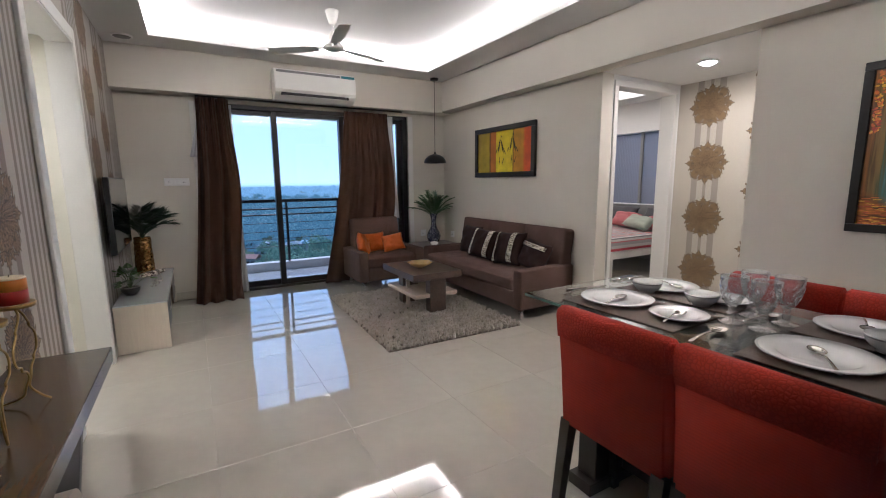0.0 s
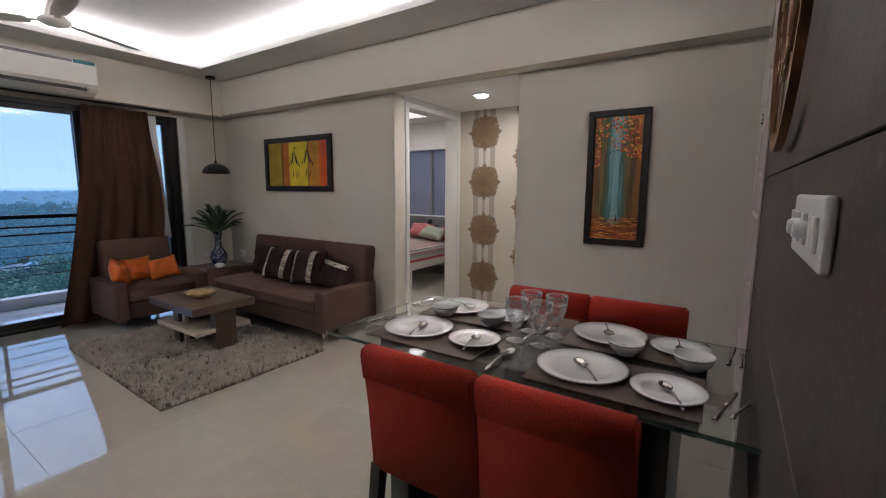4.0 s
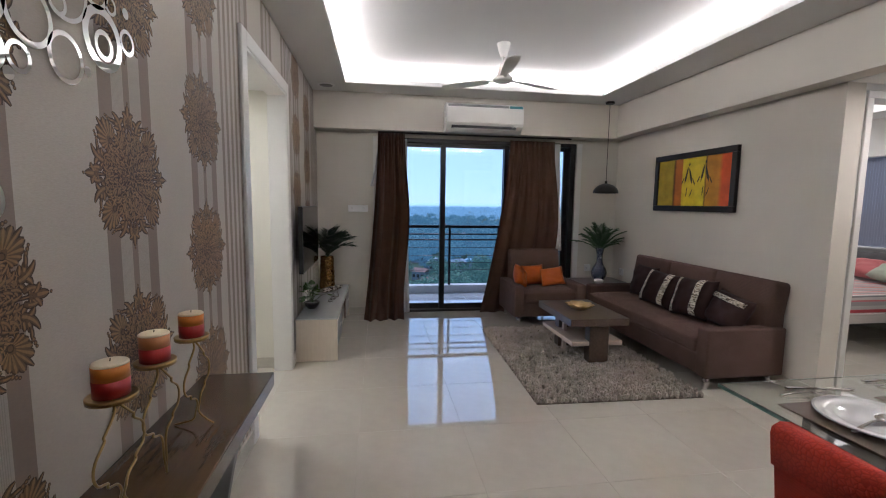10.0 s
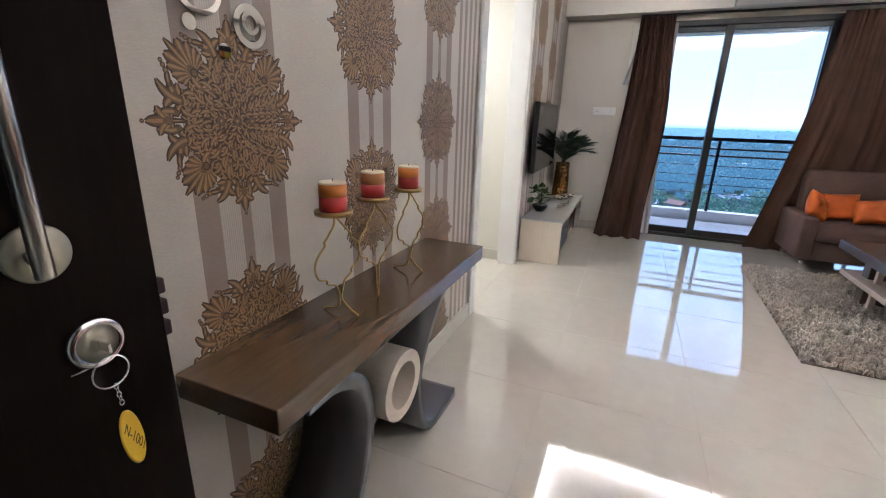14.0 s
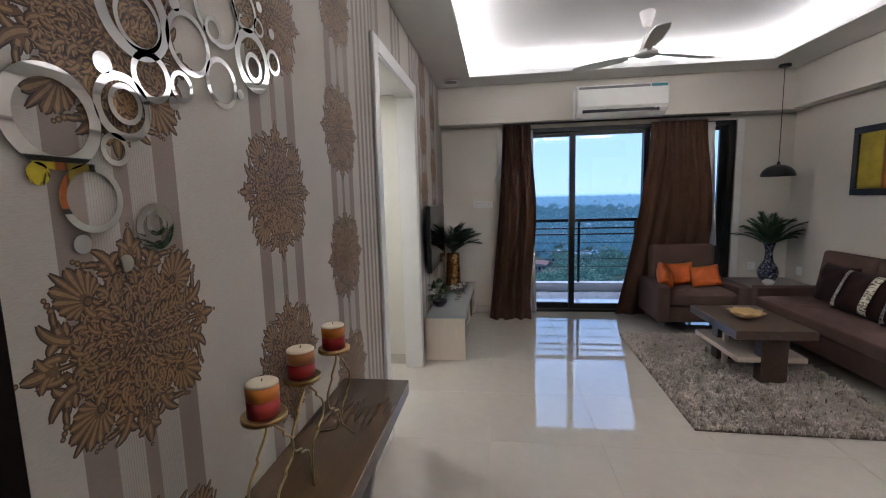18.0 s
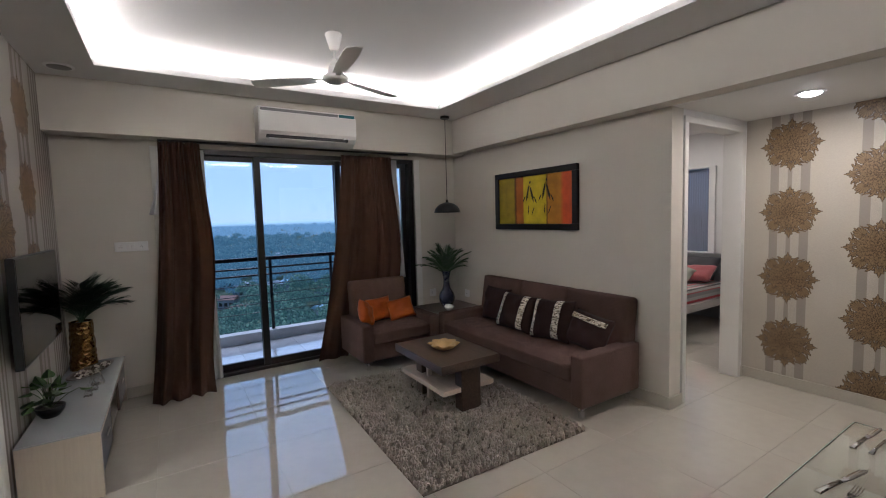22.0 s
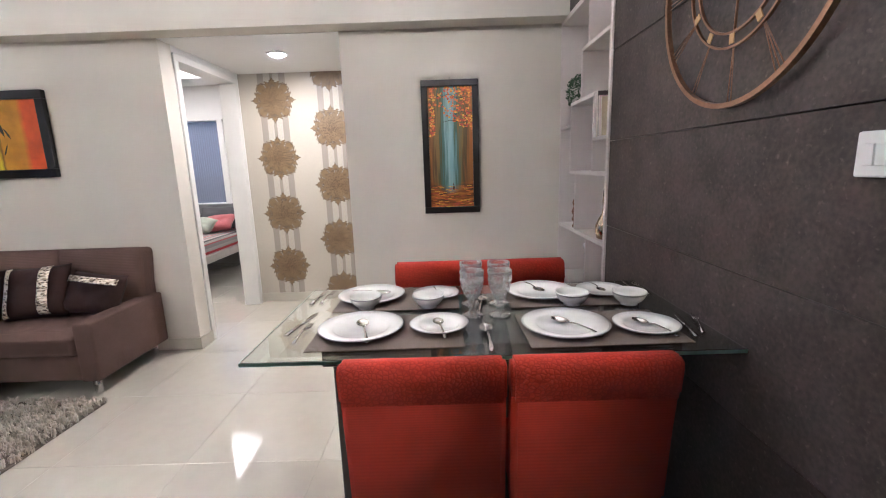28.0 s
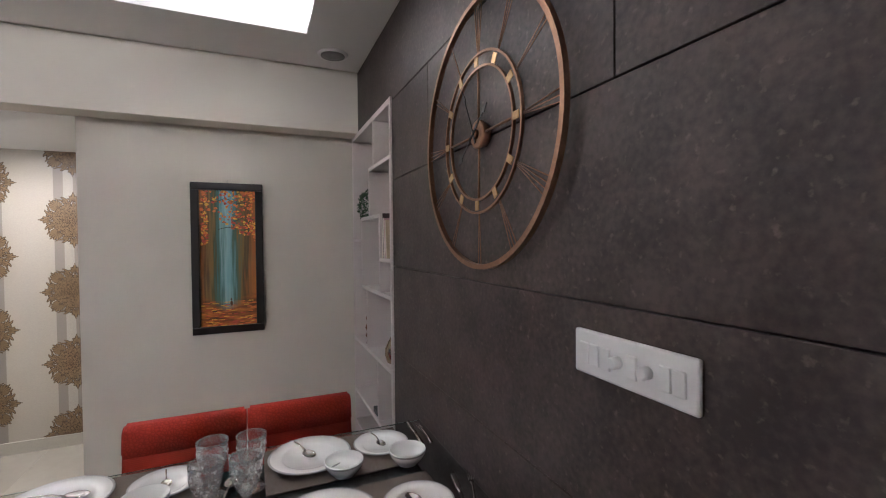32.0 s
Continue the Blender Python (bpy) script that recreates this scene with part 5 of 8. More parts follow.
part("label_strip", bm, M["teal"], ac, "teal label strip")
bm = B()
box(bm, 0.30, 0.32, -0.21, -0.196, 0.055, 0.07, 0.002, 1)
part("button", bm, M["plastic_white"], ac)
bm = B()
box(bm, 0.34, 0.365, -0.208, -0.194, 0.055, 0.066, 0.002, 1)
part("button", bm, M["plastic_white"], ac)

# ceiling fan
fan = thing("ceiling_fan", (1.365, 3.99, SLAB), "white three-blade ceiling fan under the lit cove", "ceiling fan")
bm = B()
lathe(bm, [(0.052, -0.004), (0.055, -0.008), (0.051, -0.03), (0.037, -0.08), (0.031, -0.10), (0.026, -0.112), (0.012, -0.114)][::-1], 30)
part("canopy", bm, M["ac_white"], fan)
bm = B()
tube(bm, [(0, 0, -0.10), (0, 0, -0.19)], 0.008, 12)
part("downrod", bm, M["ac_white"], fan)
bm = B()
lathe(bm, [(0.014, -0.165), (0.02, -0.17), (0.034, -0.20), (0.044, -0.235), (0.052, -0.262), (0.072, -0.276), (0.086, -0.288), (0.084, -0.304), (0.062, -0.316), (0.03, -0.32)][::-1], 32)
part("motor", bm, M["ac_white"], fan)
for k, a in enumerate((22, 142, 262)):
    bm = B()
    box(bm, 0.08, 0.16, -0.015, 0.015, -0.296, -0.290, 0.001, 1)
    arm_ = part("blade_arm", bm, M["ac_white"], fan)
    arm_.rotation_euler = (0, 0, radians(a))
    bm = B()
    o = [(0.14, -0.045), (0.30, -0.058), (0.50, -0.06), (0.575, -0.05), (0.585, 0.0), (0.57, 0.045), (0.45, 0.055), (0.28, 0.05), (0.14, 0.035)]
    prism(bm, o, 0.004, m=Matrix.Translation((0, 0, -0.296)) @ Matrix.Rotation(radians(9), 4, "X"))
    bl = part("blade", bm, M["ac_white"], fan)
    bl.rotation_euler = (0, 0, radians(a))

# pendant lamp
pend = thing("pendant_lamp", (2.955, 5.10, CEIL), "black dome pendant lamp hanging in the corner", "pendant lamp")
bm = B()
lathe(bm, [(0.045, -0.025), (0.05, -0.018), (0.05, 0)], 22)
part("ceiling_rose", bm, M["black"], pend)
bm = B()
tube(bm, [(0, 0, -0.02), (0, 0, -0.92)], 0.0035, 8)
part("cable", bm, M["black"], pend)
bm = B()
pr = [(0.142 * math.sin(a), -1.035 + 0.112 * math.cos(a)) for a in (math.pi / 2 * k / 9 for k in range(1, 10))]
lathe(bm, [(0.012, -0.895), (0.014, -0.92)] + pr + [(0.138, -1.035)] + [(r * 0.965, z - 0.003) for r, z in pr[::-1][1:]], 36, cap=False)
part("shade", bm, M["black"], pend)

# switch and socket plates
def plate(name, m, w, h, label, category, mods=()):
    t = thing(name, (0, 0, 0), label, category)
    t.matrix_basis = m
    bm = B()
    box(bm, -w / 2, w / 2, -0.012, 0, -h / 2, h / 2, 0.005, 3)
    part("plate", bm, M["plastic_white"], t, smooth=False)
    for kind, x, s in mods:
        bm = B()
        if kind == "rocker":
            box(bm, x - s / 2, x + s / 2, -0.0165, -0.012, -h * 0.24, h * 0.24, 0.0015, 1, m=Matrix.Rotation(radians(2), 4, "X"))
            part("rocker", bm, M["plastic_white"], t)
        elif kind == "knob":
            lathe(bm, [(s, 0), (s, 0.012), (s * 0.8, 0.016)], 20)
            bmesh.ops.transform(bm, matrix=Matrix.Translation((x, -0.012, 0)) @ Matrix.Rotation(radians(90), 4, "X"), verts=bm.verts)
            part("dimmer_knob", bm, M["plastic_white"], t)
        else:
            for dx, dz in ((-0.007, -0.005), (0.007, -0.005), (0, 0.009)):
                tube(bm, [(x + dx, -0.0115, dz), (x + dx, -0.0132, dz)], 0.0028, 8)
            part("socket_hole", bm, M["black"], t)
    return t


plate("switch_plate", pose(0.100, NY, 1.245), 0.225, 0.078, "white socket and switch plate on the wall", "switch plate", (("socket", -0.07, 0), ("rocker", -0.02, 0.022), ("rocker", 0.01, 0.022), ("socket", 0.065, 0)))
plate("wall_socket", pose(2.95, NY, 0.53), 0.085, 0.085, "white wall socket with a dark sensor near the vase", "socket", (("rocker", 0.015, 0.02), ("socket", -0.012, 0)))
plate("wall_socket", pose(EX, 5.22, 0.51, 0, 0, -90), 0.085, 0.085, "white wall socket beside the sofa", "socket", (("socket", 0, 0),))
plate("switch_plate", pose(-0.75, 3.84, 1.24), 0.085, 0.085, "white light switch in the passage", "switch plate", (("rocker", 0, 0.03),))

# ceiling loudspeakers
for x, y, lab in ((-0.187, 4.99, "near the curtain"), (2.93, 0.363, "above the dining shelf")):
    sp = thing("ceiling_speaker", (x, y, CEIL), "round white ceiling loudspeaker " + lab, "loudspeaker", "ceiling speakers")
    bm = B()
    lathe(bm, [(0.066, -0.008), (0.071, -0.012), (0.079, -0.009), (0.082, 0)], 36)
    part("rim", bm, M["plastic_white"], sp)
    bm = B()
    lathe(bm, [(0.030, -0.012), (0.065, -0.010), (0.065, -0.0065)], 36)
    part("grille", bm, M["grey"], sp)

# abstract picture over the sofa
def framed(name, m, w, h, fw, depth, label, canvas):
    t = thing(name, (0, 0, 0), label, "painting")
    t.matrix_basis = m
    for x0, x1, z0, z1 in ((-w / 2, w / 2, h / 2 - fw, h / 2), (-w / 2, w / 2, -h / 2, -h / 2 + fw), (-w / 2, -w / 2 + fw, -h / 2 + fw, h / 2 - fw), (w / 2 - fw, w / 2, -h / 2 + fw, h / 2 - fw)):
        bm = B()
        box(bm, x0, x1, -depth, 0, z0, z1, 0.004, 2)
        part("frame_bar", bm, M["frame_wood"], t, "black wooden frame")
    bm = B()
    box(bm, -w / 2 + fw - 0.002, w / 2 - fw + 0.002, -depth * 0.55, -0.002, -h / 2 + fw - 0.002, h / 2 - fw + 0.002)
    part("canvas", bm, canvas, t)
    return t


M["frame_wood"] = mat("black_lacquer_frame", (0.012, 0.010, 0.010), 0.35, vary=0.15)


def band_canvas(name, stops, distort):
    m, nt, p = base_mat(name)
    tc = N(nt, "ShaderNodeTexCoord")
    sep = N(nt, "ShaderNodeSeparateXYZ")
    nt.links.new(tc.outputs["Generated"], sep.inputs[0])
    noi = N(nt, "ShaderNodeTexNoise")
    noi.inputs["Scale"].default_value, noi.inputs["Detail"].default_value = 22.0, 6.0
    nt.links.new(tc.outputs["Object"], noi.inputs["Vector"])
    a = N(nt, "ShaderNodeMath")
    a.operation = "MULTIPLY_ADD"
    a.inputs[1].default_value = distort
    nt.links.new(noi.outputs[0], a.inputs[0])
    nt.links.new(sep.outputs[0], a.inputs[2])
    r = N(nt, "ShaderNodeValToRGB")
    els = r.color_ramp.elements
    els[0].position, els[0].color = stops[0][0], rgba(stops[0][1])
    els[1].position, els[1].color = stops[-1][0], rgba(stops[-1][1])
    for pos, c in stops[1:-1]:
        els.new(pos).color = rgba(c)
    nt.links.new(a.outputs[0], r.inputs[0])
    hsv = N(nt, "ShaderNodeHueSaturation")
    n2 = N(nt, "ShaderNodeTexNoise")
    n2.inputs["Scale"].default_value, n2.inputs["Detail"].default_value = 9.0, 7.0
    nt.links.new(tc.outputs["Object"], n2.inputs["Vector"])
    mr = N(nt, "ShaderNodeMapRange")
    mr.inputs["To Min"].default_value, mr.inputs["To Max"].default_value = 0.45, 1.5
    nt.links.new(n2.outputs[0], mr.inputs[0])
    nt.links.new(mr.outputs[0], hsv.inputs["Value"])
    nt.links.new(r.outputs[0], hsv.inputs["Color"])
    nt.links.new(hsv.outputs[0], p.inputs["Base Color"])
    p.inputs["Roughness"].default_value = 0.5
    return m


YEL, OLI, ORA, RED_, OCH = (0.62, 0.48, 0.012), (0.33, 0.24, 0.012), (0.42, 0.11, 0.012), (0.55, 0.075, 0.012), (0.45, 0.20, 0.012)
M["abstract"] = band_canvas("abstract_canvas", [(0.0, OLI), (0.24, OLI), (0.265, (0.10, 0.03, 0.008)), (0.29, ORA), (0.375, ORA), (0.385, YEL), (0.68, YEL), (0.70, (0.12, 0.05, 0.01)), (0.715, OCH), (0.86, OCH), (0.90, RED_), (1.0, RED_)], 0.02)
pic = framed("painting", pose(EX - 0.002, 4.106, 1.552, 0, 0, -90), 1.066, 0.562, 0.055, 0.035, "black-framed abstract painting in yellow and orange over the sofa", M["abstract"])
for cx, cz in ((-0.035, 0.02), (0.175, 0.03)):
    for dx, dz, ln, an, wd in ((-0.030, 0.045, 0.17, 76, 0.012), (0.026, 0.035, 0.17, 108, 0.013), (-0.078, -0.01, 0.075, 62, 0.007), (0.070, -0.02, 0.085, 118, 0.007), (-0.020, -0.115, 0.10, 84, 0.006), (0.040, -0.125, 0.09, 66, 0.006), (0.004, 0.145, 0.030, 80, 0.010)):
        a = radians(an)
        d = Vector((math.cos(a), 0, math.sin(a)))
        c = Vector((cx + dx, -0.0205, cz + dz))
        n_ = Vector((-d.z, 0, d.x))
        bm = B()
        vs = [bm.verts.new(c + d * (t - 0.5) * ln + n_ * w * wd) for t, w in ((0, 0.2), (0.3, 1.0), (0.8, 0.7), (1, 0.15), (0.8, -0.7), (0.3, -1.0))]
        bm.faces.new(vs)
        part("brush_stroke", bm, M["black"], pic, "black brush stroke")

# ---- dining corner ----
table = thing("dining_table", (0, 0, 0), "glass-topped dining table on a dark wooden base, laid for a meal", "dining table")
TXA, TXB, TYA, TYB, TZ = 1.388, 2.075, 0.165, 1.527, 0.763
bm = B()
box(bm, TXA, TXB, TYA, TYB, TZ - 0.012, TZ, 0.002, 2)
top = part("glass_top", bm, M["table_glass"], table, "clear glass top with green edges")
bm = B()
for b in ((TXA - 0.0012, TXA - 0.0002, TYA, TYB), (TXB + 0.0002, TXB + 0.0012, TYA, TYB), (TXA, TXB, TYB + 0.0002, TYB + 0.0012), (TXA, TXB, TYA - 0.0012, TYA - 0.0002)):
    box(bm, *b, TZ - 0.011, TZ - 0.001)
part("glass_edge", bm, M["glass_edge"], top)
for yb in (0.36, 1.22):
    bm = B()
    box(bm, 1.50, 1.95, yb, yb + 0.09, 0.05, 0.70, 0.003, 1)
    leg_ = part("leg", bm, M["dark_wood"], table)
    bm = B()
    box(bm, 1.46, 1.99, yb - 0.012, yb + 0.102, 0, 0.05, 0.003, 1)
    part("foot", bm, M["dark_wood"], leg_)
bm = B()
box(bm, 1.66, 1.79, 0.45, 1.22, 0.05, 0.70, 0.003, 1)
part("centre_panel", bm, M["dark_wood"], table)
bm = B()
box(bm, 1.48, 1.97, 0.30, 1.335, 0.70, TZ - 0.0135, 0.003, 1)
part("top_frame", bm, M["dark_wood"], table)

# chairs
def emboss_mat():
    m, nt, p = base_mat("red_embossed_cloth")
    tc = N(nt, "ShaderNodeTexCoord")
    v = N(nt, "ShaderNodeTexVoronoi")
    v.feature = "DISTANCE_TO_EDGE"
    v.inputs["Scale"].default_value = 85.0
    nt.links.new(tc.outputs["Object"], v.inputs["Vector"])
    noi = N(nt, "ShaderNodeTexNoise")
    noi.inputs["Scale"].default_value, noi.inputs["Detail"].default_value = 160.0, 3.0
    nt.links.new(tc.outputs["Object"], noi.inputs["Vector"])
    # grooves of the embossing get a darker red, crease shade put into the colour
    r = N(nt, "ShaderNodeValToRGB")
    r.color_ramp.elements[0].position, r.color_ramp.elements[0].color = 0.02, (0.29, 0.025, 0.014, 1)
    r.color_ramp.elements[1].position, r.color_ramp.elements[1].color = 0.16, (0.375, 0.034, 0.018, 1)
    nt.links.new(v.outputs[0], r.inputs[0])
    nt.links.new(r.outputs[0], p.inputs["Base Color"])
    p.inputs["Roughness"].default_value = 0.85
    p.inputs["Specular IOR Level"].default_value = 0.2
    b = N(nt, "ShaderNodeBump")
    b.inputs["Strength"].default_value, b.inputs["Distance"].default_value = 0.6, 0.003
    nt.links.new(v.outputs[0], b.inputs["Height"])
    b2 = N(nt, "ShaderNodeBump")
    b2.inputs["Strength"].default_value, b2.inputs["Distance"].default_value = 0.2, 0.001
    nt.links.new(noi.outputs[0], b2.inputs["Height"])
    nt.links.new(b.outputs[0], b2.inputs["Normal"])
    nt.links.new(b2.outputs[0], p.inputs["Normal"])
    return m


M["emboss"] = emboss_mat()
chair = thing("dining_chair", (1.372, 1.035, 0), "red upholstered dining chair with dark wooden legs at the table", "chair", "red chairs round the table")
W2 = 0.205
bm = B()
o = [(-0.055, 0.36), (-0.075, 0.585), (-0.098, 0.765), (-0.094, 0.787), (-0.075, 0.797), (-0.045, 0.793), (-0.028, 0.777), (-0.024, 0.755), (0.005, 0.565), (0.018, 0.42), (0.018, 0.36)]
prism(bm, o, 2 * W2, m=Matrix.Translation((0, W2, 0)) @ Matrix(((1, 0, 0, 0), (0, 0, -1, 0), (0, 1, 0, 0), (0, 0, 0, 1))))
bmesh.ops.recalc_face_normals(bm, faces=bm.faces)
bmesh.ops.bevel(bm, geom=[e for e in bm.edges if abs(abs(e.verts[0].co.y) - W2) < 1e-4 and abs(e.verts[0].co.y - e.verts[1].co.y) < 1e-5], offset=0.016, segments=3, affect="EDGES")
part("backrest", bm, M["red"], chair, smooth=True)
bm = B()
o2 = [(-0.0897, 0.69), (-0.0992, 0.766), (-0.0950, 0.7882), (-0.075, 0.7984), (-0.0446, 0.7944), (-0.0270, 0.7776), (-0.0228, 0.755), (-0.0125, 0.69), (-0.05, 0.70)]
prism(bm, o2, 2 * W2 + 0.002, m=Matrix.Translation((0, W2 + 0.001, 0)) @ Matrix(((1, 0, 0, 0), (0, 0, -1, 0), (0, 1, 0, 0), (0, 0, 0, 1))))
bmesh.ops.recalc_face_normals(bm, faces=bm.faces)
bmesh.ops.bevel(bm, geom=[e for e in bm.edges if abs(abs(e.verts[0].co.y) - W2 - 0.001) < 1e-4 and abs(e.verts[0].co.y - e.verts[1].co.y) < 1e-5], offset=0.009, segments=4, affect="EDGES")
part("head_roll", bm, M["emboss"], chair, "embossed red top roll", smooth=True)
bm = B()
box(bm, -0.02, 0.25, -W2 + 0.003, W2 - 0.003, 0.37, 0.445, 0.022, 3)
part("seat", bm, M["red"], chair, smooth=True)
for x, y, dx in ((-0.035, -W2 + 0.025, -0.05), (-0.035, W2 - 0.025, -0.05), (0.225, -W2 + 0.03, 0.0), (0.225, W2 - 0.03, 0.0)):
    bm = B()
    lo, hi = 0.016, 0.021
    vs = [bm.verts.new((x + (dx if z == 0 else 0) + sx * (lo if z == 0 else hi), y + sy * (lo if z == 0 else hi), z)) for z in (0.0, 0.372) for sx, sy in ((-1, -1), (1, -1), (1, 1), (-1, 1))]
    for q in ((3, 2, 1, 0), (4, 5, 6, 7), (0, 1, 5, 4), (1, 2, 6, 5), (2, 3, 7, 6), (3, 0, 4, 7)):
        bm.faces.new([vs[k] for k in q])
    part("leg", bm, M["dark_wood"], chair, "dark wooden leg")
copy_thing(chair, pose(1.372, 0.612, 0))
copy_thing(chair, pose(2.335, 1.017, 0, 0, 0, 180))
copy_thing(chair, pose(2.335, 0.602, 0, 0, 0, 180))

# table ware
GZ0 = TZ + 0.0006
MZ = GZ0 + 0.003
for x0, x1, y0, y1 in ((1.445, 1.72, 0.925, 1.375), (1.43, 1.705, 0.295, 0.745), (1.775, 2.05, 0.93, 1.38), (1.765, 2.04, 0.30, 0.75)):
    t = thing("placemat", ((x0 + x1) / 2, (y0 + y1) / 2, GZ0), "woven taupe placemat on the glass table", "placemat", "placemats on the table", rz=1.0)
    bm = B()
    a, b = (x1 - x0) / 2, (y1 - y0) / 2
    box(bm, -a, a, -b, b, 0, 0.003, 0.001, 1)
    part("mat", bm, M["placemat"], t)


def plate_thing(x, y, r, z=MZ):
    t = thing("dinner_plate" if r > 0.11 else "side_plate", (x, y, z), "white porcelain plate with a silver rim on a placemat", "plate", "plates on the table")
    bm = B()
    lathe(bm, [(r * 0.52, 0), (r * 0.56, 0.0015), (r * 0.66, 0.008), (r * 0.98, 0.0155), (r * 0.955, 0.0175), (r * 0.70, 0.0125), (r * 0.655, 0.0105), (r * 0.60, 0.0060), (0.001, 0.005)], 48)
    body = part("body", bm, M["porcelain"], t)
    bm = B()
    lathe(bm, [(r * 0.95, 0.0178), (r * 0.982, 0.0182), (r * 1.0, 0.0168), (r * 0.985, 0.0148)], 48, cap=False)
    part("rim", bm, M["silver_rim"], body, "silver rim")
    return t


def bowl_thing(x, y, r=0.057, z=MZ):
    t = thing("soup_bowl", (x, y, z), "white porcelain bowl with a silver rim", "bowl", "bowls on the table")
    bm = B()
    lathe(bm, [(r * 0.52, 0), (r * 0.50, 0.006), (r * 0.78, 0.015), (r * 0.95, 0.031), (r, 0.047), (r * 0.965, 0.047), (r * 0.91, 0.032), (r * 0.73, 0.018), (r * 0.3, 0.011), (0.001, 0.0105)], 40)
    body = part("body", bm, M["porcelain"], t)
    bm = B()
    lathe(bm, [(r * 0.980, 0.0385), (r * 1.006, 0.0390), (r * 1.010, 0.0430), (r * 0.990, 0.0434)], 40, cap=False)
    part("rim", bm, M["silver_rim"], body, "silver rim")


def flat_bar(bm, pts, widths, th=0.0022):
    rows = []
    for (x, y, z), w in zip(pts, widths):
        rows.append([bm.verts.new(v) for v in ((x, y - w, z), (x, y + w, z), (x, y + w * 0.8, z + th), (x, y - w * 0.8, z + th))])
    for a, b in zip(rows, rows[1:]):
        for k in range(4):
            f = bm.faces.new((a[k], a[(k + 1) % 4], b[(k + 1) % 4], b[k]))
            f.smooth = True
    bm.faces.new(rows[0][::-1])
    bm.faces.new(rows[-1])


def spoon(x, y, z, rz, s=1.0, tilt=0.0):
    t = thing("spoon", (x, y, z), "polished steel spoon on the laid table", "spoon", "spoons on the table")
    t.matrix_basis = pose(x, y, z, 0, tilt, rz)
    bm = B()
    flat_bar(bm, [(0.02 * s, 0, 0.008), (0.05 * s, 0, 0.012), (0.10 * s, 0, 0.009), (0.135 * s, 0, 0.003), (0.145 * s, 0, 0.002)], [0.0035 * s, 0.003 * s, 0.004 * s, 0.0075 * s, 0.004 * s])
    part("handle", bm, M["cutlery"], t)
    bm = B()

    def bowlf(u, v):
        a, r = u * 6.2832, 0.02 + 0.98 * v
        px, py = -0.012 * s + 0.034 * s * r * math.cos(a) * (1.0 if math.cos(a) < 0 else 0.95), 0.0195 * s * r * math.sin(a)
        return px, py, 0.009 * s * r * r + 0.001
    sheet(bm, bowlf, 28, 7)
    bmesh.ops.remove_doubles(bm, verts=bm.verts, dist=0.00005)
    bmesh.ops.solidify(bm, geom=list(bm.faces), thickness=-0.0012)
    part("bowl", bm, M["cutlery"], t)


def fork(x, y, z, rz, s=1.0):
    t = thing("fork", (x, y, z), "polished steel fork on the glass table", "fork", "forks on the table")
    t.matrix_basis = pose(x, y, z, 0, 0, rz)
    bm = B()
    flat_bar(bm, [(0.0, 0, 0.004), (0.03 * s, 0, 0.008), (0.09 * s, 0, 0.006), (0.125 * s, 0, 0.001)], [0.009 * s, 0.003 * s, 0.004 * s, 0.007 * s])
    part("handle", bm, M["cutlery"], t)
    for k in range(4):
        bm = B()
        yy = (-0.0085 + 0.00567 * k) * s
        flat_bar(bm, [(-0.055 * s, yy, 0.005), (-0.03 * s, yy, 0.002), (0.002 * s, yy * 0.9, 0.004)], [0.0008, 0.0014 * s, 0.0016 * s], 0.0016)
        part("tine", bm, M["cutlery"], t)


def knife(x, y, z, rz, s=1.0):
    t = thing("table_knife", (x, y, z), "polished steel table knife on the glass", "knife", "knives on the table")
    t.matrix_basis = pose(x, y, z, 0, 0, rz)
    bm = B()
    flat_bar(bm, [(0.0, 0, 0), (0.05 * s, 0, 0.001), (0.095 * s, 0, 0)], [0.0045 * s, 0.0055 * s, 0.007 * s], 0.005)
    part("handle", bm, M["cutlery"], t)
    bm = B()
    flat_bar(bm, [(-0.11 * s, 0.003, 0.0015), (-0.095 * s, 0, 0.0012), (-0.03 * s, 0, 0.0012), (0.0, 0, 0.0012)], [0.0015, 0.0085 * s, 0.008 * s, 0.004 * s], 0.0014)
    part("blade", bm, M["cutlery"], t)


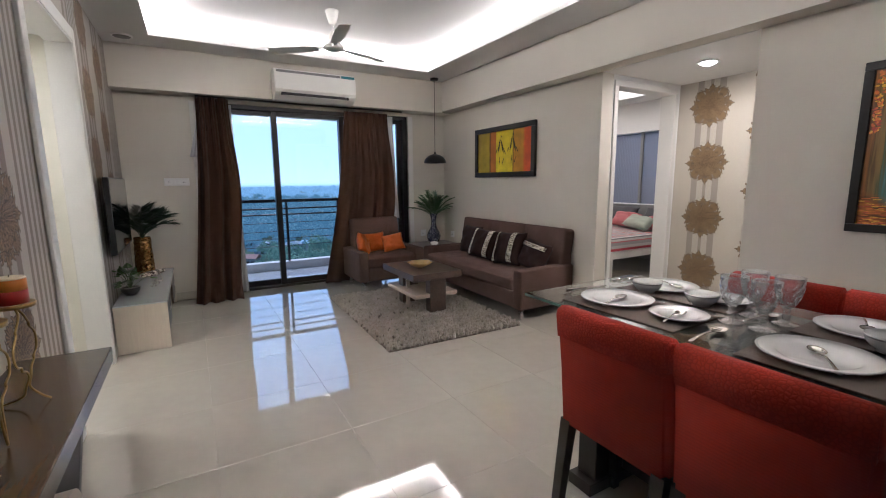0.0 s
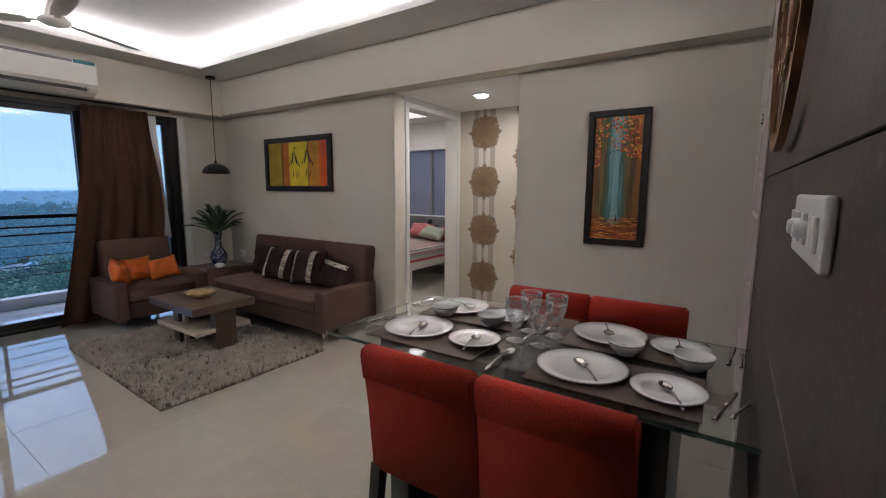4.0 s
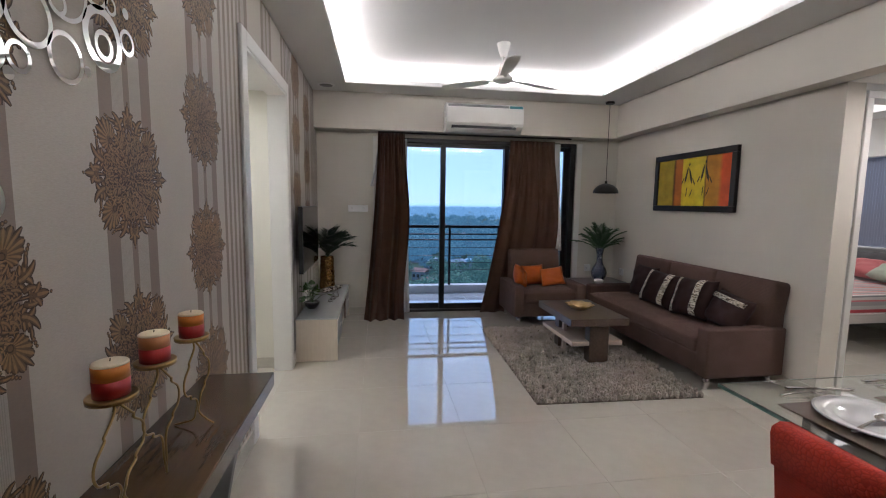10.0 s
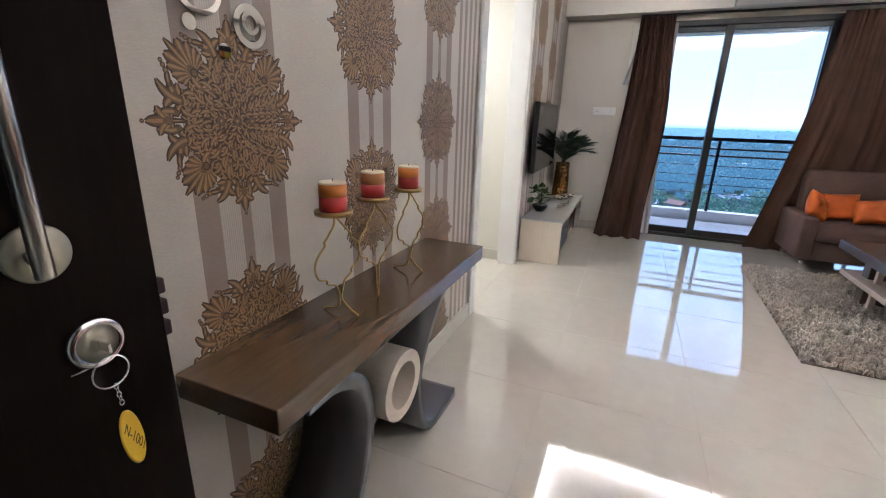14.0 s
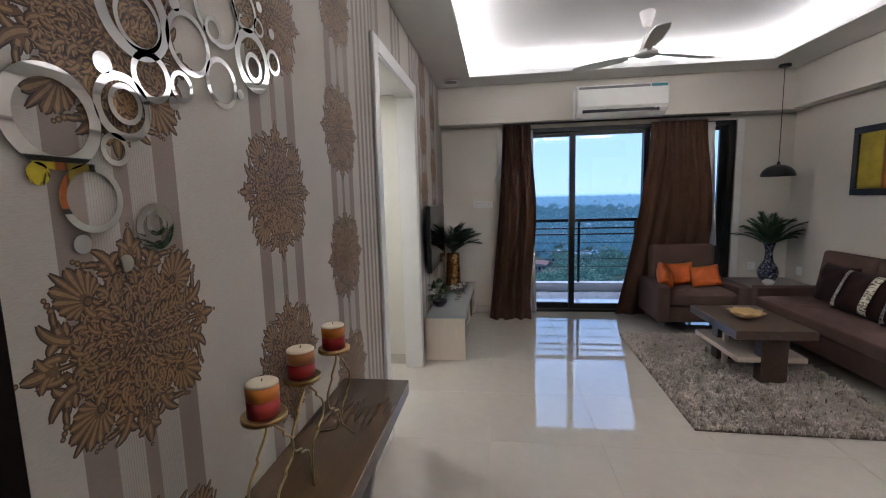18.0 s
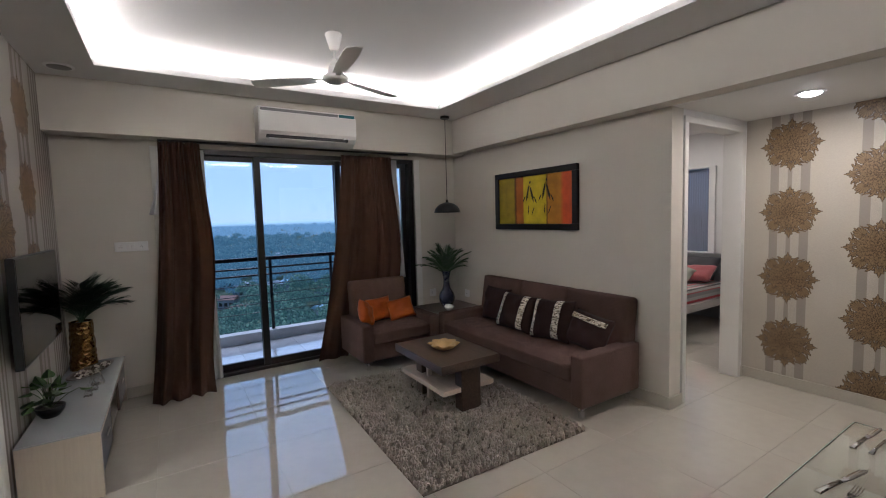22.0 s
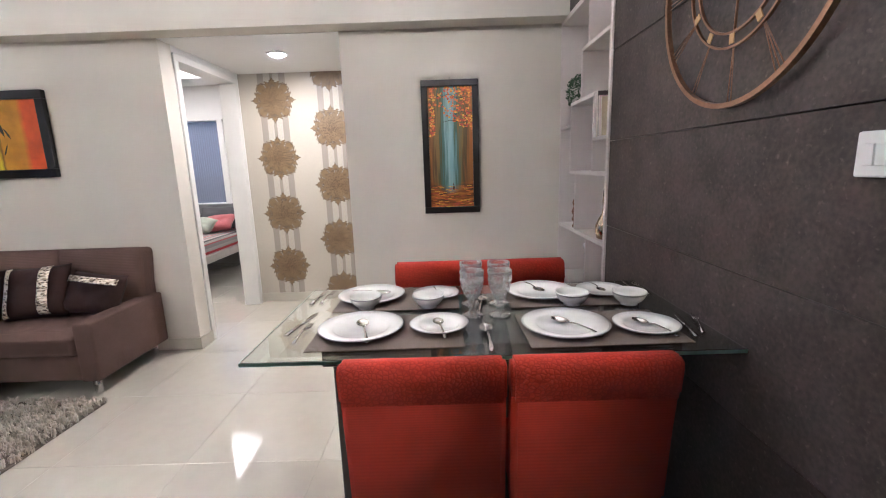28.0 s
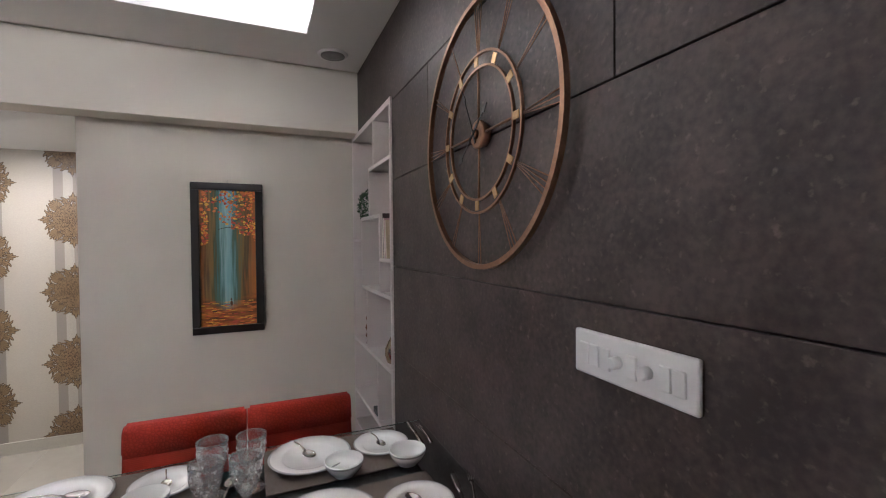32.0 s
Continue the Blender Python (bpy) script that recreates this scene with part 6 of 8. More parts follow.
def goblet(x, y):
    t = thing("goblet", (x, y, GZ0), "cut-crystal goblet on the glass table", "goblet", "crystal goblets")
    t.scale = (1.04, 1.04, 0.94)
    bm = B()
    lathe(bm, [(0.034, 0.0), (0.0355, 0.002), (0.0345, 0.0045), (0.020, 0.009), (0.0105, 0.015), (0.0085, 0.024), (0.0140, 0.030), (0.0145, 0.034), (0.0085, 0.040), (0.0095, 0.050), (0.013, 0.0565)], 40)
    part("stem", bm, M["crystal"], t)
    bm = B()
    rows = [(0.006, 0.0565), (0.0145, 0.061), (0.0205, 0.070), (0.0255, 0.081), (0.0295, 0.093), (0.0325, 0.105), (0.035, 0.117), (0.0368, 0.129), (0.0382, 0.148), (0.039, 0.165)]
    seg, rings = 24, []
    for k, (r, z) in enumerate(rows):
        cut = 0.055 if 2 <= k <= 7 else 0.0
        rings.append([bm.verts.new((r * (1 + cut * (1 if (i + k) % 2 else -1)) * math.cos(2 * math.pi * i / seg), r * (1 + cut * (1 if (i + k) % 2 else -1)) * math.sin(2 * math.pi * i / seg), z)) for i in range(seg)])
    outer = len(rings)
    for r, z in ((0.0378, 0.1655), (0.0366, 0.148), (0.0346, 0.129), (0.0298, 0.105), (0.0226, 0.081), (0.0150, 0.070), (0.004, 0.066)):
        rings.append([bm.verts.new((r * math.cos(2 * math.pi * i / seg), r * math.sin(2 * math.pi * i / seg), z)) for i in range(seg)])
    for k, (a, b) in enumerate(zip(rings, rings[1:])):
        for i in range(seg):
            q = (a[i], a[(i + 1) % seg], b[(i + 1) % seg], b[i])
            if 1 <= k <= 7:
                d = (i + k) % 2
                bm.faces.new((q[0], q[1], q[2]) if d else (q[0], q[1], q[3]))
                bm.faces.new((q[0], q[2], q[3]) if d else (q[1], q[2], q[3]))
            else:
                bm.faces.new(q).smooth = k >= outer - 2
    bm.faces.new(rings[0][::-1])
    bm.faces.new(rings[-1])
    bmesh.ops.recalc_face_normals(bm, faces=bm.faces)
    part("bowl", bm, M["crystal"], t, "bowl cut in diamonds")


for x, y, r in ((1.594, 1.238, 0.132), (1.598, 0.996, 0.092), (1.572, 0.612, 0.132), (1.548, 0.378, 0.095), (1.935, 1.262, 0.128), (1.925, 1.012, 0.09), (1.925, 0.613, 0.128), (1.912, 0.383, 0.092)):
    plate_thing(x, y, r)
for x, y in ((1.812, 1.262), (1.806, 1.037), (1.786, 0.53), (1.772, 0.335)):
    bowl_thing(x, y)
for x, y in ((1.706, 0.886), (1.704, 0.794), (1.830, 0.882), (1.828, 0.783)):
    goblet(x, y)
PZ = MZ + 0.006
for x, y, rz, s in ((1.605, 1.235, 195, 0.85), (1.605, 0.998, 190, 0.72), (1.585, 0.615, 215, 0.85), (1.56, 0.382, 205, 0.72), (1.955, 1.235, 75, 0.85), (1.93, 1.01, 10, 0.6), (1.94, 0.62, 20, 0.8), (1.92, 0.385, 10, 0.6)):
    spoon(x, y, PZ + 0.001, rz, s * 1.17)
spoon(1.562, 0.853, GZ0, 181, 1.03)
spoon(1.86, 0.84, GZ0, 170, 0.95)
for x, y, rz in ((1.662, 1.450, 170), (1.562, 0.250, 168), (1.965, 1.477, 177), (1.97, 0.240, 176)):
    knife(x, y, GZ0, rz)
for x, y, rz in ((1.615, 1.418, 178), (1.602, 0.196, 159), (1.985, 1.438, 176), (1.985, 0.210, 178)):
    fork(x, y, GZ0, rz, 0.9)

# tall shelf unit beside the brown wall
shelf = thing("display_shelf", (0, 0, 0), "tall pinkish-white open display shelf built into the corner", "shelf unit")
SX0, SX1, FYS, BYS = 2.441, EX - 0.002, 0.192, -0.055


def board(x0, x1, z0, z1, name, y1=FYS):
    bm = B()
    box(bm, x0, x1, BYS, y1, z0, z1, 0.0015, 1)
    part(name, bm, M["shelf"], shelf)


T_ = 0.018
board(SX0 - 0.028, SX0, 0.0, 2.13, "side_panel")
board(SX1 - T_, SX1, 0.0, 2.10, "side_panel")
board(SX0, SX1 - T_, 0.0, 0.06, "plinth", FYS - 0.01)
board(SX0, SX1 - T_, 0.30, 0.318, "shelf_board")
board(SX0, SX1, 2.10, 2.13, "top_panel")
bm = B()
box(bm, SX0, SX1 - T_, BYS - 0.004, BYS, 0.0, 2.10)
part("back_panel", bm, M["shelf"], shelf)
D1, D2, D3, D4, D5, D6 = 2.735, 2.838, 3.03, 2.625, 2.912, 2.69
board(D1, D1 + T_, 1.868, 2.10, "divider")
board(SX0, D2 + T_, 1.848, 1.868, "shelf_board")
board(D2, D2 + T_, 1.605, 1.848, "divider")
board(D4, D3 + T_, 1.585, 1.605, "shelf_board")
board(D3, D3 + T_, 1.205, 1.585, "divider")
board(D4, D4 + T_, 1.205, 1.585, "divider")
board(D3 + T_, SX1 - T_, 1.462, 1.480, "shelf_board")
board(SX0, D4, 1.362, 1.380, "shelf_board")
board(SX0, D3 + T_, 1.185, 1.205, "shelf_board")
board(D5, D5 + T_, 0.855, 1.185, "divider")
board(SX0, SX1 - T_, 0.835, 0.855, "shelf_board")
board(D6, D6 + T_, 0.52, 0.835, "divider")
board(SX0, SX1 - T_, 0.50, 0.52, "shelf_board")

topiary = thing("topiary_ball", (3.150, 0.10, 1.480), "round green topiary plant in a glass vase on the shelf", "plant")
bm = B()
lathe(bm, [(0.03, 0), (0.036, 0.004), (0.042, 0.05), (0.036, 0.10), (0.040, 0.115), (0.036, 0.114), (0.032, 0.10), (0.038, 0.05), (0.03, 0.008)], 24)
part("glass_vase", bm, M["clear"], topiary)
rnd = random.Random(3)
bm = B()
for k in range(520):
    t_, p_a = rnd.random() * 6.283, math.acos(2 * rnd.random() - 1)
    d = Vector((math.sin(p_a) * math.cos(t_), math.sin(p_a) * math.sin(t_), math.cos(p_a)))
    c = Vector((0, 0, 0.20)) + Vector((d.x * 0.085, d.y * 0.085, d.z * 0.105)) * (0.82 + 0.2 * rnd.random())
    s_ = d.orthogonal().normalized() * 0.011
    u_ = (d.cross(s_).normalized() * 0.7 + d * 0.6).normalized() * 0.018
    s_.rotate(Matrix.Rotation(rnd.random() * 6.28, 3, d))
    u_.rotate(Matrix.Rotation(rnd.random() * 6.28, 3, d))
    vs = [bm.verts.new(c + v) for v in (-u_ * 0.5, s_ * 0.6, u_, -s_ * 0.6)]
    bm.faces.new(vs)
part("foliage", bm, M["leaf"], topiary)
M["book_a"], M["book_b"], M["book_c"], M["paper"] = mat("cream_cover", (0.62, 0.52, 0.36), 0.6), mat("dark_cover", (0.05, 0.03, 0.03), 0.5), mat("pink_cover", (0.55, 0.36, 0.36), 0.6), mat("paper_edges", (0.66, 0.62, 0.55), 0.8)
for k, (x, w, h, c, an) in enumerate(((2.60, 0.014, 0.205, "book_a", 0), (2.582, 0.012, 0.225, "book_b", 4), (2.555, 0.02, 0.20, "book_c", 5), (2.528, 0.018, 0.19, "book_a", 5))):
    t = thing("book", (x, 0.11, 1.380), "hardback book leaning on the shelf", "book", "books on the shelf")
    t.matrix_basis = pose(x, 0.118, 1.380, 0, an, 0)
    bm = B()
    box(bm, 0, w, -0.075, 0.065, 0.0, h, 0.0015, 1)
    part("cover", bm, M[c], t)
    bm = B()
    box(bm, 0.002, w - 0.002, -0.0745, 0.0655, 0.003, h + 0.0005)
    part("page_block", bm, M["paper"], t)
bottle = thing("gold_bottle", (2.565, 0.14, 0.855), "shiny bronze ornamental bottle on the shelf", "ornament")
bm = B()
lathe(bm, [(0.028, 0), (0.036, 0.006), (0.046, 0.04), (0.044, 0.075), (0.028, 0.11), (0.014, 0.135), (0.011, 0.165), (0.013, 0.205), (0.010, 0.225)], 28)
M["bronze"] = mat("mirror_bronze", (0.42, 0.32, 0.22), 0.08, metal=1.0, vary=0.05, bump=0)
part("body", bm, M["bronze"], bottle)
bm = B()
tube(bm, [(0.0, 0, 0.224), (0.004, 0, 0.25), (0.0, 0, 0.268)], 0.009, 10, radii=[0.011, 0.009, 0.004])
part("stopper", bm, M["dark_wood"], bottle)
orn = thing("wood_ornament", (3.005, 0.156, 0.855), "carved brown wooden ornament on the shelf", "ornament")
bm = B()
lathe(bm, [(0.02, 0), (0.022, 0.01), (0.014, 0.03), (0.026, 0.05), (0.018, 0.075), (0.028, 0.10), (0.016, 0.13), (0.024, 0.155), (0.012, 0.185), (0.003, 0.205)], 14)
M["carved"] = wood_mat("carved_wood", (0.26, 0.12, 0.06), (0.12, 0.05, 0.03), 0.4, axis="Z")
part("body", bm, M["carved"], orn)
st = thing("ball_ornament", (2.79, 0.144, 0.52), "white flower-ball ornament on a black stand", "ornament")
bm = B()
box(bm, -0.04, 0.04, -0.04, 0.04, 0, 0.03, 0.002, 1)
part("base", bm, M["black"], st)
bm = B()
tube(bm, [(-0.012, 0, 0.03), (-0.012, 0, 0.19)], 0.003, 6)
tube(bm, [(0.014, 0, 0.03), (0.014, 0, 0.23)], 0.003, 6)
part("stem", bm, M["black"], st)
for x, z in ((-0.012, 0.212), (0.014, 0.256)):
    bm = B()
    bmesh.ops.create_icosphere(bm, subdivisions=3, radius=0.026, matrix=Matrix.Translation((x, 0, z)))
    for v in bm.verts:
        v.co += (v.co - Vector((x, 0, z))).normalized() * 0.005 * noise.noise(v.co * 90)
    part("ball", bm, M["porcelain"], st, smooth=True)

# wall clock
clock = thing("wall_clock", (1.525, SY, 1.751), "large round open metal wall clock with roman numeral spokes", "clock")


def ring_part(r0, r1, d0, d1, material, name="ring"):
    bm = B()
    annulus(bm, r0, r1, d0, d1, 72, m=Matrix.Rotation(radians(-90), 4, "X"))
    part(name, bm, material, clock)


CK = M["copper"]
ring_part(0.350, 0.3635, 0.014, 0.029, CK, "outer_ring")
ring_part(0.208, 0.214, 0.018, 0.026, CK, "inner_ring")
ring_part(0.172, 0.178, 0.018, 0.026, CK, "inner_ring")
for k in range(12):
    a = radians(90 - 30 * k)
    bm = B()
    box(bm, 0.179, 0.205, -0.010, 0.010, 0.026, 0.029, 0.001, 1, m=Matrix.Rotation(radians(-90), 4, "X") @ Matrix.Rotation(-a, 4, "Z"))
    part("hour_mark", bm, M["brass_plate"], clock, "brass hour plate")
    n_sp = (4, 1, 2, 3, 3, 2, 2, 3, 4, 3, 2, 3)[k]
    for j in range(n_sp):
        off = (j - (n_sp - 1) / 2) * 0.045
        bm = B()
        a2 = a + off * 0.9
        tube(bm, [(0.211 * math.cos(a + off * 0.25), 0.021, 0.211 * math.sin(a + off * 0.25)), (0.344 * math.cos(a2), 0.021, 0.348 * math.sin(a2))], 0.0014, 6)
        part("spoke", bm, CK, clock)
for a in (0, 90, 180, 270):
    bm = B()
    c, s = math.cos(radians(a)), math.sin(radians(a))
    tube(bm, [(0.02 * c, 0.02, 0.02 * s), (0.174 * c, 0.022, 0.174 * s)], 0.0034, 8)
    part("cross_bar", bm, CK, clock)
bm = B()
lathe(bm, [(0.030, 0), (0.038, 0.018), (0.038, 0.026), (0.034, 0.028)], 28)
bmesh.ops.transform(bm, matrix=Matrix.Rotation(radians(-90), 4, "X"), verts=bm.verts)
part("hub", bm, CK, clock)
bm = B()
lathe(bm, [(0.012, 0.028), (0.012, 0.036), (0.010, 0.038)], 28)
bmesh.ops.transform(bm, matrix=Matrix.Rotation(radians(-90), 4, "X"), verts=bm.verts)
part("movement", bm, CK, clock)
for a, L, w in ((38, 0.12, 0.005), (-64, 0.15, 0.0035), (-142, 0.10, 0.0035)):
    bm = B()
    prism(bm, [(-0.03, -w), (L * 0.7, -w * 0.6), (L * 0.75, -w * 2.2), (L, 0), (L * 0.75, w * 2.2), (L * 0.7, w * 0.6), (-0.03, w)], 0.0015, m=Matrix.Translation((0, 0.0385, 0)) @ Matrix.Rotation(radians(-90), 4, "X") @ Matrix.Rotation(radians(a), 4, "Z"))
    part("hand", bm, M["black"], clock, "black clock pointer")
plate("switch_plate", pose(1.026, SY, 1.256, 0, 0, 180), 0.256, 0.083, "white eight-module switch plate with two dimmers on the brown wall", "switch plate",
      tuple(("rocker", x, 0.021) for x in (-0.098, -0.073, -0.045, 0.012, 0.075, 0.1)) + (("knob", -0.02, 0.0105), ("knob", 0.042, 0.0105)))

# forest painting
def forest_canvas():
    m, nt, p = base_mat("forest_canvas")
    tc = N(nt, "ShaderNodeTexCoord")
    sep = N(nt, "ShaderNodeSeparateXYZ")
    nt.links.new(tc.outputs["Generated"], sep.inputs[0])
    mp = N(nt, "ShaderNodeMapping")
    mp.inputs["Scale"].default_value = (30, 1, 1.5)
    nt.links.new(tc.outputs["Object"], mp.inputs[0])
    noi = N(nt, "ShaderNodeTexNoise")
    noi.inputs["Scale"].default_value, noi.inputs["Detail"].default_value = 2.2, 6.0
    nt.links.new(mp.outputs[0], noi.inputs["Vector"])
    a = N(nt, "ShaderNodeMath")
    a.operation = "MULTIPLY_ADD"
    a.inputs[1].default_value = 0.36
    nt.links.new(noi.outputs[0], a.inputs[0])
    b_ = N(nt, "ShaderNodeMath")
    b_.operation = "SUBTRACT"
    b_.inputs[1].default_value = 0.18
    nt.links.new(sep.outputs[0], b_.inputs[0])
    nt.links.new(b_.outputs[0], a.inputs[2])
    r = N(nt, "ShaderNodeValToRGB")
    e = r.color_ramp.elements
    e[0].position, e[0].color = 0.0, (0.30, 0.115, 0.025, 1)
    e[1].position, e[1].color = 1.0, (0.33, 0.105, 0.018, 1)
    for pos, c in ((0.10, (0.11, 0.060, 0.020)), (0.18, (0.23, 0.135, 0.040)), (0.26, (0.075, 0.085, 0.035)), (0.35, (0.060, 0.165, 0.160)), (0.45, (0.27, 0.45, 0.50)), (0.54, (0.20, 0.38, 0.44)), (0.64, (0.055, 0.130, 0.105)), (0.73, (0.19, 0.120, 0.032)), (0.82, (0.085, 0.055, 0.020)), (0.91, (0.27, 0.110, 0.024))):
        e.new(pos).color = rgba(c)
    nt.links.new(a.outputs[0], r.inputs[0])
    # ground at the foot of the picture
    n2 = N(nt, "ShaderNodeTexNoise")
    mp2 = N(nt, "ShaderNodeMapping")
    mp2.inputs["Scale"].default_value = (8, 1, 34)
    nt.links.new(tc.outputs["Object"], mp2.inputs[0])
    nt.links.new(mp2.outputs[0], n2.inputs["Vector"])
    n2.inputs["Scale"].default_value, n2.inputs["Detail"].default_value = 1.5, 5.0
    g = N(nt, "ShaderNodeValToRGB")
    ge = g.color_ramp.elements
    ge[0].position, ge[0].color = 0.3, (0.05, 0.022, 0.008, 1)
    ge[1].position, ge[1].color = 0.72, (0.55, 0.20, 0.02, 1)
    ge.new(0.5).color = (0.26, 0.075, 0.012, 1)
    nt.links.new(n2.outputs[0], g.inputs[0])
    lim = N(nt, "ShaderNodeMapRange")
    lim.inputs["From Min"].default_value, lim.inputs["From Max"].default_value = 0.10, 0.18
    lim.inputs["To Min"].default_value, lim.inputs["To Max"].default_value = 1.0, 0.0
    dx = N(nt, "ShaderNodeMath")
    dx.operation = "SUBTRACT"
    dx.inputs[1].default_value = 0.45
    nt.links.new(sep.outputs[0], dx.inputs[0])
    ab = N(nt, "ShaderNodeMath")
    ab.operation = "ABSOLUTE"
    nt.links.new(dx.outputs[0], ab.inputs[0])
    vz = N(nt, "ShaderNodeMath")
    vz.operation = "MULTIPLY_ADD"
    vz.inputs[1].default_value = -0.13
    nt.links.new(ab.outputs[0], vz.inputs[0])
    nt.links.new(sep.outputs[2], vz.inputs[2])
    nt.links.new(vz.outputs[0], lim.inputs[0])
    mx = N(nt, "ShaderNodeMix")
    mx.data_type = "RGBA"
    nt.links.new(lim.outputs[0], mx.inputs["Factor"])
    nt.links.new(r.outputs[0], mx.inputs["A"])
    nt.links.new(g.outputs[0], mx.inputs["B"])
    nt.links.new(mx.outputs["Result"], p.inputs["Base Color"])
    p.inputs["Roughness"].default_value = 0.45
    return m


M["forest"] = forest_canvas()
tall = framed("painting", pose(EX - 0.002, 0.918, 1.374, 0, 0, -90), 0.374, 0.864, 0.042, 0.03, "black-framed tall painting of an autumn forest path", M["forest"])
dr = random.Random(21)
for k, (c, n, lab) in enumerate((((0.62, 0.17, 0.035), 230, "orange"), ((0.74, 0.42, 0.05), 110, "yellow"), ((0.42, 0.070, 0.038), 120, "red"))):
    bm = B()
    for _ in range(n):
        if dr.random() < 0.72:
            u, w_ = dr.random() ** 0.45, dr.random() ** 1.3
            x, z = -0.13 + 0.275 * u, 0.385 - (0.30 * w_) * (0.35 + 0.65 * u)
            if dr.random() < 0.25:
                x, z = -0.135 + 0.03 * dr.random(), 0.38 - 0.3 * dr.random()
            sx, sz = 0.004 + 0.009 * dr.random() ** 2, 0.003 + 0.006 * dr.random()
        else:
            x, z = -0.14 + 0.28 * dr.random(), -0.39 + 0.14 * dr.random() ** 1.5
            sx, sz = 0.011 + 0.014 * dr.random(), 0.0025
        q = [bm.verts.new((x + sx * math.cos(t), -0.0175 - 0.0004 * dr.random(), z + sz * math.sin(t))) for t in (6.283 * i / 7 for i in range(7))]
        bm.faces.new(q)
    tagged(part("paint_daub", bm, mat("paint_" + lab, c, 0.5, vary=0.35, scale=60), tall, lab + " leaf daubs"), kind="stuff")
bm = B()
for x, z, w, h in ((0.012, -0.262, 0.0065, 0.016), (0.011, -0.238, 0.0038, 0.006)):
    bm.faces.new([bm.verts.new((x + w * math.cos(t), -0.0183, z + h * math.sin(t))) for t in (6.283 * i / 10 for i in range(10))])
part("paint_stroke", bm, mat("paint_umber", (0.09, 0.035, 0.012), 0.5, vary=0.2), tall, "small dark brush stroke")
for pts in ([(-0.10, 0.335), (-0.06, 0.325), (-0.01, 0.342), (0.05, 0.318), (0.10, 0.325)], [(0.14, 0.22), (0.09, 0.235), (0.03, 0.21)], [(-0.05, 0.165), (0.0, 0.178), (0.05, 0.170)]):
    bm = B()
    tube(bm, spline([(x, -0.0182, z) for x, z in pts], 6), 0.0016, 5)
    part("paint_stroke", bm, M["dark_wood"], tall, "thin dark painted twig")
bm = B()
tube(bm, [(0, -0.012, 0.439), (0, -0.008, 0.447), (0.006, -0.006, 0.449)], 0.0035, 6)
part("hanger", bm, M["steel"], tall)

# vestibule downlight
dl = thing("downlight", (3.762, 2.19, BZE), "round lit ceiling downlight in the vestibule", "downlight")
bm = B()
annulus(bm, 0.057, 0.078, -0.010, 0.0, 36)
part("rim", bm, M["plastic_white"], dl)
bm = B()
lathe(bm, [(0.012, -0.027), (0.030, -0.024), (0.046, -0.017), (0.056, -0.0105), (0.0565, -0.002)], 36)
part("diffuser", bm, M["lamp_on"], dl)
dl2 = thing("downlight", (-1.15, 3.30, 2.13), "round lit ceiling downlight in the passage", "downlight")
bm = B()
annulus(bm, 0.07, 0.085, -0.008, 0.0, 36)
part("rim", bm, M["plastic_white"], dl2)
bm = B()
lathe(bm, [(0.07, -0.006), (0.07, -0.002)], 36)
part("diffuser", bm, M["lamp_on"], dl2)

# ---- west wall: television, console, mirrors, entrance door ----
unit = thing("tv_unit", (0, 0, 0), "low cream television unit with a glass top and grey drawers", "tv unit")
UX0, UX1, UY0, UY1, UH = WX + 0.016, -0.008, 3.928, 5.43, 0.352
bm = B()
box(bm, UX0, UX1, UY0, UY0 + 0.03, 0, UH, 0.002, 1)
part("end_panel", bm, M["unit_cream"], unit)
bm = B()
box(bm, UX0, UX1, UY1 - 0.03, UY1, 0, UH, 0.002, 1)
part("end_panel", bm, M["unit_cream"], unit)
bm = B()
box(bm, UX0, UX1, UY0 + 0.03, UY1 - 0.03, UH - 0.03, UH, 0.001, 1)
part("top_board", bm, M["unit_cream"], unit)
bm = B()
box(bm, UX0, UX1 - 0.02, UY0 + 0.03, UY1 - 0.03, 0.10, 0.125, 0.001, 1)
part("shelf", bm, M["unit_cream"], unit)
bm = B()
box(bm, UX0, UX0 + 0.012, UY0 + 0.03, UY1 - 0.03, 0.125, UH - 0.03)
part("back_board", bm, M["wenge"], unit)
for y0, y1, c in ((UY0 + 0.032, UY0 + 0.50, "slate_wood"), (UY1 - 0.52, UY1 - 0.032, "wenge")):
    bm = B()
    box(bm, UX1 - 0.022, UX1 - 0.004, y0, y1, 0.10, UH - 0.034, 0.002, 1)
    d_ = part("drawer_front", bm, M[c], unit)
    bm = B()
    tube(bm, [(UX1 + 0.004, (y0 + y1) / 2 - 0.06, 0.24), (UX1 + 0.004, (y0 + y1) / 2 + 0.06, 0.24)], 0.004, 8)
    part("handle", bm, M["steel"], d_, "steel bar handle")
bm = B()
box(bm, UX0, UX1 + 0.004, UY0 - 0.004, UY1, UH + 0.0005, UH + 0.0085, 0.0015, 1)
part("glass_top", bm, M["top_glass"], unit, "pale back-painted glass top")
UT = UH + 0.009

tv = thing("television", (WX + 0.002, 4.40, 1.0), "flat black television mounted on the wallpapered wall", "television")
bm = B()
box(bm, 0.045, 0.08, -0.445, 0.445, -0.275, 0.275, 0.004, 2)
part("casing", bm, M["black"], tv)
bm = B()
box(bm, 0.0802, 0.082, -0.435, 0.435, -0.262, 0.268)
part("screen", bm, M["screen"], tv)
bm = B()
box(bm, 0, 0.045, -0.12, 0.12, -0.10, 0.10, 0.003, 1)
part("wall_bracket", bm, M["black"], tv)

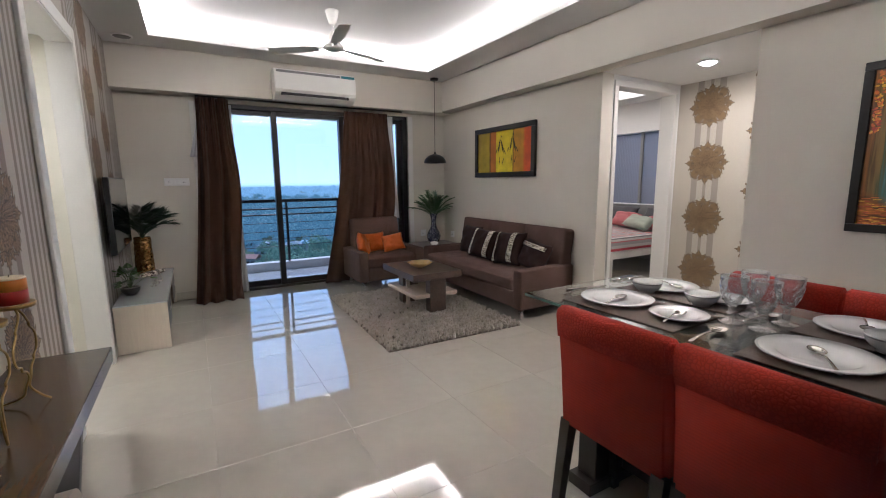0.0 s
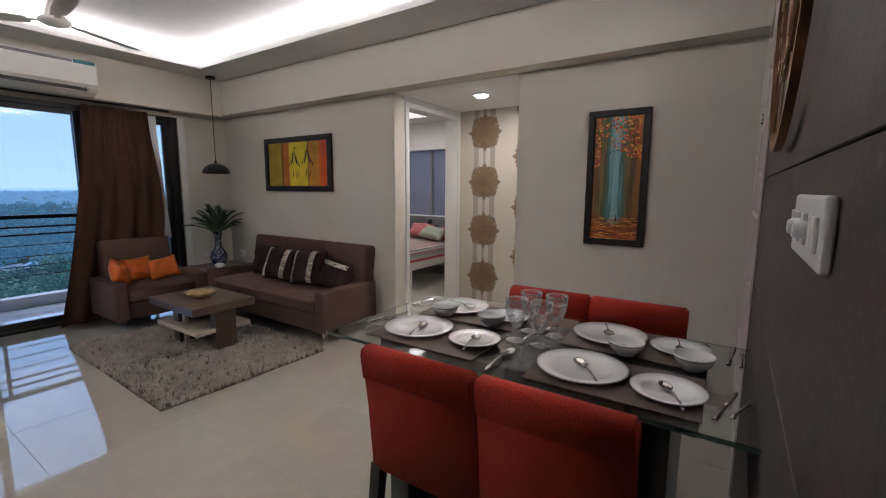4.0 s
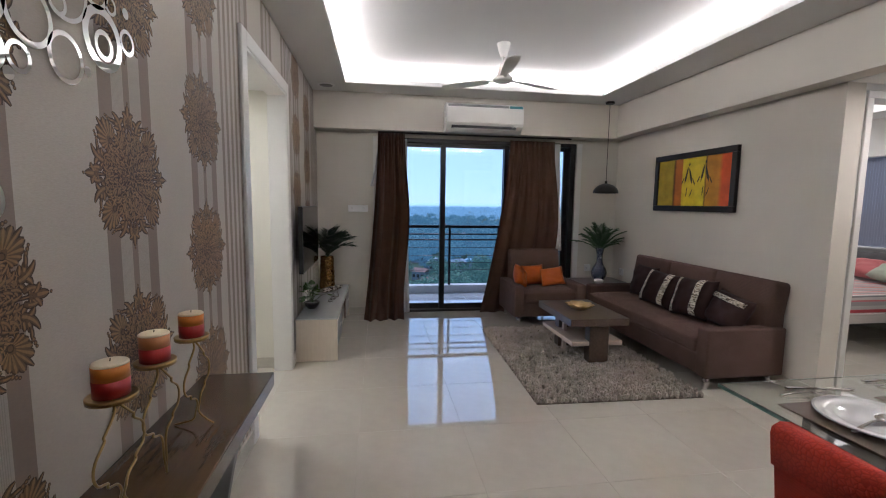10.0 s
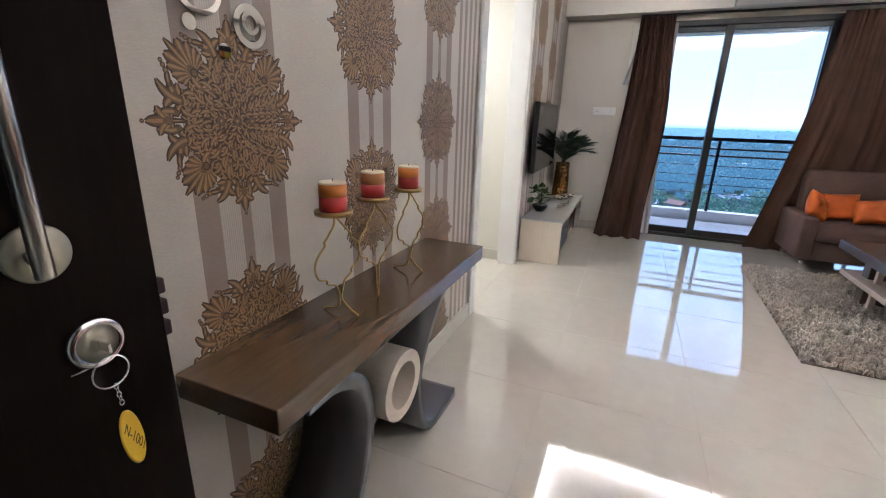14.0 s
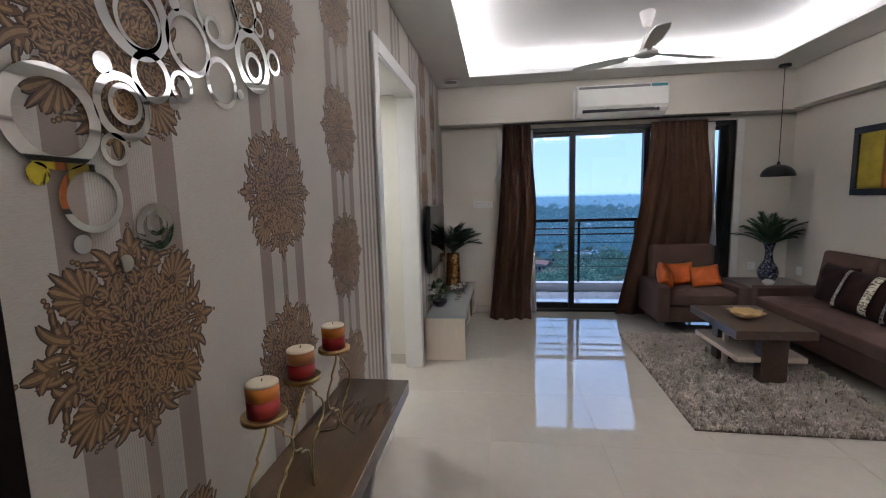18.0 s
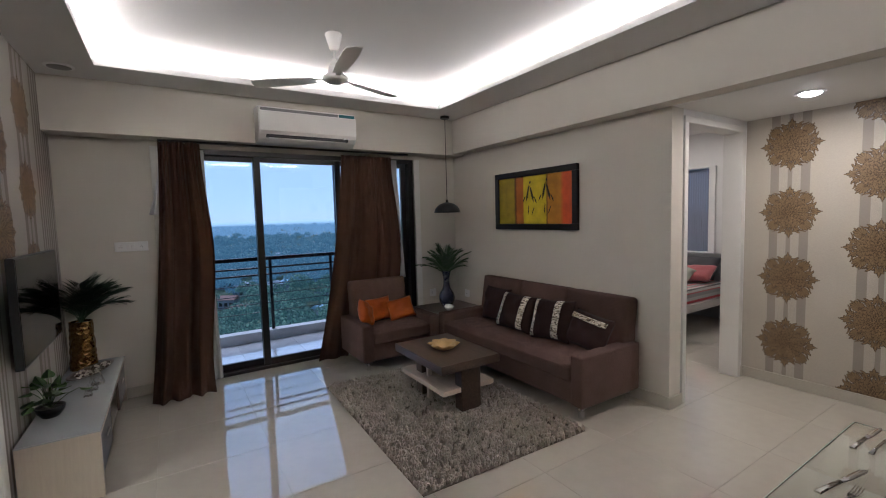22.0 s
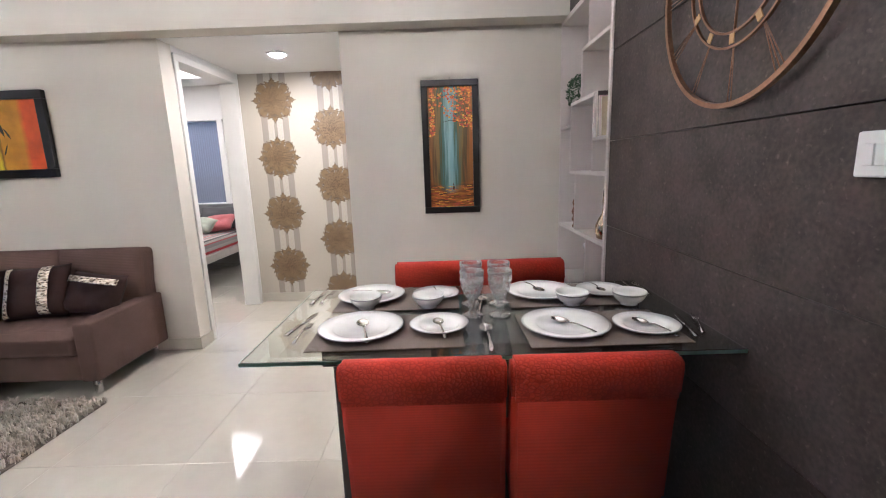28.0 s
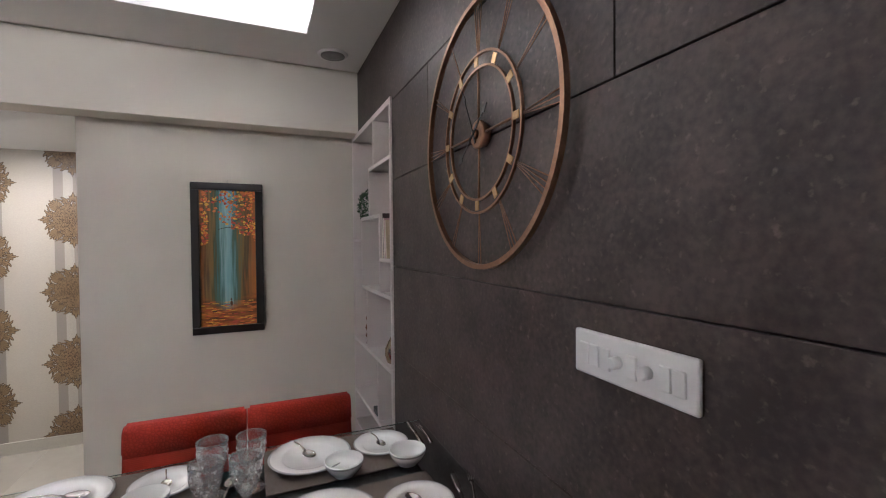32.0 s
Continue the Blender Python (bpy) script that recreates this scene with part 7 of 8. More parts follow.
gv = thing("gold_vase", (-0.235, 5.26, UT), "tall gold faceted vase with palm leaves on the television unit", "vase")
bm = B()
seg, rows = 24, 21
rings, vr = [], random.Random(31)
for k in range(rows):
    z = 0.355 * k / (rows - 1)
    r = 0.086 - 0.017 * (k / (rows - 1)) ** 0.8
    ring = []
    for i in range(seg):
        w_, a_ = r * (0.95 + 0.10 * vr.random()), 2 * math.pi * (i + 0.5 * (k % 2)) / seg
        ring.append(bm.verts.new((w_ * math.cos(a_), w_ * math.sin(a_), z + (0.006 * (vr.random() - 0.5) if 0 < k < rows - 1 else 0.0))))
    rings.append(ring)
for k, (a, b) in enumerate(zip(rings, rings[1:])):
    for i in range(seg):
        q = (a[i], a[(i + 1) % seg], b[(i + 1) % seg], b[i])
        d = (i + k) % 2
        bm.faces.new((q[0], q[1], q[2]) if d else (q[0], q[1], q[3]))
        bm.faces.new((q[0], q[2], q[3]) if d else (q[1], q[2], q[3]))
bm.faces.new(rings[0][::-1])
M["bronze_gold"] = mat("dark_gilt", (0.26, 0.150, 0.055), 0.18, metal=1.0, vary=0.25, scale=25, bump=0.05)
part("body", bm, M["bronze_gold"], gv, "gold diamond-faceted body")
bm = B()
lathe(bm, [(0.060, 0.335), (0.058, 0.340)], 20)
part("filling", bm, M["soil"], gv)
palm(gv, (0, 0, 0.33), 18, 0.46, 0.17, 8, M["leaf_dark"], 58, 88, 0.75, yaws=[-0.45, -1.25, 0.35, -1.8, -0.1, -0.8, 1.1, -2.4, 0.1, -1.5, -0.6, 0.7, -0.3, -1.05, 0.2, -2.0, -1.35, 0.5])

pot = thing("potted_plant", (-0.262, 4.30, UT), "leafy green pothos in a black bowl on the television unit", "plant")
bm = B()
lathe(bm, [(0.035, 0), (0.04, 0.003), (0.062, 0.035), (0.068, 0.06), (0.062, 0.06), (0.05, 0.05)], 22)
part("bowl", bm, M["black"], pot)
rnd = random.Random(6)
for k in range(20):
    bm = B()
    yaw, el, L = rnd.random() * 6.283, radians(25 + 55 * rnd.random()), 0.10 + 0.09 * rnd.random()
    d = Vector((math.cos(yaw) * math.cos(el), math.sin(yaw) * math.cos(el), math.sin(el)))
    if d.x < -0.35:
        d.x *= -0.4
    root = Vector((0, 0, 0.05))
    tip = root + d * L
    tube(bm, [root, root + d * L * 0.6 + Vector((0, 0, 0.012)), tip], 0.0018, 5)
    sd = Vector((-d.y, d.x, 0)).normalized()
    fw = (d * 0.75 + Vector((0, 0, -0.55))).normalized()
    nrm = sd.cross(fw)
    W, LL = 0.026 + 0.012 * rnd.random(), 0.062 + 0.022 * rnd.random()
    out_l = [(0.0, 0.0), (0.15, 0.8), (0.38, 1.0), (0.68, 0.72), (1.0, 0.0)]
    mid = [bm.verts.new(tip + fw * LL * t + nrm * 0.004 * math.sin(3.1 * t)) for t, w in out_l]
    for sg in (-1, 1):
        ed = [mid[0]] + [bm.verts.new(tip + fw * LL * t + sd * sg * W * w + nrm * 0.010 * w) for t, w in out_l[1:-1]] + [mid[-1]]
        for i in range(len(mid) - 1):
            q = [mid[i], mid[i + 1], ed[i + 1], ed[i]]
            bm.faces.new([v for j, v in enumerate(q) if v not in q[:j]])
    part("leaf", bm, M["leaf_pale"], pot, smooth=True)
for k, (x, y, h) in enumerate(((-0.13, 4.55, 0.075), (-0.12, 4.66, 0.10), (-0.105, 4.78, 0.125))):
    g = thing("glass_pyramid", (x, y, UT), "small clear glass pyramid ornament on the television unit", "ornament", "glass pyramids")
    bm = B()
    w = h * 0.28
    vs = [bm.verts.new(v) for v in ((-w, -w, 0), (w, -w, 0), (w, w, 0), (-w, w, 0), (0, 0, h))]
    bm.faces.new(vs[3::-1])
    for i in range(4):
        bm.faces.new((vs[i], vs[(i + 1) % 4], vs[4]))
    part("body", bm, M["crystal"], g)
tray = thing("pebble_tray", (-0.165, 5.07, UT), "dark pewter leaf-shaped tray of pebbles on the television unit", "tray", rz=-24)
bm = B()


def trayf(u, v):
    a, r = u * 6.2832, 0.03 + 0.97 * v
    return 0.085 * r * math.sin(a) * (1 - 0.25 * math.cos(a)), 0.225 * r * math.cos(a), 0.004 + 0.022 * r ** 3


sheet(bm, trayf, 32, 6)
bmesh.ops.remove_doubles(bm, verts=bm.verts, dist=0.0001)
bmesh.ops.solidify(bm, geom=list(bm.faces), thickness=-0.003)
M["pewter"] = mat("dark_pewter", (0.16, 0.14, 0.13), 0.35, metal=0.9, vary=0.2, scale=30)
part("dish", bm, M["pewter"], tray)
M["pebble_w"], M["pebble_d"] = mat("pale_pebble", (0.66, 0.62, 0.55), 0.3, vary=0.3, scale=30), mat("dark_pebble", (0.05, 0.03, 0.02), 0.3)
rnd = random.Random(5)
for k in range(84):
    a, r = rnd.random() * 6.283, rnd.random() ** 0.5 * 0.84
    bm = B()
    s_ = 0.008 + 0.004 * rnd.random()
    bmesh.ops.create_icosphere(bm, subdivisions=1, radius=s_, matrix=Matrix.Translation((0.078 * r * math.sin(a), 0.213 * r * math.cos(a), 0.014 + 0.012 * r)) @ Matrix.Diagonal((1, 1, 0.8, 1)))
    part("pebble", bm, M["pebble_w"] if k % 3 else M["pebble_d"], tray, smooth=True)

# console table
con = thing("console_table", (0, 0, 0), "walnut console table on curved slate legs with a cream ring", "console table")
bm = B()
box(bm, WX + 0.006, -0.085, 0.947, 2.105, 0.581, 0.637, 0.003, 2)
part("tabletop", bm, M["console_wood"], con)


def slab_curve(pts, th, x0, x1, name, material):
    """A bent board: a path in (y, z), given thickness, spanning x0 to x1."""
    P = spline([(0, y, z) for y, z in pts], 8)
    bm = B()
    rows = []
    for i, p in enumerate(P):
        d = (P[min(i + 1, len(P) - 1)] - P[max(i - 1, 0)]).normalized()
        n_ = Vector((0, -d.z, d.y)) * th / 2
        rows.append([bm.verts.new((x, q.y, max(0.0, q.z))) for q in (p - n_, p + n_) for x in (x0, x1)])
    for a, b in zip(rows, rows[1:]):
        for q in ((0, 1), (1, 3), (3, 2), (2, 0)):
            f = bm.faces.new((a[q[0]], a[q[1]], b[q[1]], b[q[0]]))
            f.smooth = True
    bm.faces.new((rows[0][0], rows[0][2], rows[0][3], rows[0][1]))
    bm.faces.new((rows[-1][0], rows[-1][1], rows[-1][3], rows[-1][2]))
    part(name, bm, material, con, "dark slate curved leg")


slab_curve([(1.07, 0.545), (1.17, 0.54), (1.26, 0.49), (1.30, 0.40), (1.30, 0.32), (1.25, 0.16), (1.16, 0.05), (1.06, 0.022), (0.96, 0.022)], 0.04, -0.335, -0.125, "leg", M["slate_wood"])
slab_curve([(1.84, 0.585), (1.74, 0.50), (1.66, 0.41), (1.61, 0.33), (1.60, 0.24), (1.63, 0.11), (1.71, 0.035), (1.82, 0.022), (1.95, 0.022)], 0.04, -0.335, -0.125, "leg", M["slate_wood"])
bm = B()
annulus(bm, 0.072, 0.108, 0, 0.23, 40, m=Matrix.Translation((-0.33, 1.447, 0.375)) @ Matrix.Rotation(radians(90), 4, "Y"))
M["ring_cream"] = mat("cream_lacquer", (0.58, 0.50, 0.42), 0.45, vary=0.06)
part("ring", bm, M["ring_cream"], con, "cream lacquered ring", smooth=False)

# candle stand
stand = thing("candle_stand", (-0.205, 1.475, 0.637), "gold wire stand carrying three pillar candles on the console", "candle holder")
for dy, x_, zt in ((-0.187, 0.0, 0.276), (-0.014, 0.0, 0.283), (0.193, 0.0, 0.279)):
    bm = B()
    lathe(bm, [(0.043, zt + 0.004), (0.045, zt), (0.045, zt + 0.010), (0.042, zt + 0.010)], 30, (x_, dy, 0))
    part("dish", bm, M["gold"], stand)


def wire(pts):
    bm = B()
    tube(bm, spline(pts, 6), 0.0028, 7)
    part("wire", bm, M["gold"], stand)


for dy, x_, zt, foot in ((-0.187, 0.0, 0.276, True), (-0.014, 0.0, 0.283, False), (0.193, 0.0, 0.279, True)):
    for sg in (-1, 1):
        pts = [(x_, dy, zt)] + [(x_ + 0.01, dy + sg * w, zt - dz) for w, dz in ((0.014, 0.022), (0.044, 0.050), (0.052, 0.056), (0.052, 0.066), (0.080, 0.088), (0.089, 0.112), (0.078, 0.138), (0.050, 0.150), (0.048, 0.160), (0.020, 0.172), (0.008, 0.192))]
        if foot:
            pts += [(x_ + sg * 0.004, dy + 0.012, 0.055), (x_ + sg * 0.020, dy + 0.026, 0.022), (x_ - 0.02 + sg * 0.055, dy + 0.038, 0.003)]
        else:
            pts += [(x_ + 0.01, dy + sg * 0.006, 0.05), (x_ + 0.012, dy, 0.004)]
        wire(pts)
for dy, x_, zt, mid in ((-0.187, 0.0, 0.913, "wax_orange"), (-0.014, 0.0, 0.920, "wax_brown"), (0.193, 0.0, 0.916, "wax_orange")):
    cd = thing("candle", (-0.205 + x_, 1.475 + dy, zt + 0.0045), "layered red, orange and ivory pillar candle on the gold stand", "candle", "candles on the stand")
    for nm, z0, z1, c in (("lower_layer", 0, 0.040, "wax_red"), ("middle_layer", 0.040, 0.069, mid), ("upper_layer", 0.069, 0.074, "wax")):
        bm = B()
        e = 0.003 if z1 > 0.07 else 0
        lathe(bm, [(0.0325, z0), (0.0325, z1 - e), (0.0325 - e, z1)], 30)
        part(nm, bm, M[c], cd)
    bm = B()
    tube(bm, [(0, 0, 0.073), (0.001, 0, 0.080)], 0.001, 5)
    part("wick", bm, M["soil"], cd)

# mirror rings stuck on the wallpaper
RINGS = [(1.062, 1.478, 0.074, 0.054), (1.108, 1.363, 0.053, 0.042), (1.225, 1.311, 0.043, 0.029), (1.225, 1.318, 0.023, 0.014), (1.184, 1.515, 0.057, 0.043), (1.186, 1.52, 0.034, 0.025), (1.252, 1.581, 0.046, 0.034), (1.328, 1.582, 0.031, 0.022), (1.46, 1.621, 0.056, 0.045), (1.599, 1.709, 0.078, 0.057), (1.596, 1.693, 0.037, 0.025), (1.705, 1.737, 0.034, 0.024), (1.361, 1.674, 0.064, 0.052), (1.228, 1.683, 0.08, 0.058), (1.235, 1.67, 0.052, 0.043), (1.465, 1.78, 0.08, 0.07), (1.441, 1.73, 0.028, 0.019), (1.576, 1.827, 0.054, 0.043), (1.158, 1.443, 0.027, 0.018), (1.638, 1.805, 0.024, 0.016)]
DISCS = [(1.082, 1.295, 0.0145), (1.154, 1.255, 0.0145), (1.152, 1.578, 0.017), (1.031, 1.398, 0.016), (1.301, 1.545, 0.013), (1.53, 1.612, 0.0125), (1.328, 1.74, 0.015), (1.648, 1.861, 0.013), (1.705, 1.813, 0.014), (1.494, 1.865, 0.016)]
for k, (y, z, a, b) in enumerate(RINGS):
    t = thing("mirror_ring", (WX + 0.0052 + (0.0022 if a < 0.04 and k in (3, 5, 10, 14, 16) else 0), y, z), "round mirror ring stuck on the wallpaper", "wall decoration", "mirror rings on the wallpaper")
    bm = B()
    annulus(bm, b, a, 0, 0.002, 48, m=Matrix.Rotation(radians(90), 4, "Y"))
    part("ring", bm, M["mirror"], t)
for y, z, a in DISCS:
    t = thing("mirror_disc", (WX + 0.0052, y, z), "small round mirror disc stuck on the wallpaper", "wall decoration", "mirror discs on the wallpaper")
    bm = B()
    lathe(bm, [(a, 0), (a, 0.002)], 32)
    bmesh.ops.transform(bm, matrix=Matrix.Rotation(radians(90), 4, "Y"), verts=bm.verts)
    part("disc", bm, M["mirror"], t)

# entrance door, standing open
M["bolt"] = mat("bronze_bolt", (0.035, 0.020, 0.022), 0.4, metal=0.6, vary=0.15)
leaf_x, free_y = -0.17, 0.836
door = thing("door_2", (leaf_x, -0.03, 0), "dark brown veneer entrance door standing open with a steel pull handle", "door", kind=S)
bm = B()
box(bm, -0.04, 0.0, 0.0, free_y + 0.03, 0.008, 2.10, 0.002, 1)
part("leaf", bm, M["door_wood"], door)
M["rose"] = mat("satin_nickel_rose", (0.42, 0.40, 0.31), 0.45, metal=0.7, vary=0.06, bump=0.02)
bm = B()
tube(bm, [(0.050, 0.722, 0.968), (0.050, 0.722, 0.970), (0.050, 0.722, 1.304), (0.050, 0.722, 1.306)], 0.0092, 18, radii=[0.008, 0.0092, 0.0092, 0.008])
for z in (0.983, 1.285):
    tube(bm, [(0.0, 0.735, z), (0.050, 0.722, z)], 0.008, 14)
hd = part("pull_handle", bm, M["steel"], door, "brushed steel pull handle")
for z in (0.983, 1.285):
    bm = B()
    lathe(bm, [(0.0335, 0), (0.0335, 0.004), (0.031, 0.007), (0.02, 0.008)], 32)
    bmesh.ops.transform(bm, matrix=Matrix.Translation((0, 0.739, z)) @ Matrix.Rotation(radians(90), 4, "Y"), verts=bm.verts)
    part("rose", bm, M["rose"], hd, "satin brass-grey rose")
bm = B()
lathe(bm, [(0.033, 0), (0.034, 0.004), (0.032, 0.011), (0.027, 0.014), (0.0245, 0.012)], 36, cap=False)
bmesh.ops.transform(bm, matrix=Matrix.Translation((0, 0.773, 0.856)) @ Matrix.Rotation(radians(90), 4, "Y"), verts=bm.verts)
lk = part("lock_cylinder", bm, M["chrome"], door, "round chrome lock cylinder")
bm = B()
lathe(bm, [(0.025, 0.0), (0.0248, 0.0105), (0.012, 0.0112), (0.0105, 0.0118)], 32)
bmesh.ops.transform(bm, matrix=Matrix.Translation((0, 0.773, 0.856)) @ Matrix.Rotation(radians(90), 4, "Y"), verts=bm.verts)
part("lock_face", bm, M["rose"], lk, "satin lock face")
bm = B()
box(bm, 0.012, 0.036, 0.771, 0.775, 0.849, 0.862, 0.001, 1)
part("key", bm, M["chrome"], lk)
bm = B()
box(bm, 0.0, 0.003, 0.742, 0.764, 0.8225, 0.8255, 0.001, 1)
part("pin_hole", bm, M["chrome"], lk)
for z in (0.893, 0.860, 0.826):
    bm = B()
    box(bm, -0.028, -0.010, free_y + 0.03, free_y + 0.046, z - 0.012, z + 0.012, 0.003, 2)
    part("bolt", bm, M["bolt"], door, "dark bronze lock bolt")
kr = thing("key_ring", (leaf_x + 0.033, 0.739, 0.842), "steel key ring with a yellow tag hanging from the door lock", "key ring")
bm = B()
tube(bm, [(0.0, 0.021 * math.cos(a), -0.018 + 0.021 * math.sin(a)) for a in (6.283 * k / 24 for k in range(24))], 0.0013, 6, closed=True)
part("ring", bm, M["chrome"], kr)
for k in range(5):
    bm = B()
    tube(bm, [(0.0025 * math.cos(a) * (k % 2), 0.002 + 0.0025 * math.cos(a) * (1 - k % 2) + 0.0006 * k, -0.040 - 0.0065 * k + 0.0042 * math.sin(a)) for a in (6.283 * q / 10 for q in range(10))], 0.0008, 5, closed=True)
    part("chain_link", bm, M["chrome"], kr)
bm = B()
lathe(bm, [(0.020, 0), (0.0215, 0.0008), (0.0215, 0.0022), (0.020, 0.003)], 36)
bmesh.ops.transform(bm, matrix=Matrix.Translation((0.002, 0.006, -0.121)) @ Matrix.Rotation(radians(10), 4, "X") @ Matrix.Rotation(radians(38), 4, "Z") @ Matrix.Diagonal((1, 1.12, 1.95, 1)) @ Matrix.Rotation(radians(90), 4, "Y"), verts=bm.verts)
M["yellow"] = mat("yellow_plastic", (0.70, 0.42, 0.02), 0.35, vary=0.05, bump=0)
tag = part("tag", bm, M["yellow"], kr, "yellow oval plastic tag")
fc = bpy.data.curves.new("tag_text", "FONT")
fc.body, fc.size, fc.align_x, fc.align_y, fc.extrude = "N-1001", 0.0195, "CENTER", "CENTER", 0.0001
fo = bpy.data.objects.new("tag_text_src", fc)
me = bpy.data.meshes.new_from_object(fo)
bpy.data.objects.remove(fo)
me.materials.append(M["black"])
tx = new("lettering", me)
tx.parent = tag
tx.matrix_basis = Matrix.Translation((0.002, 0.006, -0.121)) @ Matrix.Rotation(radians(10), 4, "X") @ Matrix.Rotation(radians(38), 4, "Z") @ Matrix.Translation((0.0033, 0.001, -0.003)) @ Matrix(((0, 0, 1, 0), (1, 0, 0, 0), (0, 1, 0, 0), (0, 0, 0, 1))) @ Matrix.Rotation(radians(-68), 4, "Z")
bm = B()
box(bm, -0.27, -0.215, -0.17, -0.04, 0, 2.12, 0.003, 1)
box(bm, 0.60, 0.65, -0.17, -0.04, 0, 2.12, 0.003, 1)
box(bm, -0.215, 0.60, -0.17, -0.04, 2.105, 2.12, 0.002, 1)
door_frame_2 = part("frame", bm, M["door_wood"], door)
door_frame_2.matrix_basis = Matrix.Translation((-leaf_x, 0.03, 0))

# ---- bedroom behind the open door ----
M["bed_sheet"] = None


def striped_sheet():
    m, nt, p = base_mat("striped_bedsheet")
    tc = N(nt, "ShaderNodeTexCoord")
    sep = N(nt, "ShaderNodeSeparateXYZ")
    nt.links.new(tc.outputs["Object"], sep.inputs[0])
    md = N(nt, "ShaderNodeMath")
    md.operation = "FLOORED_MODULO"
    md.inputs[1].default_value = 0.20
    yz = N(nt, "ShaderNodeMath")
    yz.operation = "SUBTRACT"
    nt.links.new(sep.outputs[1], yz.inputs[0])
    nt.links.new(sep.outputs[2], yz.inputs[1])
    nt.links.new(yz.outputs[0], md.inputs[0])
    dv = N(nt, "ShaderNodeMath")
    dv.operation = "DIVIDE"
    dv.inputs[1].default_value = 0.20
    nt.links.new(md.outputs[0], dv.inputs[0])
    r = N(nt, "ShaderNodeValToRGB")
    r.color_ramp.interpolation = "CONSTANT"
    e = r.color_ramp.elements
    e[0].position, e[0].color = 0.0, (0.42, 0.40, 0.38, 1)
    e[1].position, e[1].color = 0.18, (0.46, 0.06, 0.07, 1)
    for pos, c in ((0.34, (0.60, 0.57, 0.54)), (0.46, (0.16, 0.15, 0.15)), (0.62, (0.58, 0.55, 0.52)), (0.72, (0.50, 0.16, 0.17)), (0.80, (0.30, 0.28, 0.28))):
        e.new(pos).color = rgba(c)
    nt.links.new(dv.outputs[0], r.inputs[0])
    nt.links.new(r.outputs[0], p.inputs["Base Color"])
    p.inputs["Roughness"].default_value = 0.85
    return m


M["bed_sheet"] = striped_sheet()
bed = thing("bed", (0, -0.25, 0), "low pale wooden bed with a striped red and grey sheet", "bed")
bm = B()
box(bm, 4.70, 6.28, 4.00, 5.55, 0.30, 0.50, 0.035, 3)
part("mattress", bm, M["bed_sheet"], bed, "striped red, grey and white sheet", smooth=True)
M["bed_frame"] = mat("greyish_white_wood", (0.48, 0.44, 0.41), 0.5, vary=0.06)
for b in ((4.64, 6.34, 3.955, 3.99), (4.64, 6.34, 5.56, 5.595), (4.64, 4.69, 3.99, 5.56)):
    bm = B()
    box(bm, *b, 0.24, 0.33, 0.004, 1)
    part("rail", bm, M["bed_frame"], bed)
bm = B()
box(bm, 4.69, 6.30, 3.99, 5.56, 0.275, 0.297, 0.002, 1)
part("slat_base", bm, M["bed_frame"], bed)
bm = B()
box(bm, 6.30, 6.385, 3.95, 5.60, 0.0, 0.84, 0.006, 2)
part("headboard", bm, M["grey"], bed, "grey headboard")
for x in (4.665, 6.25):
    for y in (3.975, 5.575):
        bm = B()
        box(bm, x - 0.03, x + 0.03, y - 0.03, y + 0.03, 0, 0.24, 0.003, 1)
        part("leg", bm, M["bed_frame"], bed)
M["pillow_red"] = weave_mat("red_striped_pillow", (0.60, 0.28, 0.28), (0.42, 0.03, 0.04), 60, rough=0.8)
M["pillow_green"] = mat("pale_green_pillow", (0.38, 0.42, 0.34), 0.8, vary=0.06)
M["pillow_grey"] = mat("charcoal_pillow", (0.07, 0.07, 0.075), 0.8, vary=0.1)
throw_pillow((6.12, 4.05, 0.50), 0.52, 0.34, 0.15, -38, 0, -90, M["pillow_grey"], "charcoal pillow against the headboard", "pillows on the bed", seed=31)
throw_pillow((6.12, 4.70, 0.50), 0.52, 0.34, 0.15, -38, 0, -90, M["pillow_grey"], "charcoal pillow against the headboard", "pillows on the bed", seed=32)
throw_pillow((5.93, 4.47, 0.50), 0.40, 0.27, 0.13, -50, 5, -75, M["pillow_red"], "red striped pillow on the bed", "pillows on the bed", seed=33)
throw_pillow((5.90, 3.93, 0.50), 0.40, 0.25, 0.13, -50, -5, -95, M["pillow_red"], "red striped pillow on the bed", "pillows on the bed", seed=35)
throw_pillow((5.80, 4.15, 0.50), 0.46, 0.24, 0.13, -58, 6, -100, M["pillow_green"], "pale green pillow on the bed", "pillows on the bed", seed=34)
ns = thing("nightstand", (6.13, 3.48, 0), "small white nightstand beside the bed", "nightstand")
for b in ((-0.18, 0.18, -0.18, 0.18, 0.36, 0.385), (-0.18, -0.155, -0.18, 0.18, 0, 0.36), (0.155, 0.18, -0.18, 0.18, 0, 0.36), (-0.155, 0.155, -0.17, 0.17, 0.10, 0.12)):
    bm = B()
    box(bm, *b, 0.002, 1)
    part("panel", bm, M["white"], ns)
# window with closed blue-grey blind
wb = thing("window_2", (0, 0, 0), "white-framed bedroom window with a blue-grey blind", "window", kind=S)
bm = B()
Y0, Y1, Z0, Z1 = 4.02, 5.30, 0.84, 1.96
for b in ((Y0 - 0.06, Y0 + 0.02, Z0 - 0.07, Z1 + 0.02), (Y1 - 0.02, Y1 + 0.06, Z0 - 0.07, Z1 + 0.02), (Y0 + 0.02, Y1 - 0.02, Z0 - 0.07, Z0 + 0.01), (Y0 + 0.02, Y1 - 0.02, Z1, Z1 + 0.02)):
    box(bm, BWX - 0.03, BWX + 0.06, b[0], b[1], b[2], b[3], 0.004, 1)
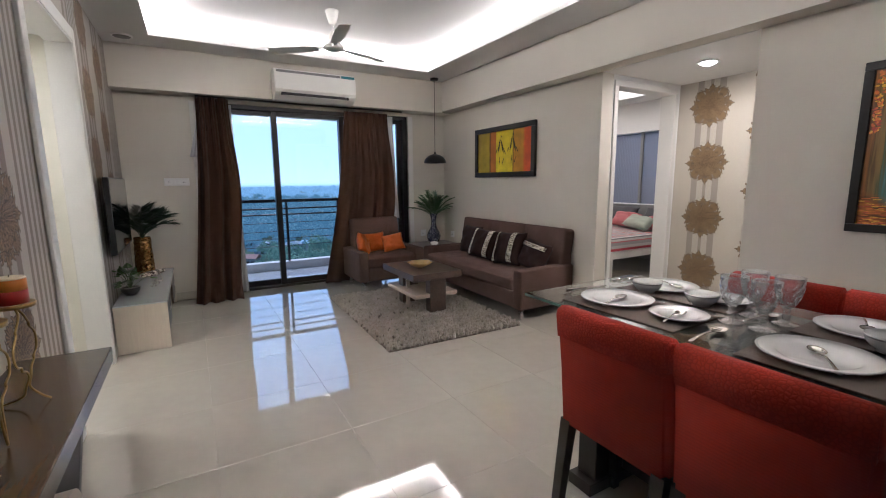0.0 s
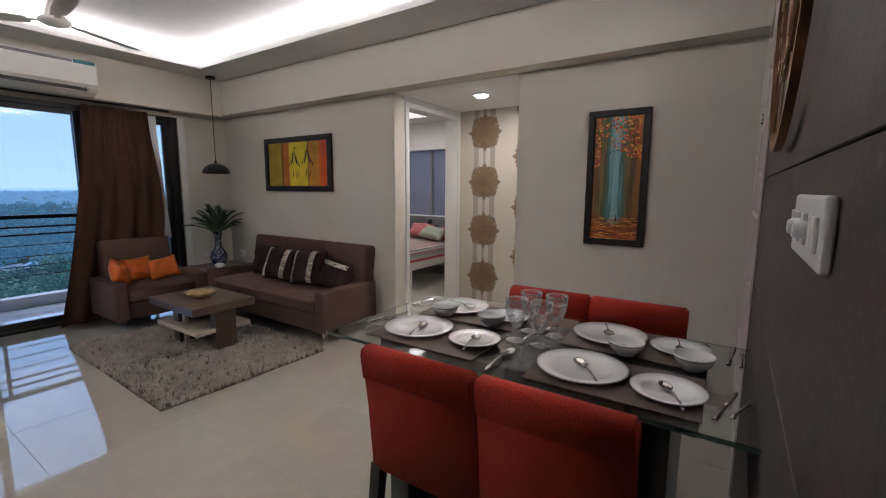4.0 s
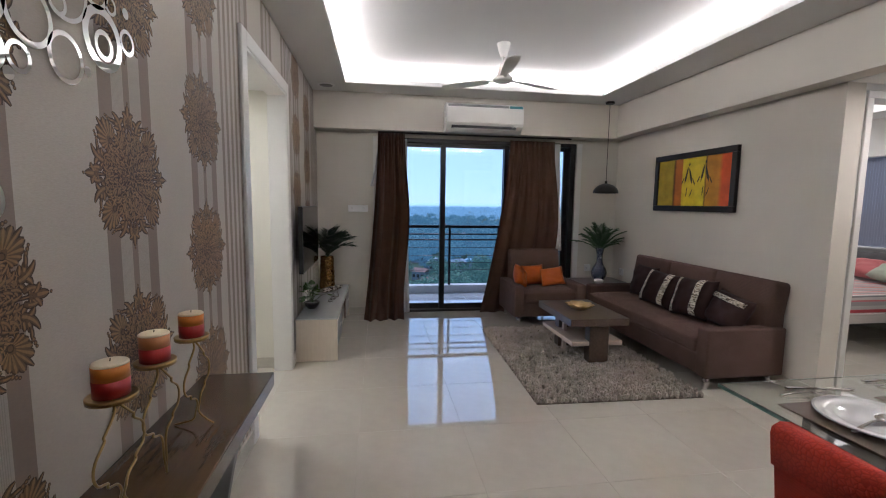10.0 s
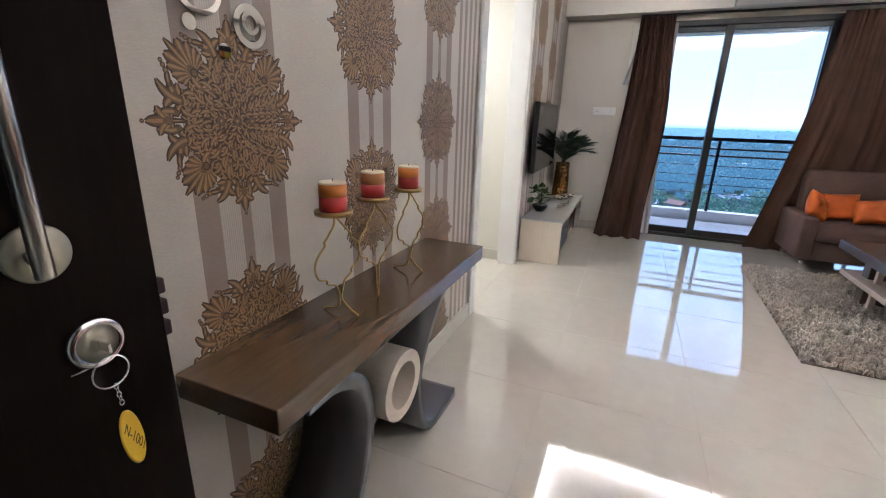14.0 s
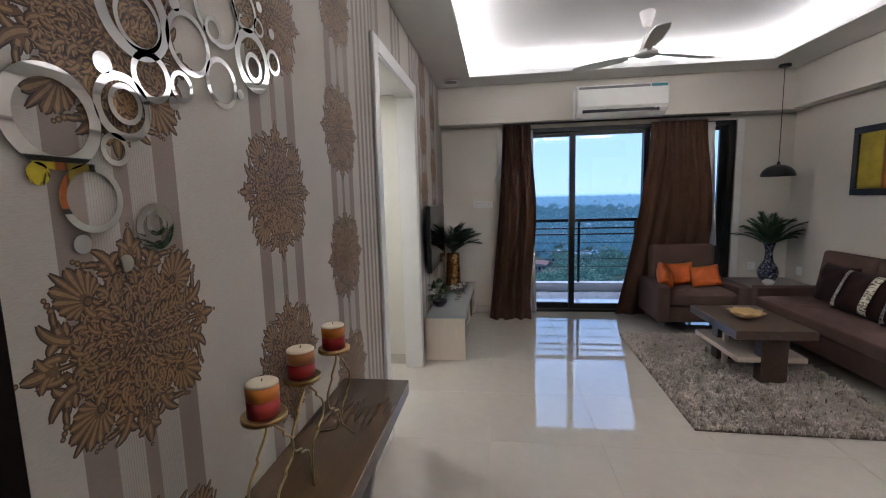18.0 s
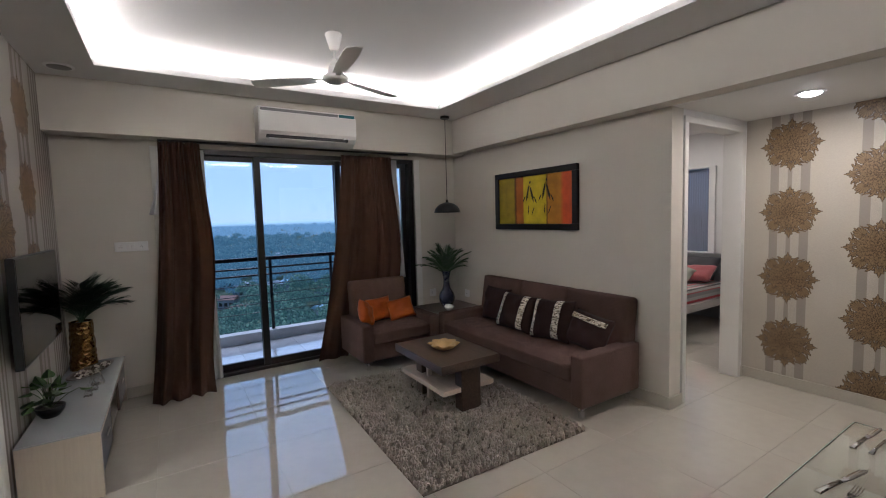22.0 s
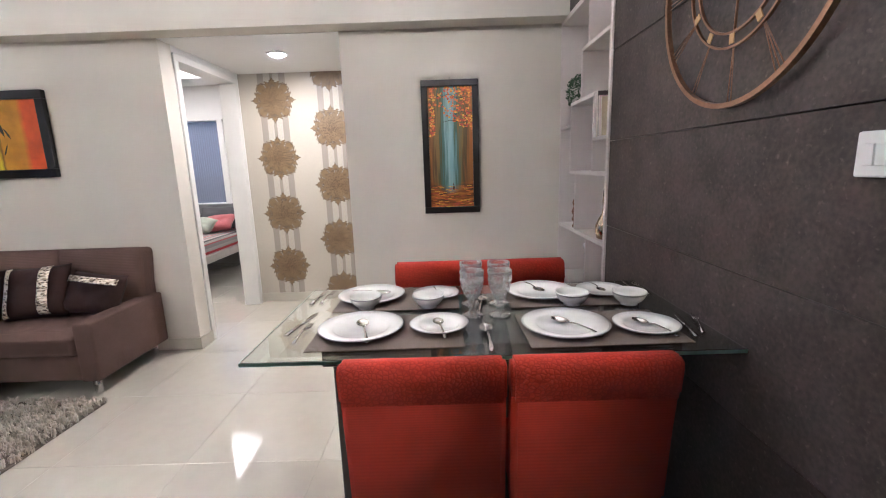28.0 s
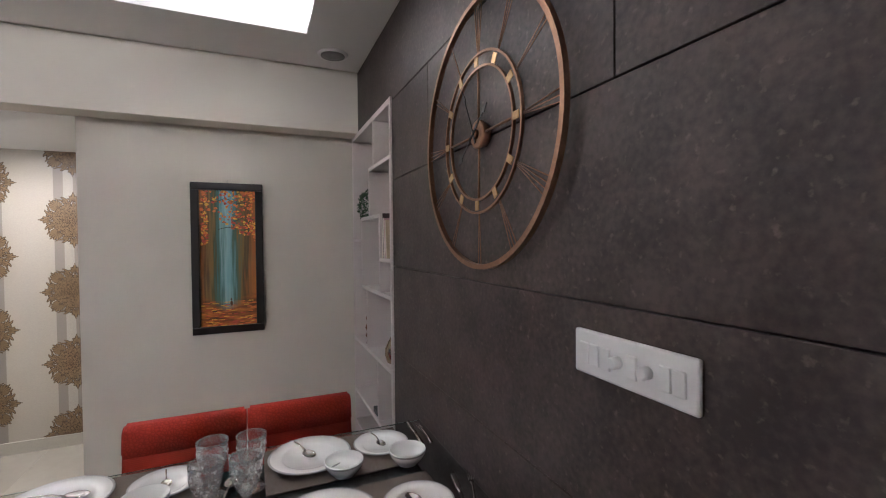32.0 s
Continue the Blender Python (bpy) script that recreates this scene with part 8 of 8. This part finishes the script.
part("window_frame", bm, M["white"], wb)
bm = B()
box(bm, BWX + 0.02, BWX + 0.05, 4.60, 4.645, Z0 + 0.01, Z1, 0.003, 1)
part("mullion", bm, M["grey"], wb)
bm = B()
box(bm, BWX + 0.07, BWX + 0.075, Y0 + 0.02, Y1 - 0.02, Z0 + 0.01, Z1)
pn = part("pane", bm, M["pane"], wb)
pn.visible_shadow = False
M["blind"] = mat("blue_grey_blind", (0.20, 0.22, 0.30), 0.8, vary=0.08, scale=40, stretch=(1, 6, 0.1))
for k in range(40):
    bm = B()
    y = Y0 + 0.025 + k * 0.0308
    box(bm, BWX + 0.056, BWX + 0.058, y, y + 0.0285, Z0 + 0.015, Z1 - 0.005, 0, 1, m=None)
    part("blind_slat", bm, M["blind"], wb)

# ---- wallpaper medallions, raised a little from the paper ----
def leaf_poly(bm, base, ang, L, W, x0, curl=0.0, fan=False, n=8):
    """A leaf that curls along its length: a light ridge on a tan blade inside a thin dark edge; base (y, z) in the wall's plane, x0 its height off the paper."""
    y, z, rows = base[0], base[1], []
    for i in range(n + 1):
        t = i / n
        head = ang + curl * t ** 1.3
        if fan:
            w = W * (0.20 + 0.80 * min(1.0, t / 0.80)) * (1.0 if t < 0.80 else max(0.10, 1 - ((t - 0.80) / 0.20) ** 2) ** 0.5)
        else:
            w = W * max(0.16, (1 - t ** 2.2) ** 0.7 * (0.55 + 0.75 * t))
        c, s_ = math.cos(head), math.sin(head)
        e = max(w * 0.35, w - 0.0021) if i < n else w * 0.3
        push = 0.0 if i < n else 0.0012
        row = []
        for d, x, p in ((w + 0.0007, x0, 0), (e, x0 + 0.0003, -push), (e * 0.44, x0 + 0.0009, -push), (-e * 0.44, x0 + 0.0009, -push), (-e, x0 + 0.0003, -push), (-w - 0.0007, x0, 0)):
            row.append(bm.verts.new((x, y - s_ * d + c * p, z + c * d + s_ * p)))
        rows.append(row)
        y, z = y + c * L / n, z + s_ * L / n
    for k_, (p, q) in enumerate(zip(rows, rows[1:])):
        for k in range(5):
            bm.faces.new((p[k], p[k + 1], q[k + 1], q[k])).material_index = (1, 0, 2 if k_ > 1 else 0, 0, 1)[k]


def acanthus(bm, base, ang, L, W, x0, curl, pairs=3):
    """A leaf with pairs of short lobes that bend away from its rib."""
    for k in range(pairs):
        t = 0.10 + 0.26 * k
        h = ang + curl * t ** 1.3 * 0.7
        y, z = base[0] + math.cos(h) * L * t, base[1] + math.sin(h) * L * t
        for sg in (-1, 1):
            leaf_poly(bm, (y, z), h + sg * 0.55, L * (0.50 - 0.07 * k), W * 0.72, x0 + 0.0001 * (k + 1), sg * 1.3, n=6)
    leaf_poly(bm, base, ang, L, W * 0.8, x0 + 0.0006, curl, n=8)


def bead(bm, y, z, r, x0):
    for rr, x, mi in ((r + 0.0012, x0, 1), (r, x0 + 0.0004, 0), (r * 0.5, x0 + 0.0007, 2)):
        bm.faces.new([bm.verts.new((x, y + rr * math.cos(a), z + rr * math.sin(a))) for a in (2 * math.pi * i / 8 for i in range(8))]).material_index = mi


def medallion_mesh(name, tan, dark, light):
    """A square rosette: shells at its corners, a bud between curling leaves at each side, and wreaths of scrolls that mirror about both axes."""
    bm = B()
    ring = [bm.verts.new((0.0001, r * math.cos(a), r * math.sin(a))) for a, r in ((2 * math.pi * i / 96, 0.098 - 0.008 * math.cos(8 * 2 * math.pi * i / 96)) for i in range(96))]
    bm.faces.new(ring).material_index = 1

    def at(r, a):
        return r * math.cos(a), r * math.sin(a)

    for k in range(4):
        e, d = k * math.pi / 2, math.pi / 4 + k * math.pi / 2
        # corner shell: ribs that spread from a hub, longest towards the corner
        for j in (-5, 5, -4, 4, -3, 3, -2, 2, -1, 1, 0):
            leaf_poly(bm, at(0.120, d), d + j * 0.27, (0.076, 0.065, 0.056, 0.048, 0.041, 0.034)[abs(j)], (0.0100, 0.0102, 0.0098, 0.0090, 0.0082, 0.0070)[abs(j)], 0.0032 - 0.0002 * abs(j), 0.07 * j, j != 0)
        for rr, x, mi in ((0.0085, 0.0042, 1), (0.0060, 0.0046, 0)):
            cy, cz = at(0.122, d)
            bm.faces.new([bm.verts.new((x, cy + rr * math.cos(t), cz + rr * math.sin(t))) for t in (2 * math.pi * i / 12 for i in range(12))]).material_index = mi
        # bud at the end of each axis
        leaf_poly(bm, at(0.112, e), e, 0.052, 0.0052, 0.0012)
        for sg in (-1, 1):
            leaf_poly(bm, at(0.143, e), e + sg * 0.85, 0.038, 0.0092, 0.0018, -sg * 1.2)
            leaf_poly(bm, at(0.142, e), e + sg * 1.35, 0.026, 0.0066, 0.0014, sg * 0.9)
            # leaf that curls back beside the bud, with beads at its tip
            acanthus(bm, at(0.106, e + sg * 0.30), e + sg * 0.12, 0.078, 0.0150, 0.0010, sg * 1.25, 2)
            leaf_poly(bm, at(0.150, e + sg * 0.40), e + sg * 1.35, 0.030, 0.0068, 0.0022, sg * 0.5)
            for r, q, w in ((0.166, 0.0048, 0.545), (0.174, 0.0040, 0.575), (0.181, 0.0032, 0.60)):
                bead(bm, *at(r, e + sg * w), q, 0.0030)
            # scrolls between the middle and the rim
            acanthus(bm, at(0.066, e + sg * 0.14), e + sg * 0.02, 0.062, 0.0100, 0.0020, sg * 1.0)
            acanthus(bm, at(0.082, e + sg * 0.55), e + sg * 0.42, 0.056, 0.0100, 0.0016, -sg * 1.2)
            acanthus(bm, at(0.094, e + sg * 0.20), e + sg * 0.50, 0.048, 0.0090, 0.0014, sg * 1.4, 2)
            acanthus(bm, at(0.070, e + sg * 0.38), e + sg * 0.75, 0.050, 0.0092, 0.0024, -sg * 1.3)
        leaf_poly(bm, at(0.150, e), e, 0.044, 0.0135, 0.0026)
        for sg in (-1, 1):
            leaf_poly(bm, at(0.150, e), e + sg * 0.60, 0.034, 0.0105, 0.0023, sg * 0.9)
            leaf_poly(bm, at(0.128, e + sg * 0.10), e + sg * 0.30, 0.040, 0.0100, 0.0019, -sg * 0.8)
        bead(bm, *at(0.1985, e), 0.0030, 0.0030)
    # wreaths of scrolls, the inner ones lying over the outer; leaf and mirror image in turn
    for q, (r, n, L, W) in enumerate(((0.088, 22, 0.042, 0.0125), (0.070, 20, 0.040, 0.0120), (0.053, 16, 0.038, 0.0118), (0.036, 14, 0.034, 0.0105), (0.021, 10, 0.030, 0.0098), (0.006, 7, 0.026, 0.0088))):
        for k in range(n):
            a, sg = 2 * math.pi * (k + 0.5) / n, 1 if k % 2 else -1
            acanthus(bm, at(r, a), a - sg * 0.45, L, W, 0.0022 + 0.0007 * q, sg * 1.7, 1 if q > 3 else 2)
            leaf_poly(bm, at(r + 0.002, a + math.pi / n), a + math.pi / n, L * 0.9, W * 0.62, 0.0019 + 0.0007 * q, sg * 0.7)
    bead(bm, 0.0, 0.0, 0.0065, 0.0078)
    # an eye in a ring on both sides of the centre
    for a in (0.0, math.pi):
        cy, cz = 0.040 * math.cos(a), 0.040 * math.sin(a)
        for rr, x, mi in ((0.0105, 0.0074, 1), (0.0092, 0.0077, 0), (0.0052, 0.0080, 1), (0.0036, 0.0083, 2)):
            bm.faces.new([bm.verts.new((x, cy + rr * math.cos(t), cz + rr * math.sin(t))) for t in (2 * math.pi * i / 16 for i in range(16))]).material_index = mi
    me = bpy.data.meshes.new(name)
    for v in bm.verts:
        v.co.x *= 0.45
    bm.normal_update()
    bm.to_mesh(me)
    bm.free()
    for m in (tan, dark, light):
        me.materials.append(m)
    return me


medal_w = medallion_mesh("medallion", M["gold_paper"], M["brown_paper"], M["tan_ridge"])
medal_e = medallion_mesh("medallion", M["gold_paper_lit"], M["bronze_paper_lit"], M["gold_ridge_lit"])


def put_medals(me, parent, x, ys_z, flip=False):
    for y, z in ys_z:
        ob = new("medallion", me)
        ob.parent = parent
        ob.matrix_basis = Matrix.Translation((x, y, z)) @ (Matrix.Rotation(math.pi, 4, "Z") if flip else Matrix.Identity(4))


ROW_A, ROW_B = [0.117 + 0.502 * k for k in range(5)], [0.370 + 0.503 * k for k in range(5)]
put_medals(medal_w, wall_west, WX + 0.0022, [(1.167, z) for z in ROW_A] + [(1.692, z) for z in ROW_B] + [(2.217, z) for z in ROW_A] + [(0.641, z) for z in ROW_B])
put_medals(medal_w, wall_west, WX + 0.0022, [(4.21, z) for z in (1.40, 1.87, 2.34)] + [(4.745, z) for z in (1.16, 1.65, 2.15)])
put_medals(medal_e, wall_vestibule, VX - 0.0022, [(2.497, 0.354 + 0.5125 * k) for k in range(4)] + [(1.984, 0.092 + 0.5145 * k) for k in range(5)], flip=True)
